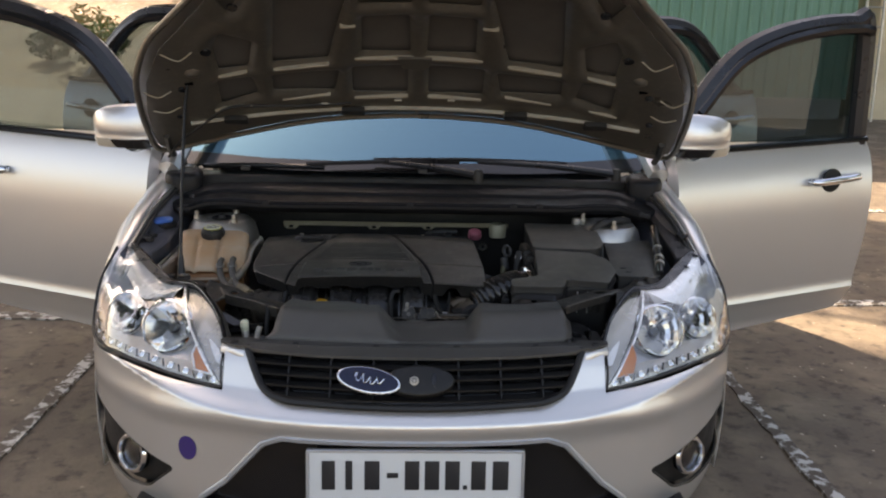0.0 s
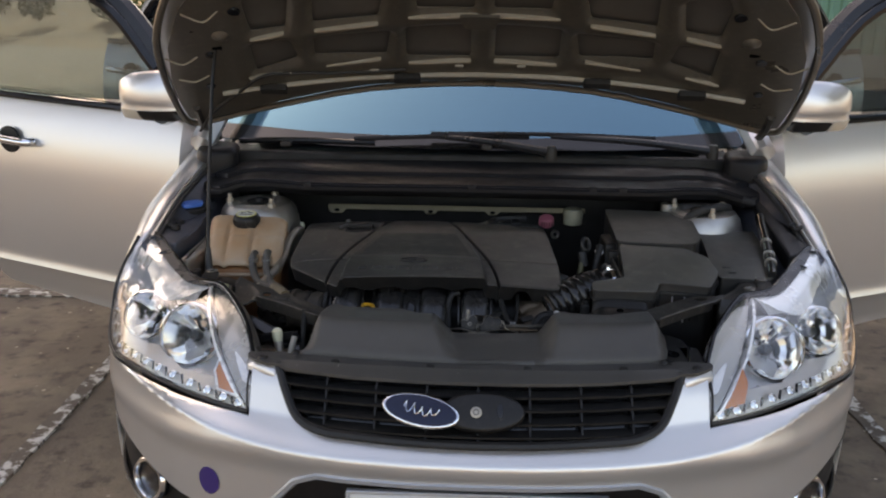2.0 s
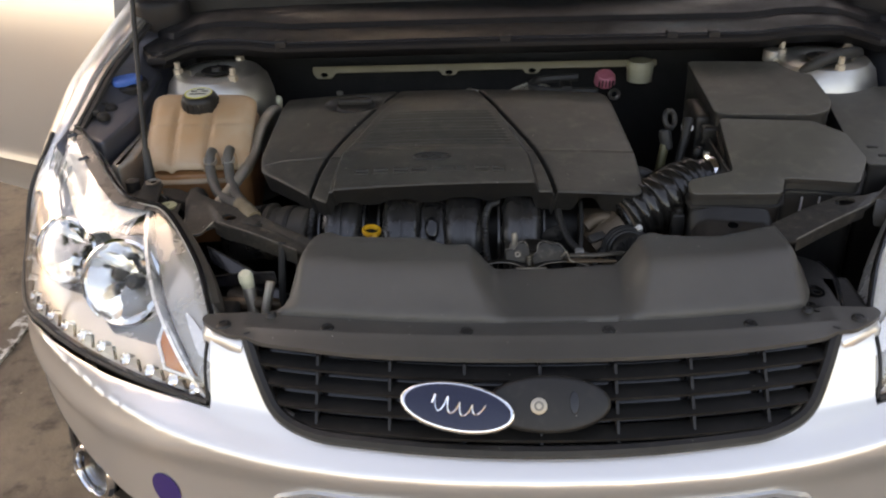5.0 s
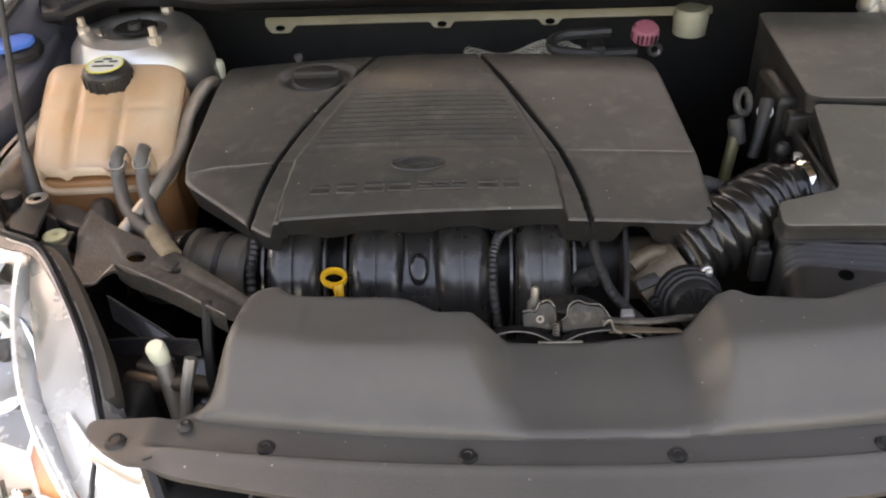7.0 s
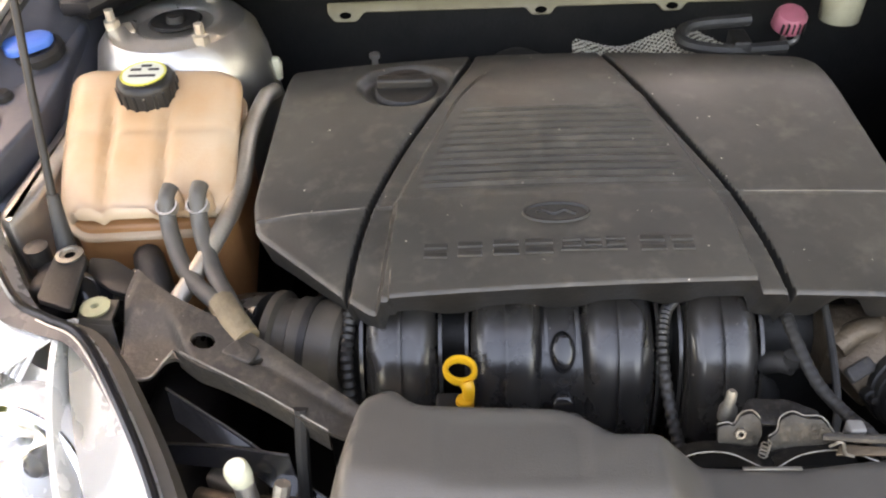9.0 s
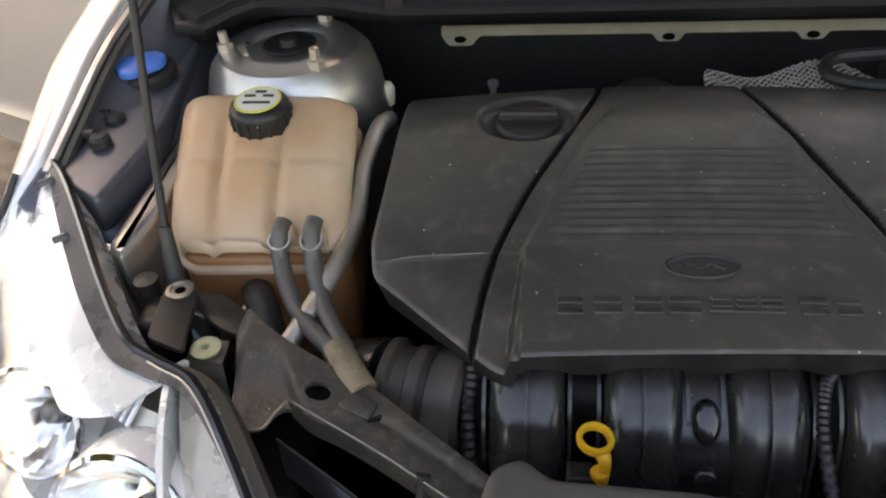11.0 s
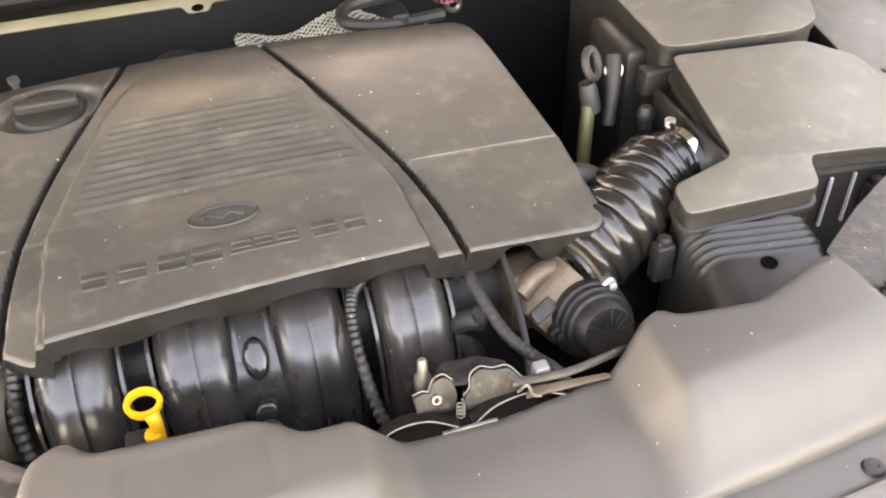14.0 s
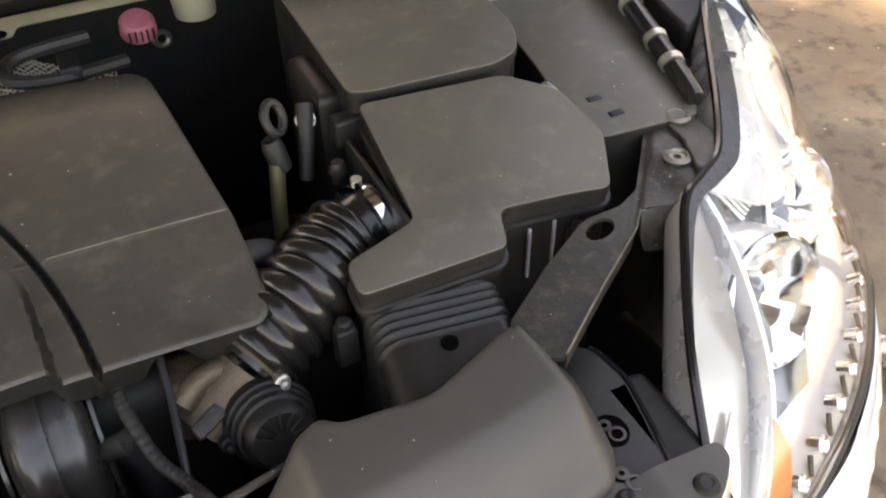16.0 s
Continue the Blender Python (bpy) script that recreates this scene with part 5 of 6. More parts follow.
part("black_elbow", tube([(-.20, .87, .69), (-.20, .87, .745), (-.175, .885, .758), (-.14, .89, .745)], .018, 12, 6), RUBBER, car)
for x, y, z in ((-.349, .85, .782),):
    part("stud", lathe([(0, -.03), (.004, -.03), (.004, .003), (.0065, .004), (.0065, .010), (0, .011)], 8, Matrix.Translation((x, y, z))), STEEL, car)
part("round_stud", lathe([(0, -.02), (.008, -.02), (.010, .0), (.007, .008), (0, .01)], 14, Matrix.Translation((-.484, .884, .765))), CREAM, car)


# ---- strut towers ----
def tower(s):
    m = Matrix.Translation((s * .592, .865, .0))
    t = part("strut_tower", lathe([(.140, .60), (.122, .68), (.112, .74), (.106, .79), (.098, .818), (.084, .834), (.060, .838), (.050, .836), (.046, .832), (.034, .831), (.030, .832), (0, .834)], 40, m), STEEL, car, "bare bright steel suspension strut tower")
    for k in range(3):
        a = 2 * math.pi * k / 3 + (.6 if s > 0 else -.9)
        part("nut", lathe([(0, .83), (.010, .83), (.010, .842), (.006, .844), (.006, .856), (0, .857)], 6, Matrix.Translation((s * .592 + .076 * math.cos(a), .865 + .076 * math.sin(a), .002))), ALLOY, t)
    part("strut_hole", lathe([(0, .8345), (.031, .8345), (.033, .8365), (.030, .8385), (.012, .836), (.010, .844), (0, .845)], 26, m), DARK, t, "dark strut top nut")
    part("dent", moved(slab([(-.022, -.014), (.024, -.012), (.012, .016), (-.014, .014)], 0, .004, .006, .002), Matrix.Translation((s * .655, .845, .832)) @ pose(0, 0, 0, 10, 12 * s, 0)), ALLOY, t)


for s in (-1, 1):
    tower(s)
part("tower_pipe", tube([(.52, .82, .80), (.56, .80, .845), (.62, .835, .850), (.66, .87, .84)], .012, 10, 6), RUBBER, car)
part("service_port", lathe([(0, 0), (.012, 0), (.012, .02), (.016, .022), (.016, .042), (.010, .045), (0, .045)], 14, Matrix.Translation((.505, .90, .80))), STEEL, car)


# ---- engine cover ----
COVER_OUT = rounded([(-.442, .806), (-.446, .56), (-.438, .520), (-.345, .434), (-.316, .410), (.018, .424), (.172, .424), (.184, .444), (.186, .55), (.168, .785), (.155, .806), (-.08, .818), (-.235, .818)], .010)
SEAM_L = [(-.226, .822), (-.236, .775), (-.260, .715), (-.298, .63), (-.326, .545), (-.338, .470), (-.342, .42)]
SEAM_R = [(-.078, .822), (-.066, .775), (-.045, .715), (-.010, .63), (.019, .555), (.036, .484), (.044, .42)]
RAISED = [(-.205, .775), (-.246, .70), (-.283, .60), (-.303, .542), (-.312, .40), (.018, .40), (.010, .52), (-.012, .60), (-.044, .70), (-.085, .775)]
RUNNERS = (-.296, -.200, -.100, -.008)


def line_gap(x, y, pts):
    best = np.full(np.shape(x), 9.0)
    for (x1, y1), (x2, y2) in zip(pts[:-1], pts[1:]):
        dx, dy = x2 - x1, y2 - y1
        t = np.clip(((x - x1) * dx + (y - y1) * dy) / (dx * dx + dy * dy), 0, 1)
        best = np.minimum(best, np.hypot(x - x1 - t * dx, y - y1 - t * dy))
    return best


def path2(pts, per=6):
    return [(p.x, p.y) for p in smooth_path([(x, y, 0) for x, y in pts], per)]


SEAM_L, SEAM_R = path2(SEAM_L), path2(SEAM_R)


def cover_base(y):
    return .772 + .125 * (y - .43) - 1.6 * np.maximum(0, y - .71) ** 2


def cover_surface(x, y):
    x, y = np.asarray(x, float), np.asarray(y, float)
    z = cover_base(y) - .012 * ((x + .13) / .31) ** 2
    _, _, rim_d = nearest(x, y, [COVER_OUT])
    z = z - .0025 * (1 - np.minimum(1, rim_d / .004)) ** 2
    for sm in (SEAM_L, SEAM_R):
        z = z - .011 * np.exp(-(line_gap(x, y, sm) / .0024) ** 2)
    _, _, d = nearest(x, y, [RAISED])
    sd = np.where(inside(x, y, RAISED), d, -d)
    up = np.clip((sd + .002) / .006, 0, 1)
    front = smooth_step((.548 - y) / .008)
    rise = (.0062 + .0012 * front + .070 * np.maximum(0, .548 - y))
    z = z + rise * up * smooth_step((.775 - y) / .08)
    ribs = up * ((y > .556) & (y < .680)) * smooth_step((sd - .012) / .01)
    z = z + .0011 * np.sin((y - .56) / .0108 * 2 * math.pi) * ribs
    # flutes left and right of the middle
    z = z + .0016 * np.exp(-((y - (.545 + .03 * (x + .13))) / .0020) ** 2) * (1 - up)
    facet = (-(x + .444) * .62 - (y - .535) * .785)
    z = z - .004 * smooth_step((facet + .030) / .040) * (x < -.30)
    cap = np.hypot((x + .304) / .050, (y - .747) / .042)
    return x, y, z - .010 * smooth_step((1.15 - cap) / .25)


def cover_mesh():
    """The cover's skin with a skirt that is scalloped over the intake runners."""
    v, f = sheet(cover_surface, COVER_OUT, [], .0019, .030, (0, 0, -1))
    n = len(v) // 2
    v = [list(q) for q in v]
    for i in range(n, 2 * n):
        x = v[i][0]
        arch = sum(.007 * math.exp(-((x - r) / .030) ** 4) for r in RUNNERS)
        notch = .022 * math.exp(-((x - .102) / .020) ** 4)
        edge = max(0.0, min(1.0, (.56 - v[i][1]) / .12))
        v[i][1] += .013 * edge
        v[i][0] += (-.13 - x) * .025
        v[i][2] += arch + notch - .006 * math.exp(-((x + .02) / .5) ** 2)
    return v, f


cover = part("engine_cover", cover_mesh(), COVER, car, "dusty black plastic engine cover with fluted ribs", sharp=26)


clean_sides(cover, PLASTIC)


def on_cover(x, y, dz=0.0):
    return float(np.ravel(cover_surface(np.array([x]), np.array([y]))[2])[0]) + dz


for xs in ((-.440, -.40, -.37, -.337), (.030, .08, .13, .182)):
    part("flute_edge", tube([(x, .545 + .03 * (x + .13), on_cover(x, .545 + .03 * (x + .13), .0002)) for x in xs], .0007, 5, 4), RIM_DUST_LIGHT, cover)
oc = Matrix.Translation((-.304, .747, on_cover(-.304, .747) - .005)) @ pose(0, 0, 0, 6, 0, 0)
ocap = part("oil_filler_cap", lathe([(0, .012), (.033, .012), (.038, .006), (.039, -.006), (0, -.006)], 26, oc), PLASTIC, car, "black oil filler cap in the cover")
part("grip", moved(box(0, .002, .016, .064, .014, .012, .004), oc), PLASTIC, ocap)
# raised marks on the cover: an oval outline and a row of plain bars
oval = [(-.151 + .030 * math.cos(a), .512 + .0135 * math.sin(a)) for a in np.linspace(0, 2 * math.pi, 30)]
part("oval_mark", tube([(x, y, on_cover(x, y, .0005)) for x, y in oval], .0020, 6, 0), PLASTIC, cover)
part("oval_bar", tube([(-.169 + .036 * k / 8, .512 + .003 * math.sin(k * 1.4), on_cover(-.151, .512, .0008)) for k in range(9)], .0018, 6, 2), PLASTIC, cover)
def mark(x, y, w, h):
    """Two plain raised bars, in place of a character."""
    for k in (-1, 1):
        b = y + k * h * .29
        part("mark_bar", box(x, b, on_cover(x, b, .0003), w, h * .34, .003, .0011), MARKM, cover)


for x, w, h in ((-.2615, .021, .021), (-.231, .022, .021), (-.199, .023, .021), (-.170, .025, .021), (-.141, .016, .013), (-.122, .015, .013), (-.102, .017, .013), (-.070, .022, .021), (-.0435, .019, .021)):
    mark(x, .466 + .02 * (x + .16) + (.0035 if h < .015 else 0), w, h)
yy = .460
part("mark_underline", box(-.122, yy, on_cover(-.122, yy, .0003), .058, .0026, .003, .0008), MARKM, cover)


# ---- intake manifold ----
def flat_ring(path, rx, rn):
    """A thin upright rib that follows a path in a plane of constant x."""
    rings = []
    for i, p in enumerate(path):
        d = (path[min(i + 1, len(path) - 1)] - path[max(i - 1, 0)]).normalized()
        n = Vector((1, 0, 0)).cross(d).normalized()
        rings.append([p + Vector((rx, 0, 0)) + n * rn, p - Vector((rx, 0, 0)) + n * rn, p - Vector((rx, 0, 0)) - n * rn, p + Vector((rx, 0, 0)) - n * rn])
    return loft(rings)


def runner_mesh(path, a, b):
    """A squarish tube with a soft crown on both sides of its middle."""
    rings = []
    for i, p in enumerate(path):
        d = (path[min(i + 1, len(path) - 1)] - path[max(i - 1, 0)]).normalized()
        n = Vector((1, 0, 0)).cross(d).normalized()
        ring = []
        for k in range(32):
            c, w = math.cos(2 * math.pi * k / 32), math.sin(2 * math.pi * k / 32)
            e = 2 / 2.7
            ring.append(p + Vector((a * math.copysign(abs(c) ** e, c), 0, 0)) + n * (b * math.copysign(abs(w) ** e, w) * (1 - .13 * math.exp(-(c / .30) ** 2))))
        rings.append(ring)
    return loft(rings)


for x in RUNNERS:
    pth = smooth_path([(x, .53, .716), (x, .468, .717), (x, .428, .697), (x, .412, .655), (x, .412, .60), (x, .43, .54)], 8)
    run = part("intake_runner", runner_mesh(pth, .0335, .030), RUNNERM, car, "glossy black plastic intake runner", sharp=60)
    part("moulding_seam", flat_ring(pth, .0014, .0325), RUNNERM, run)
    for sx in (-.036, .036):
        part("flange", flat_ring([q + Vector((sx, .010, 0)) for q in pth], .0016, .022), RUNNERM, run)
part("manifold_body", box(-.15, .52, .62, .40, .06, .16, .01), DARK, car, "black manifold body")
pth = smooth_path([(-.150, .50, .722), (-.150, .458, .716), (-.150, .418, .688), (-.150, .404, .64), (-.150, .41, .57)], 6)
web = part("manifold_web", flat_ring(pth, .024, .012), RUNNERM, car, "flat web with an oval boss between two runners")
part("oval_boss", moved(slab(ell(0, 0, .0115, .019, 22), 0, .014, 0, .007), Matrix.Translation((-.150, .418, .706)) @ pose(0, 0, 0, 52)), GLOSSY, web)
part("round_boss", moved(slab(ell(0, 0, .011, .011, 18), 0, .010, 0, .005), Matrix.Translation((-.150, .392, .668)) @ pose(0, 0, 0, 70)), GLOSSY, web)
part("cap_nut", lathe([(0, .010), (.009, .009), (.012, .005), (.012, -.01), (0, -.01)], 16, Matrix.Translation((-.150, .325, .712)) @ pose(0, 0, 0, 25)), PLASTIC, car)
hose = part("coolant_hose", tube([(-.475, .49, .655), (-.45, .472, .675), (-.42, .462, .685)], .045, 20, 6), RUNNERM, car, "thick black coolant hose with bands")
hx = Matrix.Translation((-.41, .460, .684)) @ pose(0, 0, 0, 0, 90, -12)
part("housing", lathe([(.030, -.012), (.047, -.012), (.0475, -.004), (.041, -.001), (.041, .012), (.0445, .014), (.0445, .058), (.038, .064), (.030, .064)], 28, hx), DUSTY, hose, "dust-brown ribbed housing")
part("band", lathe([(.043, .026), (.0465, .026), (.0465, .033), (.043, .033)], 28, hx), PLASTIC, hose)


def ribbed(pts, r, n, per=10, depth=.14):
    return tube(pts, lambda s: r * (1 + depth * math.sin(s * n * 2 * math.pi)), 10, per)


part("ribbed_conduit", ribbed([(-.343, .45, .728), (-.345, .415, .705), (-.343, .395, .66), (-.338, .38, .61)], .006, 18, 24), PLASTIC, car, "thin ribbed cable conduit")
part("ribbed_conduit", ribbed([(-.046, .455, .735), (-.060, .43, .738), (-.066, .395, .722), (-.062, .345, .690), (-.048, .31, .66)], .0052, 30, 30), PLASTIC, car, "thin ribbed cable conduit")
part("cable", ribbed([(.050, .445, .728), (.052, .415, .722), (.062, .375, .708), (.078, .345, .702), (.088, .322, .705), (.10, .305, .69)], .0056, 26, 24, .06), RUBBER, car, "taped wiring cable")
part("cable", tube([(.088, .46, .73), (.086, .42, .715), (.078, .36, .69), (.066, .31, .64)], .0035, 8, 6), RUBBER, car, "thin black cable")
part("cable_plug", box(.072, .318, .714, .013, .012, .016, .002), PLUG, car)
part("sensor", join(tube([(.030, .415, .69), (.040, .408, .70), (.050, .400, .704)], .010, 10, 4), lathe([(0, 0), (.008, 0), (.008, .010), (0, .011)], 10, Matrix.Translation((.048, .400, .706)))), RUBBER, car)
part("blackbelt", tube([(.02, .47, .66), (.05, .44, .62), (.05, .42, .55)], .016, 10, 5), RUBBER, car)

# dipsticks
dm = Matrix.Translation((-.241, .377, .727)) @ pose(0, 0, 0, 4, 6, 14)
dip = part("dipstick", lathe([(.0104, -.003), (.0142, -.0036), (.0152, 0), (.0142, .0036), (.0108, .003), (.0100, 0)], 28, dm), YELLOW, car, "yellow ring handle of the oil dipstick")
part("stem", tube([dm @ Vector((.002, -.013, 0)), dm @ Vector((.004, -.019, -.010)), (-.238, .362, .66)], lambda q: .0062 - .002 * q, 10, 5), YELLOW, dip)
part("collar", lathe([(0, .003), (.0068, .003), (.0078, 0), (.0068, -.003), (0, -.003)], 18, Matrix.Translation((-.2375, .358, .709))), YELLOW, dip)
part("dipstick_boss", box(-.252, .368, .690, .022, .02, .02, .004), PLASTIC, car)
d2 = Matrix.Translation((.259, .640, .800)) @ pose(0, 0, 0, 60, 20, 25)
g2 = part("gearbox_dipstick", tube([d2 @ Vector((.0115 * math.cos(a), .0150 * math.sin(a), 0)) for a in np.linspace(0, 2 * math.pi, 21)], .0048, 8, 0), RUBBER, car, "black loop handle of the gearbox dipstick")
part("sleeve", lathe([(.008, -.018), (.0105, -.016), (.011, .010), (.0085, .018)], 14, Matrix.Translation((.252, .625, .768)) @ pose(0, 0, 0, -8, -12, 0)), RUBBER, g2)
part("tube", tube([(.250, .622, .76), (.240, .605, .70), (.235, .59, .62)], .008, 10, 4), OLIVE, g2)
part("loom_plug", tube([(.298, .665, .79), (.290, .645, .765), (.280, .630, .725)], lambda s: .0095 - .002 * s, 10, 5), RUBBER, car, "black loom plug with a white band")
part("loom_band", lathe([(.0090, -.0022), (.0106, -.0022), (.0106, .0022), (.0090, .0022)], 16, Matrix.Translation((.2945, .655, .778)) @ pose(0, 0, 0, 35, -20, 0)), WHITE, car)
part("bleed_screw", join(lathe([(0, 0), (.007, 0), (.007, .010), (.0095, .012), (.0095, .018), (.006, .024), (0, .024)], 12, Matrix.Translation((.300, .585, .745)))), PLASTIC, car)

# latch
latch = part("bonnet_latch", slab([(-.070, .302), (-.05, .316), (-.03, .324), (.06, .324), (.080, .312), (.074, .300), (.030, .298), (-.03, .298)], .680, .688, .004, .002), DARK, car, "greasy steel bonnet latch")


def upright(poly, y, z, lean=65, thick=.0028):
    return moved(slab(poly, 0, thick, .003, .0008), Matrix.Translation((0, y, z)) @ pose(0, 0, 0, lean))


LEV_L = [(-.036, 0), (-.037, .017), (-.028, .019), (-.024, .017), (-.019, .026), (-.010, .029), (-.003, .022), (-.001, .010), (-.006, -.002)]
LEV_R = [(.004, -.002), (.003, .010), (.009, .015), (.011, .026), (.020, .031), (.030, .027), (.043, .026), (.054, .012), (.050, .005), (.03, .002)]
for poly, y in ((LEV_L, .312), (LEV_R, .308)):
    lev = part("lever", upright(poly, y, .706), LATCHM, latch, "worn steel latch lever")
    top = [(x, y + h * .42, .706 + h * .905 + .0015) for x, h in poly[1:-2]]
    part("bright_edge", tube(top, .0006, 6, 3), EDGE, latch)
part("cross_lever", moved(slab([(-.03, -.010), (.026, -.012), (.034, .004), (.010, .012), (-.022, .010)], 0, .003, .004, .001), Matrix.Translation((.012, .330, .722)) @ pose(0, 0, 0, 22, 0, -8)), LATCHM, latch)
for pts in ([(-.078, .291, .708), (-.056, .300, .711), (-.030, .300, .711), (-.006, .287, .709)], [(.004, .287, .709), (.026, .298, .711), (.058, .302, .711), (.084, .293, .708)]):
    part("wing", loft([[(x, y, z), (x, y, z - .0016), (x, y + .012, z - .003), (x, y + .012, z - .0014)] for x, y, z in [tuple(q) for q in smooth_path(pts, 5)]]), LATCHM, latch)
    part("wing_edge", tube(pts, .0007, 6, 5), EDGE, latch)
part("front_strip", box(.0, .2855, .7105, .045, .003, .0016, .0006), EDGE, latch)
part("eyelet", lathe([(.0022, 0), (.0048, 0), (.0040, .002), (.0022, .002)], 14, Matrix.Translation((-.019, .3135, .718)) @ pose(0, 0, 0, 65)), EDGE, latch)
part("spring", tube([(-.003 + .0035 * math.cos(k * .9), .300 + .0035 * math.sin(k * .9), .706 + .0006 * k) for k in range(30)], .0006, 5, 0), EDGE, latch)
part("spring_end", tube([(.044, .297, .722), (.050, .293, .732), (.055, .292, .720), (.062, .292, .716)], .0013, 6, 5), EDGE, latch)
part("pin", lathe([(0, 0), (.0075, 0), (.0075, .012), (.0045, .016), (.0045, .030), (.0025, .033), (0, .033)], 12, Matrix.Translation((-.023, .338, .708))), EDGE, latch)
part("rust_strip", moved(slab([(-.035, -.004), (.04, -.002), (.036, .003), (-.030, .005)], 0, .002, .002, .0006), Matrix.Translation((.085, .297, .714)) @ pose(0, 0, 0, 12, 0, -3)), BROWNALLOY, latch)
part("cable_sleeve", tube([(.045, .312, .716), (.09, .306, .719), (.135, .315, .716), (.16, .33, .70)], .0036, 8, 5), BRACKET, latch)

# ---- throttle body and air hose ----
tb = part("throttle_body", join(box(.108, .442, .690, .05, .05, .06, .012), moved(lathe([(.030, -.03), (.034, -.03), (.034, .03), (.030, .03)], 24), Matrix.Translation((.128, .430, .682)) @ pose(0, 0, 0, 0, 60, 20))), BROWNALLOY, car, "dirty cast alloy throttle body")
tm = Matrix.Translation((.154, .380, .684)) @ pose(0, 0, 0, 70, 8, 0)
tcap = part("throttle_cap", lathe([(0, .024), (.024, .024), (.028, .020), (.030, .010), (.033, .009), (.034, .004), (.032, .002), (.036, .001), (.037, -.004), (.034, -.006), (.038, -.008), (.039, -.014), (.036, -.04), (0, -.04)], 32, tm), PLASTIC, tb, "black ribbed throttle cap")
for k in range(7):
    part("cap_rib", moved(box(0, .017, .0245, .0022, .015, .006, .0008), tm @ pose(0, 0, 0, 0, 0, -66 + 22 * k)), PLASTIC, tb)
for a in (-35, 70, 190):
    part("ear", moved(join(slab(ell(.037, 0, .008, .007, 12), -.012, -.002, 0, .002), lathe([(0, 0), (.004, 0), (.004, .006), (0, .007)], 8, Matrix.Translation((.038, 0, -.002)))), tm @ pose(0, 0, 0, 0, 0, a)), STEEL if a == 70 else PLASTIC, tb)
part("link", join(tube([(.092, .418, .706), (.112, .428, .716), (.142, .437, .712)], .011, 10, 5), box(.150, .442, .706, .012, .02, .02, .004)), BROWNALLOY, tb)
part("link_arm", moved(slab([(-.03, -.006), (.028, -.008), (.03, .006), (-.028, .008)], 0, .005, .004, .0015), Matrix.Translation((.118, .405, .698)) @ pose(0, 0, 0, 30, 0, 35)), BRACKET, tb)
BEL = [(.150, .438, .704), (.178, .450, .715), (.218, .472, .726), (.254, .499, .731), (.290, .516, .735), (.335, .528, .735)]


def bellow_r(s):
    if s < .06:
        return .036
    if s < .76:
        return .0395 + .0072 * abs(math.sin((s - .06) / .70 * 9 * math.pi)) ** .6
    if s < .84:
        return .0385
    return .042 if s < .90 else .039


bel = part("air_hose", tube(BEL, bellow_r, 28, 30), BELLOW, car, "black corrugated rubber air intake hose", sharp=60)
part("small_hose", tube([(.155, .47, .73), (.17, .505, .755), (.205, .515, .745), (.225, .505, .71)], .013, 12, 6), RUBBER, car, "black breather hose")
cdir = (Vector(BEL[-1]) - Vector(BEL[-2])).to_track_quat("Z", "Y").to_matrix().to_4x4()
clamp = part("hose_clamp", lathe([(.040, -.0048), (.0442, -.0048), (.0442, .0048), (.040, .0048)], 30, Matrix.Translation((.301, .519, .735)) @ cdir), CHROME, car, "bright worm-drive hose clamp")
part("lower_clamp", lathe([(.034, -.0035), (.0385, -.0035), (.0385, .0035), (.034, .0035)], 30, Matrix.Translation((.157, .441, .707)) @ (Vector(BEL[1]) - Vector(BEL[0])).to_track_quat("Z", "Y").to_matrix().to_4x4()), BROWNALLOY, clamp)
part("clamp_screw", tube([(.300, .535, .776), (.296, .515, .781)], .0035, 8, 0), CHROME, clamp)
part("clamp_head", lathe([(0, 0), (.0055, 0), (.0055, .006), (0, .007)], 10, Matrix.Translation((.301, .538, .774))), STEEL, clamp)

# ---- air filter box ----
tilt = lambda x, y: .24 * (y - .596)
AB = [(.332, .603), (.485, .590), (.528, .554), (.540, .488), (.508, .426), (.466, .434), (.398, .442), (.386, .404), (.248, .406), (.250, .440), (.324, .460)]
ab = part("air_filter_box", slab(inset(AB, .002), .45, .8045, .010, .002, tilt), PLASTIC, car, "black plastic air filter box with a dusty lid")
clean_sides(part("lid", slab(AB, .8035, .813, .010, .0018, tilt), LIDM, ab, "dusty black lid with a stepped corner"), PLASTIC)
lip = rounded(AB, .012)
part("lid_bead", tube([(x, y, .790 + tilt(x, y)) for x, y in lip + lip[:1]], .0035, 6, 0), PLASTIC, ab)
edge = inset(rounded(AB, .010), .0015)
part("lid_edge", tube([(x, y, .8122 + tilt(x, y)) for x, y in edge + edge[:1]], .0006, 5, 0), RIM_DUST_LIGHT, ab)
for x, y in ((.234, .414), (.300, .470), (.475, .425)):
    z = .775 + tilt(x, y)
    part("lid_clip", join(box(x, y, z - .02, .020, .016, .04, .004), lathe([(0, 0), (.007, 0), (.007, .006), (.0045, .008), (0, .008)], 10, Matrix.Translation((x, y, z)))), PLASTIC, ab)
part("side_wall", box(.318, .53, .70, .006, .14, .16, .002), PLASTIC, ab)
for x in (.428, .455):
    part("scuff_rib", box(x, .436, .715, .003, .004, .06, .001), GREYF, ab)
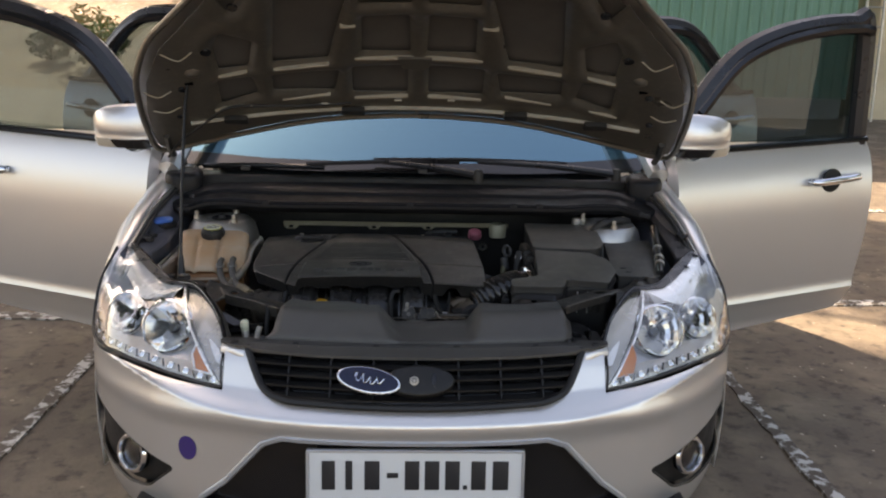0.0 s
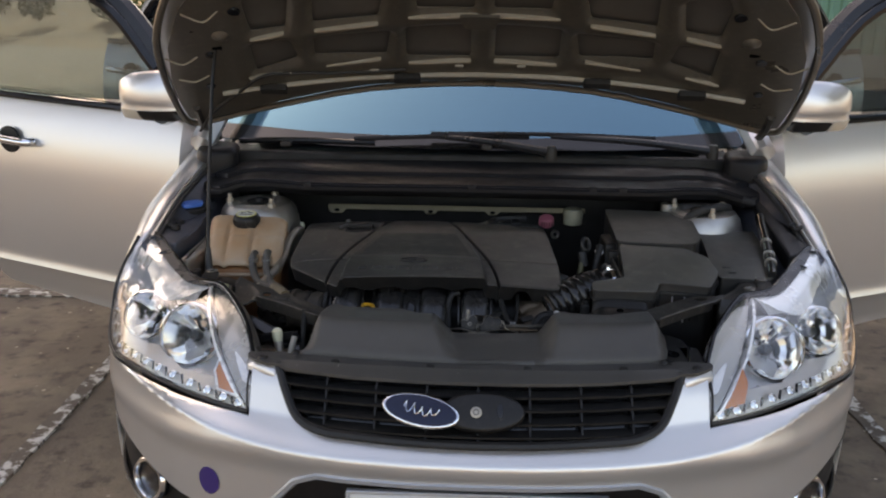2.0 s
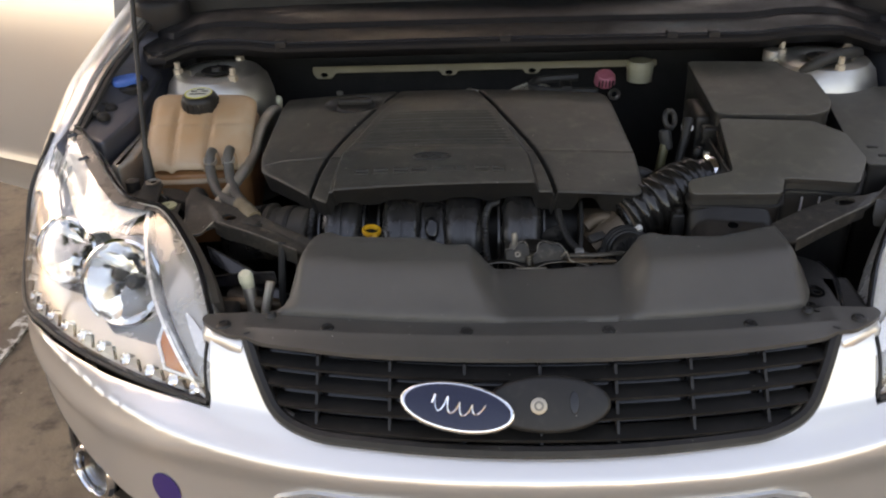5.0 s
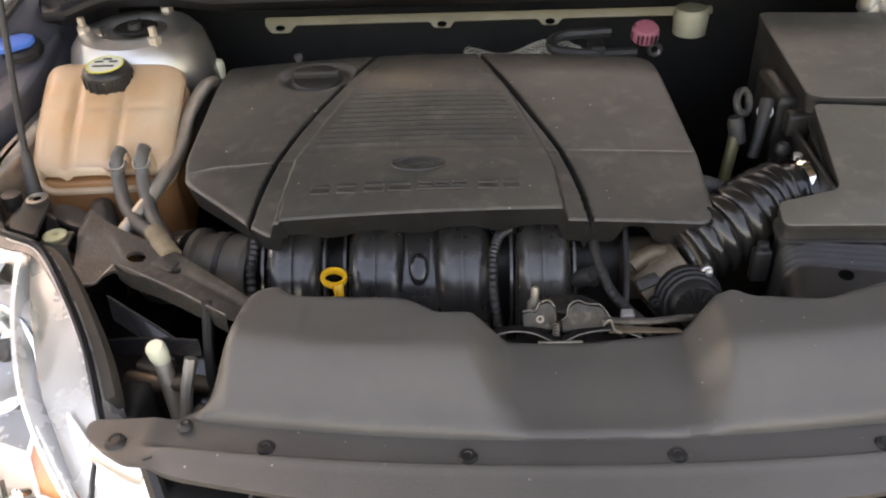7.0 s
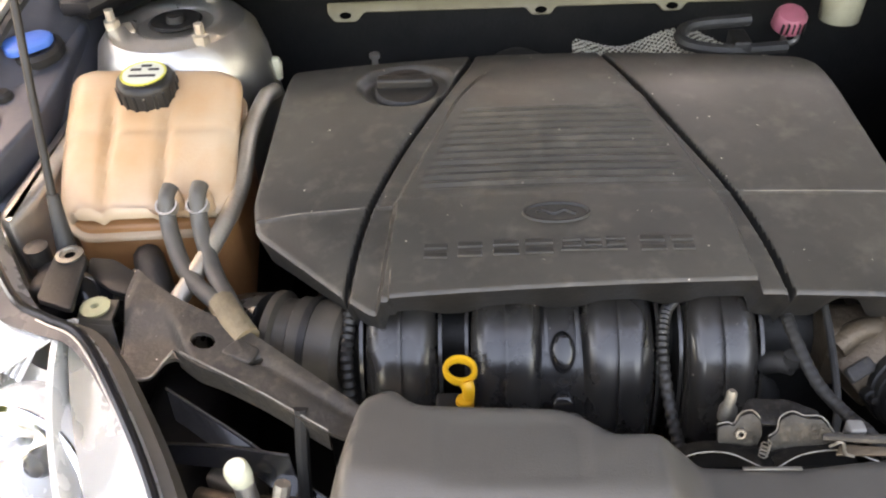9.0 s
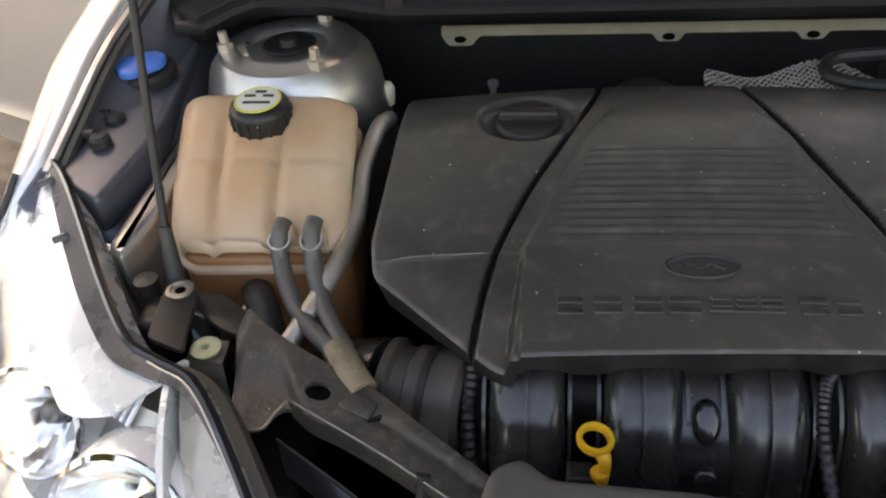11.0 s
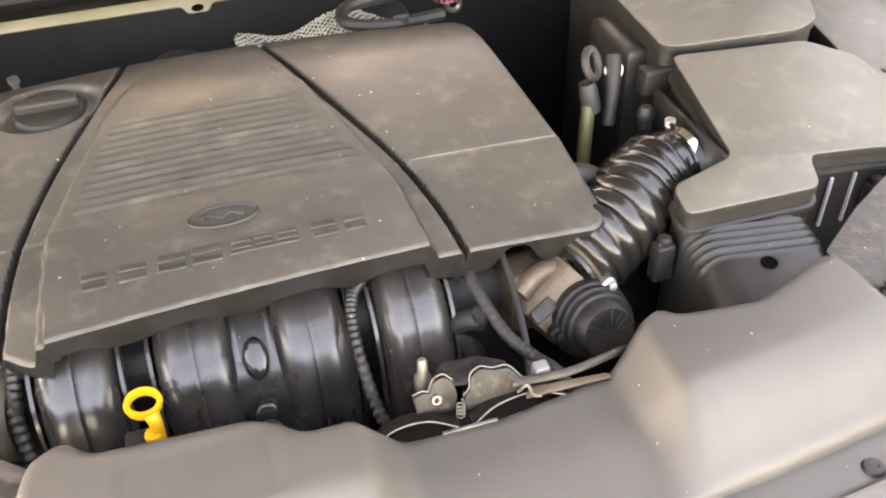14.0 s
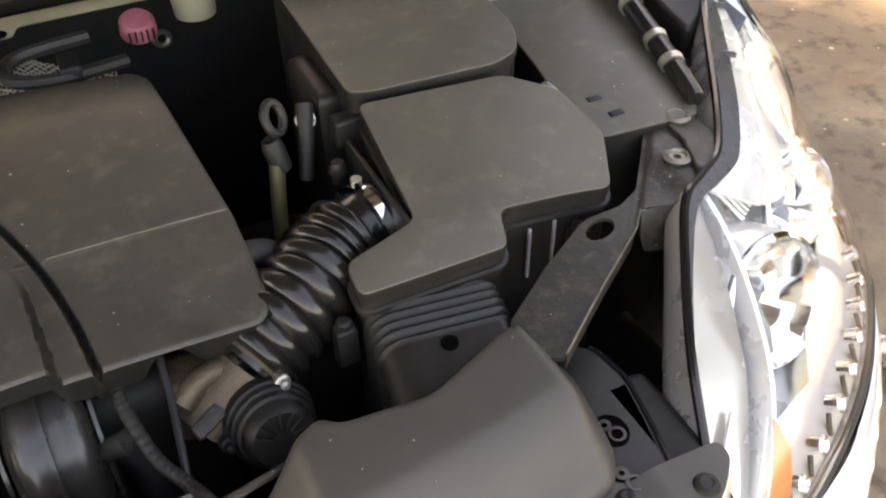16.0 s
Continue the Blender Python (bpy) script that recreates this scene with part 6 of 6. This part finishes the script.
# duct to the front
def duct_mesh():
    """An upright-sided inlet duct with bellows ridges across its rear top."""
    rings = []
    for k in range(61):
        y = .265 + .150 * k / 60
        rdg = max(0, min(1, (y - .352) / .004)) * max(0, min(1, (.405 - y) / .004))
        g = .0028 * math.sin((y - .352) / .0100 * 2 * math.pi) * rdg
        w, r = .0575 + g - .030 * max(0, (y - .40) / .015) ** 2, .026
        top = .744 + g - .10 * max(0, .352 - y) - .03 * max(0, (y - .40) / .015) ** 2
        ring = [(-w, -.30)]
        for j in range(7):
            a = math.pi - j / 6 * math.pi / 2
            ring.append((-w + r + r * math.cos(a), -r + r * math.sin(a)))
        for j in range(7):
            a = math.pi / 2 - j / 6 * math.pi / 2
            ring.append((w - r * .5 + r * .5 * math.cos(a), -r * .5 + r * .5 * math.sin(a)))
        ring.append((w, -.30))
        rings.append([(x, y - .37, top + z) for x, z in ring])
    return moved(loft(rings), Matrix.Translation((.304, .375, 0)) @ pose(0, 0, 0, 0, 0, -9))


duct = part("air_duct", duct_mesh(), PLASTIC, car, "black plastic inlet duct with ridges", sharp=50)
# A black disc paints the shade of a recess that isn't cut.
part("duct_recess", lathe([(0, .0012), (.005, .0012), (.0062, .0026), (.0075, .002), (.0075, 0), (0, 0)], 18, Matrix.Translation((.299, .347, .7425)) @ pose(0, 0, 0, 5)), HOLE_SHADE, duct)

# ---- battery box, fuse box ----
bt = lambda x, y: .05 * (y - .62)
BB = [(.330, .622), (.350, .614), (.488, .604), (.520, .618), (.540, .660), (.552, .86), (.335, .875)]
bat = part("battery_box", slab(inset(BB, .002), .45, .809, .012, .002, bt), PLASTIC, car, "black battery box with a dusty lid")
clean_sides(part("lid", slab(BB, .808, .818, .014, .002, bt), LIDM, bat, "dusty black battery lid"), PLASTIC)
edge = inset(rounded(BB, .014), .0015)
part("lid_edge", tube([(x, y, .8172 + bt(x, y)) for x, y in edge + edge[:1]], .0006, 5, 0), RIM_DUST_LIGHT, bat)
part("corner_lug", join(box(.332, .624, .778, .042, .022, .028, .005), box(.322, .70, .70, .03, .10, .20, .01)), PLASTIC, bat)
FB = [(.546, .494), (.655, .484), (.668, .50), (.700, .64), (.706, .79), (.566, .79), (.548, .62), (.536, .55)]
ft = lambda x, y: .09 * (y - .50)
fuse = part("fuse_box", slab(inset(FB, .002), .50, .766, .008, .002, ft), PLASTIC, car, "black fuse box beside the fender")
clean_sides(part("lid", slab(FB, .765, .774, .006, .002, ft), LIDM, fuse, "dusty flat lid"), PLASTIC)
for x, y in ((.58, .52), (.573, .55)):
    part("mark_bar", box(x, y, .7745 + ft(x, y), .016, .008, .002, .0008), PLASTIC, fuse)
part("fuse_latch", tube([(.535, .585, .785), (.530, .56, .79), (.527, .545, .78)], .006, 8, 4), GREYF, fuse)
wn = part("washer_neck", tube([(.722, .80, .835), (.705, .70, .812), (.686, .60, .795), (.668, .52, .784), (.662, .497, .780)], lambda s: .013 - .003 * s, 12, 6), GLOSSY, car, "glossy black pipe with bright clips")
for p in ((.698, .663, .8055), (.6855, .598, .7945), (.6765, .557, .789)):
    d = Vector((-.018, -.055, -.011)).normalized() * .0045
    part("clip", tube([Vector(p) - d, Vector(p) + d], .0138, 14, 0), STEEL, wn)
part("apron_cover", slab([(.735, .60), (.80, .64), (.79, .92), (.73, .92)], .76, .80, .015, .006, lambda x, y: .2 * (y - .64)), PLASTIC, car)
for y in (.70, .74):
    part("liner_clip", tube([(.775, y, .83), (.79, y + .005, .835), (.80, y + .02, .835)], .005, 6, 4), PLASTIC, car)

# ---- coolant reservoir ----
RT = rounded([(-.690, .762), (-.668, .775), (-.515, .768), (-.490, .752), (-.477, .60), (-.490, .578), (-.640, .573), (-.662, .592)], .018)


def tank_top(x, y):
    x, y = np.asarray(x, float), np.asarray(y, float)
    z = .770 + .33 * (y - .585) - 1.1 * np.maximum(0, y - .70) ** 2 - 2.2 * np.maximum(0, .66 - y) ** 2 * (y > .58)
    _, _, d = nearest(x, y, [RT])
    z = z - .011 * (1 - np.minimum(1, d / .020)) ** 2.2
    for gx in (-.622, -.560):
        z = z - .007 * np.exp(-((x - gx - .12 * (y - .66) * -1) / .0055) ** 2) * smooth_step((.74 - y) / .05)
    z = z - .0018 * np.exp(-((y - .672) / .005) ** 2)
    return x, y, z


tank = part("coolant_reservoir", sheet(tank_top, RT, [], .0045, .007, (0, 0, -1)), TANK, car, "yellowed translucent plastic coolant reservoir", sharp=60)
part("weld_flange", slab(inset(RT, -.002), .722, .727, 0, .0015, lambda x, y: .33 * (y - .573)), TANK, tank)
part("lower_tank", slab(inset(RT, .004), .600, .734, 0, .004, lambda x, y: .33 * (y - .573)), TANKLOW, tank, "lower half stained brown by coolant")
cm = Matrix.Translation((-.591, .728, .806)) @ pose(0, 0, 0, 4, 0, 0)
prof = [(0, .030), (.026, .030), (.0305, .027), (.033, .021), (.033, .0), (.031, -.012), (0, -.012)]
capo = part("reservoir_cap", lathe(prof, 30, cm), PLASTIC, tank, "black screw cap with a pale label")
for k in range(18):
    a = 2 * math.pi * k / 18
    part("grip_rib", moved(box(.033, 0, .010, .003, .004, .020, .001), cm @ pose(0, 0, 0, 0, 0, math.degrees(a))), PLASTIC, tank)
part("cap_label", lathe([(0, .0305), (.024, .0305), (.024, .0312), (0, .0315)], 28, cm), material("cap_label", (0.62, 0.62, 0.52), 0.5), tank)
part("cap_label_ring", lathe([(.0232, .0305), (.0255, .0305), (.0255, .0316), (.0232, .0316)], 28, cm), material("label_yellow", (0.6, 0.55, 0.1), 0.5), tank)
for x, y, w in ((0, -.006, .030), (-.010, .007, .012), (.010, .007, .012), (0, .015, .012)):
    part("label_bar", moved(box(x, y, .0317, w, .004, .001, .0003), cm), BLACKINK, tank)
for x, y in ((-.537, .583), (-.505, .580)):
    part("outlet", lathe([(0, -.02), (.010, -.02), (.011, .004), (.009, .008), (0, .008)], 14, Matrix.Translation((x, y, .768)) @ pose(0, 0, 0, 20)), TANK, tank)
for pts in ([(-.537, .588, .778), (-.539, .575, .772), (-.537, .558, .748), (-.515, .515, .730), (-.480, .472, .732), (-.452, .445, .736)],
            [(-.505, .586, .782), (-.506, .572, .775), (-.502, .550, .748), (-.482, .505, .732), (-.458, .462, .735), (-.438, .425, .738)]):
    h = part("coolant_pipe", tube(pts, .0088, 12, 7), HOSEM, car, "narrow grey rubber coolant hose")
    part("spring_clip", lathe([(.0095, -.004), (.0115, -.004), (.0115, .004), (.0095, .004)], 14, Matrix.Translation(Vector(pts[1]) + Vector((0, -.004, -.006))) @ pose(0, 0, 0, 25)), STEEL, h)
part("taped_end", tube([(-.462, .455, .738), (-.446, .43, .740), (-.43, .41, .735)], .013, 10, 5), TAPE, car, "dirty tape round two hoses")
part("metal_pipe", tube([(-.463, .785, .78), (-.470, .755, .785), (-.477, .69, .775), (-.475, .615, .755), (-.492, .535, .738), (-.520, .470, .715)], .0095, 12, 7), ALLOY, car, "bright bare metal pipe")
part("hose_stub", tube([(-.575, .57, .70), (-.555, .53, .715), (-.535, .49, .70)], .016, 10, 5), RUBBER, car)

# ---- left side: prop rod, washer cap, brackets ----
part("blue_cap", moved(slab([(-.030, -.012), (-.018, -.018), (.020, -.015), (.032, 0), (.020, .015), (-.016, .017), (-.030, .012)], 0, .009, .008, .003), Matrix.Translation((-.756, .812, .834)) @ pose(0, 0, 0, 10, 0, 40)), BLUE, car, "blue washer filler cap")
part("filler_seat", lathe([(.020, -.01), (.034, -.01), (.034, .0), (.028, .004), (.020, .0)], 22, Matrix.Translation((-.754, .816, .829)) @ pose(0, 0, 0, 8, 0, 0)), PLASTIC, car)
part("apron_cover", slab([(-.80, .64), (-.735, .60), (-.712, .70), (-.715, .90), (-.79, .92)], .755, .795, .015, .006, lambda x, y: .12 * (y - .64)), APRON, car, "smooth blue-grey inner fender panel")
for x, y in ((-.765, .735), (-.763, .69)):
    part("liner_clip", join(lathe([(0, 0), (.012, 0), (.012, .008), (.008, .012), (0, .012)], 14, Matrix.Translation((x, y, .803))), box(x - .015, y + .008, .812, .014, .008, .008, .002)), PLASTIC, car)
part("inner_wing", slab([(-.712, .56), (-.690, .54), (-.672, .66), (-.690, .80), (-.712, .80)], .50, .77, .01, .01), STEEL, car, "bare metal inner wing")
prop = part("prop_rod", tube([(-.634, .530, .735), (-.638, .545, .79), (-.644, .61, .95), (-.646, .69, 1.16), (-.643, .726, 1.245)], .0042, 10, 6), PLASTIC, car, "thin black bonnet prop rod")
part("rod_grip", tube([(-.632, .522, .722), (-.634, .53, .750), (-.638, .548, .80)], lambda s: .014 - .008 * s, 10, 5), RUBBER, prop)
part("rod_seat", join(box(-.640, .505, .71, .05, .05, .05, .01), lathe([(0, 0), (.012, 0), (.012, .02), (0, .022)], 14, Matrix.Translation((-.665, .53, .73)))), BRACKET, prop)


def plate_hole(cx, cy, rx, ry, turn):
    c, w = math.cos(radians(turn)), math.sin(radians(turn))
    return [(cx + x * c - y * w, cy + x * w + y * c) for x, y in ell(0, 0, rx, ry, 22)]


BL = rounded([(-.553, .496), (-.530, .474), (-.499, .452), (-.462, .431), (-.436, .419), (-.409, .399), (-.37, .369), (-.308, .322), (-.322, .298), (-.345, .308), (-.371, .322), (-.401, .343), (-.442, .366), (-.470, .379), (-.492, .394), (-.501, .388), (-.508, .373), (-.520, .370), (-.531, .376), (-.539, .390), (-.546, .435), (-.556, .468)], .005)


def bracket_left(x, y):
    tab = smooth_step((-.488 - x - .55 * (y - .41)) / .008) * smooth_step((x + .548) / .006)
    groove = np.exp(-(((x + .40) * .55 + (y - .385) * .835 + .012) / .0035) ** 2) * smooth_step((x + .43) / .01)
    low = smooth_step((-.545 - x) / .02)
    return x, y, .742 + .10 * (y - .41) - .010 * tab * smooth_step((.455 - y) / .05) - .003 * groove - .010 * low


bl = part("lamp_bracket", sheet(bracket_left, BL, [plate_hole(-.467, .403, .0125, .0085, -25), plate_hole(-.416, .379, .0075, .0032, 30)], .0032, .004, (0, 0, -1)), BRACKET, car, "dirty pressed steel headlamp bracket")
part("rear_plate", slab([(-.615, .530), (-.587, .526), (-.550, .497), (-.554, .470), (-.578, .480), (-.607, .503)], .731, .736, .008, .0015), PLASTIC, bl, "black rear plate")
part("flange", loft([[p, p + Vector((0, .003, 0)), p + Vector((0, .005, -.024)), p + Vector((0, .002, -.024))] for p in smooth_path([(-.490, .393, .740), (-.470, .378, .738), (-.442, .365, .737), (-.401, .342, .735), (-.345, .307, .731)], 5)]), BRACKET, bl)
part("worn_edge", tube([(-.546, .436, .735), (-.539, .391, .730), (-.531, .377, .729), (-.520, .371, .728), (-.508, .374, .728), (-.501, .389, .730), (-.492, .395, .737)], .0011, 6, 4), EDGE, bl)
part("worn_edge", tube([(-.485, .391, .740), (-.442, .367, .7385), (-.401, .344, .736), (-.345, .309, .732)], .0010, 6, 4), EDGE, bl)
part("pressing", moved(slab([(-.016, -.010), (.016, -.007), (.013, .010), (-.013, .010)], 0, .003, .004, .0015), Matrix.Translation((-.430, .390, .7385)) @ pose(0, 0, 0, 4, 0, -32)), BRACKET, bl)
strap = part("lamp_strap", slab([(-.637, .511), (-.624, .523), (-.603, .508), (-.594, .447), (-.590, .430), (-.630, .446)], .750, .755, .008, .0015), PLASTIC, car, "black strap that holds the headlamp")
part("bolt", lathe([(.0055, 0), (.0125, 0), (.0135, .003), (.0095, .004), (.0085, .002), (.0055, .002)], 18, Matrix.Translation((-.620, .508, .7545))), EDGE, strap)
part("bolt_hole", slab(ell(-.620, .508, .006, .006, 14), .754, .7556, 0, .0004), HOLE_SHADE, strap)
foot = part("grommet_foot", loft([[(-.596, .462, .738), (-.562, .462, .738), (-.562, .458, .734), (-.596, .458, .734)], [(-.594, .438, .738), (-.560, .434, .738), (-.560, .431, .734), (-.594, .435, .734)], [(-.580, .415, .700), (-.548, .408, .700), (-.549, .405, .697), (-.581, .412, .697)], [(-.560, .390, .640), (-.530, .382, .640), (-.531, .379, .637), (-.561, .387, .637)]]), DUSTY, car, "dusty foot below a cream grommet", sharp=30)
part("grommet", lathe([(.003, 0), (.012, 0), (.014, .004), (.009, .006), (.004, .005)], 18, Matrix.Translation((-.579, .449, .738))), OLDCREAM, foot, "cream rubber grommet")
part("black_cowling", sheet(lambda x, y: (x, y, .715 + .03 * np.sin((x + .66) * 38) * np.sin((y - .46) * 50)), rounded([(-.668, .500), (-.640, .535), (-.60, .545), (-.565, .530), (-.56, .50), (-.60, .47), (-.64, .46)], .014), [], .006, .03, (0, 0, -1)), GLOSSY, car, "crumpled black cowling beside the reservoir")
# dark plates, pipe and block in the gap behind the headlamp
for a, b, w in (((-.505, .385, .700), (-.355, .300, .655), .030), ((-.52, .36, .655), (-.385, .318, .690), .018), ((-.47, .352, .640), (-.340, .285, .600), .026)):
    a, b = Vector(a), Vector(b)
    side = Vector((.35, -.75, -.55)).normalized() * w
    pl = part("cavity_plate", loft([[a, a + side, a + side + Vector((0, .003, -.003)), a + Vector((0, .003, -.003))], [b, b + side, b + side + Vector((0, .003, -.003)), b + Vector((0, .003, -.003))]]), GLOSSY, car)
    part("plate_edge", tube([a, (a + b) / 2 + Vector((0, .002, .002)), b], .0012, 6, 4), BRACKET, pl)
part("dusty_block", slab([(-.468, .325), (-.425, .305), (-.415, .335), (-.458, .352)], .560, .650, .006, .004), DUSTY, car, "dusty brown block behind the headlamp")
part("cross_pipe", tube([(-.470, .312, .640), (-.435, .300, .646), (-.395, .296, .648), (-.372, .300, .640)], .010, 12, 6), BROWNALLOY, car, "dirty metal pipe near the radiator")
BR = rounded([(.350, .340), (.41, .380), (.471, .413), (.512, .414), (.540, .428), (.575, .468), (.606, .505), (.630, .514), (.634, .47), (.618, .432), (.584, .400), (.556, .394), (.529, .402), (.500, .377), (.43, .330), (.372, .288), (.354, .298)], .006)


def bracket_right(x, y):
    fold = np.exp(-(((x - .505) * .75 - (y - .385) * .66) / .004) ** 2)
    return x, y, .756 + .04 * (y - .41) - .05 * np.maximum(0, .47 - x) - .003 * fold + .006 * smooth_step((x - .56) / .03)


br = part("lamp_bracket", sheet(bracket_right, BR, [plate_hole(.477, .396, .0175, .0105, 22)], .0032, .004, (0, 0, -1)), BRACKET, car, "dirty pressed steel headlamp bracket")
part("flange", loft([[p, p + Vector((0, .003, 0)), p + Vector((0, .004, -.018)), p + Vector((0, .001, -.018))] for p in smooth_path([(.500, .376, .755), (.47, .356, .754), (.43, .329, .752), (.372, .288, .748)], 5)]), BRACKET, br)
part("drop_plate", loft([[(.524, .400, .756), (.560, .392, .757), (.560, .389, .754), (.524, .397, .753)], [(.520, .392, .735), (.553, .386, .738), (.553, .383, .736), (.520, .389, .733)], [(.522, .386, .722), (.542, .382, .718), (.542, .379, .717), (.522, .383, .720)]]), BRACKET, br)
part("worn_edge", tube([(.372, .289, .750), (.43, .330, .754), (.500, .377, .757), (.512, .388, .757), (.524, .400, .758)], .0010, 6, 4), EDGE, br)
strap = part("lamp_strap", slab([(.620, .502), (.640, .506), (.654, .494), (.651, .432), (.640, .424), (.610, .410), (.600, .416), (.618, .46)], .764, .770, .006, .0015), BRACKET, car, "grey strap that holds the headlamp")
for p in ((.635, .491, .770), (.598, .442, .763)):
    part("bolt", lathe([(.004, 0), (.0135, 0), (.0145, .003), (.010, .0045), (.0085, .002), (.004, .002)], 18, Matrix.Translation(p)), EDGE, strap)
# filler port and pipes beside the radiator
ac = part("service_cap", lathe([(0, .017), (.0085, .017), (.0108, .013), (.0108, -.001), (.0082, -.003), (.0098, -.006), (.0098, -.010), (0, -.012)], 18, Matrix.Translation((-.424, .302, .684)) @ pose(0, 0, 0, 14, 0, 0)), CREAM, car, "cream service port cap on a pipe")
part("pipe", tube([(-.424, .304, .675), (-.416, .29, .63), (-.405, .27, .56), (-.40, .26, .45)], .0095, 10, 5), ALLOY, ac)
part("thin_pipe", tube([(-.385, .29, .69), (-.395, .27, .64), (-.40, .25, .55)], .007, 8, 5), ALLOY, car)
part("support_leg", tube([(-.37, .33, .735), (-.372, .30, .66), (-.375, .26, .52)], .006, 8, 5), DARK, car)
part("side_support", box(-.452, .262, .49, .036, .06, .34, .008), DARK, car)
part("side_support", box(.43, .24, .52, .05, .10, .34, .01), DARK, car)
PADP = rounded([(.345, .335), (.375, .350), (.405, .350), (.430, .325), (.435, .285), (.424, .235), (.405, .165), (.345, .165)], .010)
pad = part("support_pad", slab(PADP, .62, .690, 0, .004), PLASTIC, car, "black support panel with fixing holes")
part("pad_edge", tube([(x, y, .688) for x, y in PADP[16:34]], .0035, 6, 0), GLOSSY, pad)
for p in ((.392, .246, .690), (.378, .203, .690)):
    if p[1] > .22:
        part("fixing_hole", slab(ell(p[0], p[1], .014, .016, 20), p[2] - .001, p[2] + .0012, 0, .0005), HOLE_SHADE, car)
    part("fixing", join(lathe([(.0025, 0), (.006, 0), (.006, .004), (.0025, .004)], 14, Matrix.Translation((p[0] - .004, p[1] + .005, p[2]))), lathe([(.005, 0), (.0075, 0), (.0075, .003), (.005, .003)], 14, Matrix.Translation((p[0] + .001, p[1] - .006, p[2])))), GLOSSY, car)

# ---- radiator shroud and upper grille panel ----
SH = rounded([(-.362, .199), (-.346, .215), (-.332, .270), (-.318, .330), (-.296, .342), (-.276, .322), (-.160, .316), (-.138, .302), (-.125, .290), (-.078, .290), (-.012, .286), (.020, .286), (.082, .294), (.128, .300), (.150, .310), (.178, .325), (.190, .312), (.262, .304), (.345, .338), (.372, .342), (.386, .300), (.378, .225), (.362, .199), (.30, .190), (.20, .179), (.10, .172), (0, .170), (-.10, .172), (-.20, .179), (-.30, .190)], .010)


def ramp(t):
    """A straight rise with short round ends."""
    t = np.clip(t, 0, 1)
    return np.where(t < .2, 3.125 * t * t, np.where(t > .8, 1 - 3.125 * (1 - t) ** 2, .125 + (t - .2) * 1.25))


def shroud_surface(x, y):
    x, y = np.asarray(x, float), np.asarray(y, float)
    flare = .020 * smooth_step((.235 - y) / .06)
    hump = smooth_step((x + .356) / .035) * ramp((-.050 + flare - x) / .044) + ramp((x - .120 + .4 * flare) / .040) * smooth_step((.384 - x) / .03)
    rise = smooth_step((y - .158 - .20 * x * x - .012 * (1 - hump)) / .085)
    z = .699 + rise * (.012 + .041 * hump) - .10 * np.maximum(0, y - .27) ** 1.2 * hump
    _, _, d = nearest(x, y, [SH])
    z = z - .0035 * (1 - np.minimum(1, d / .006)) ** 2
    patch = (np.abs(x + .20) < .055) & (np.abs(y - .275) < .03)
    return x, y, z - .0014 * patch


part("radiator_shroud", sheet(shroud_surface, SH, [], .0050, .012, (0, 0, -1)), SHROUDM, car, "black moulded radiator shroud with two humps", sharp=50)
PN = [(-.458, .198), (-.458, .182), (-.438, .163), (-.410, .145), (-.388, .143), (-.36, .132), (-.24, .110), (-.12, .100), (0, .097), (.12, .100), (.24, .110), (.36, .132), (.388, .143), (.410, .145), (.438, .163), (.458, .182), (.458, .198), (.40, .201), (.372, .199), (.358, .212), (-.358, .212), (-.372, .199), (-.40, .201)]
PN = rounded(PN, .009)


def panel_surface(x, v):
    """v runs along the bowed front lip."""
    x, v = np.asarray(x, float), np.asarray(v, float)
    wide = 1 - smooth_step((np.abs(x) - .37) / .03)
    ridge = ramp((.141 - v) / .005)
    z = .6920 + .0055 * (ridge * wide + 1 - wide) - wide * (.0030 * ramp((.135 - v) / .010) + .0080 * np.clip((.126 - v) / .030, 0, 1))
    return x, v + .18 * x * x, z - .003 * smooth_step((np.abs(x) - .37) / .04)


PN = [(x, y - .18 * x * x) for x, y in PN]
pn = part("upper_grille_panel", sheet(panel_surface, PN, [], .0025, .006, (0, 0, -1)), SHROUDM, car, "black plastic panel above the grille", sharp=50)
EAR = rounded([(.392, .150), (.410, .153), (.436, .171), (.448, .186), (.451, .197), (.460, .197), (.462, .186), (.457, .172), (.440, .159), (.414, .146), (.396, .140)], .003)


def ear_surface(x, y):
    x, y = np.asarray(x, float), np.asarray(y, float)
    out = np.hypot((x - .40) / .062, (y - .197) / .055)
    return x, y, .6900 - .014 * np.clip((out - .66) / .34, 0, 1.3) ** 2


for s in (-1, 1):
    part("bumper_ear", sheet(lambda x, y: ear_surface(x, y) if s > 0 else tuple(c * k for c, k in zip(ear_surface(-np.asarray(x), y), (-1, 1, 1))), [(s * x, y) for x, y in EAR][::s], [], .003, .012, (0, 0, -1)), PAINT, car, "silver painted cap at the end of the bumper", sharp=50)
for x, y in ((-.281, .164), (-.094, .152), (.094, .152), (.281, .164)):
    part("push_clip", lathe([(0, .0022), (.0035, .0022), (.0042, .0032), (.0075, .0030), (.0092, 0), (0, 0)], 18, Matrix.Translation((x, y, .6920))), PLASTIC, pn)
for s in (-1, 1):
    part("push_clip", lathe([(0, .003), (.0045, .003), (.0055, .004), (.009, .003), (.0105, 0), (0, 0)], 18, Matrix.Translation((s * .424, .170, .6945))), PLASTIC, pn)
    part("panel_screw", lathe([(0, .004), (.004, .005), (.007, .003), (.008, 0), (0, 0)], 14, Matrix.Translation((s * .362, .187, .697))), PLASTIC, pn)
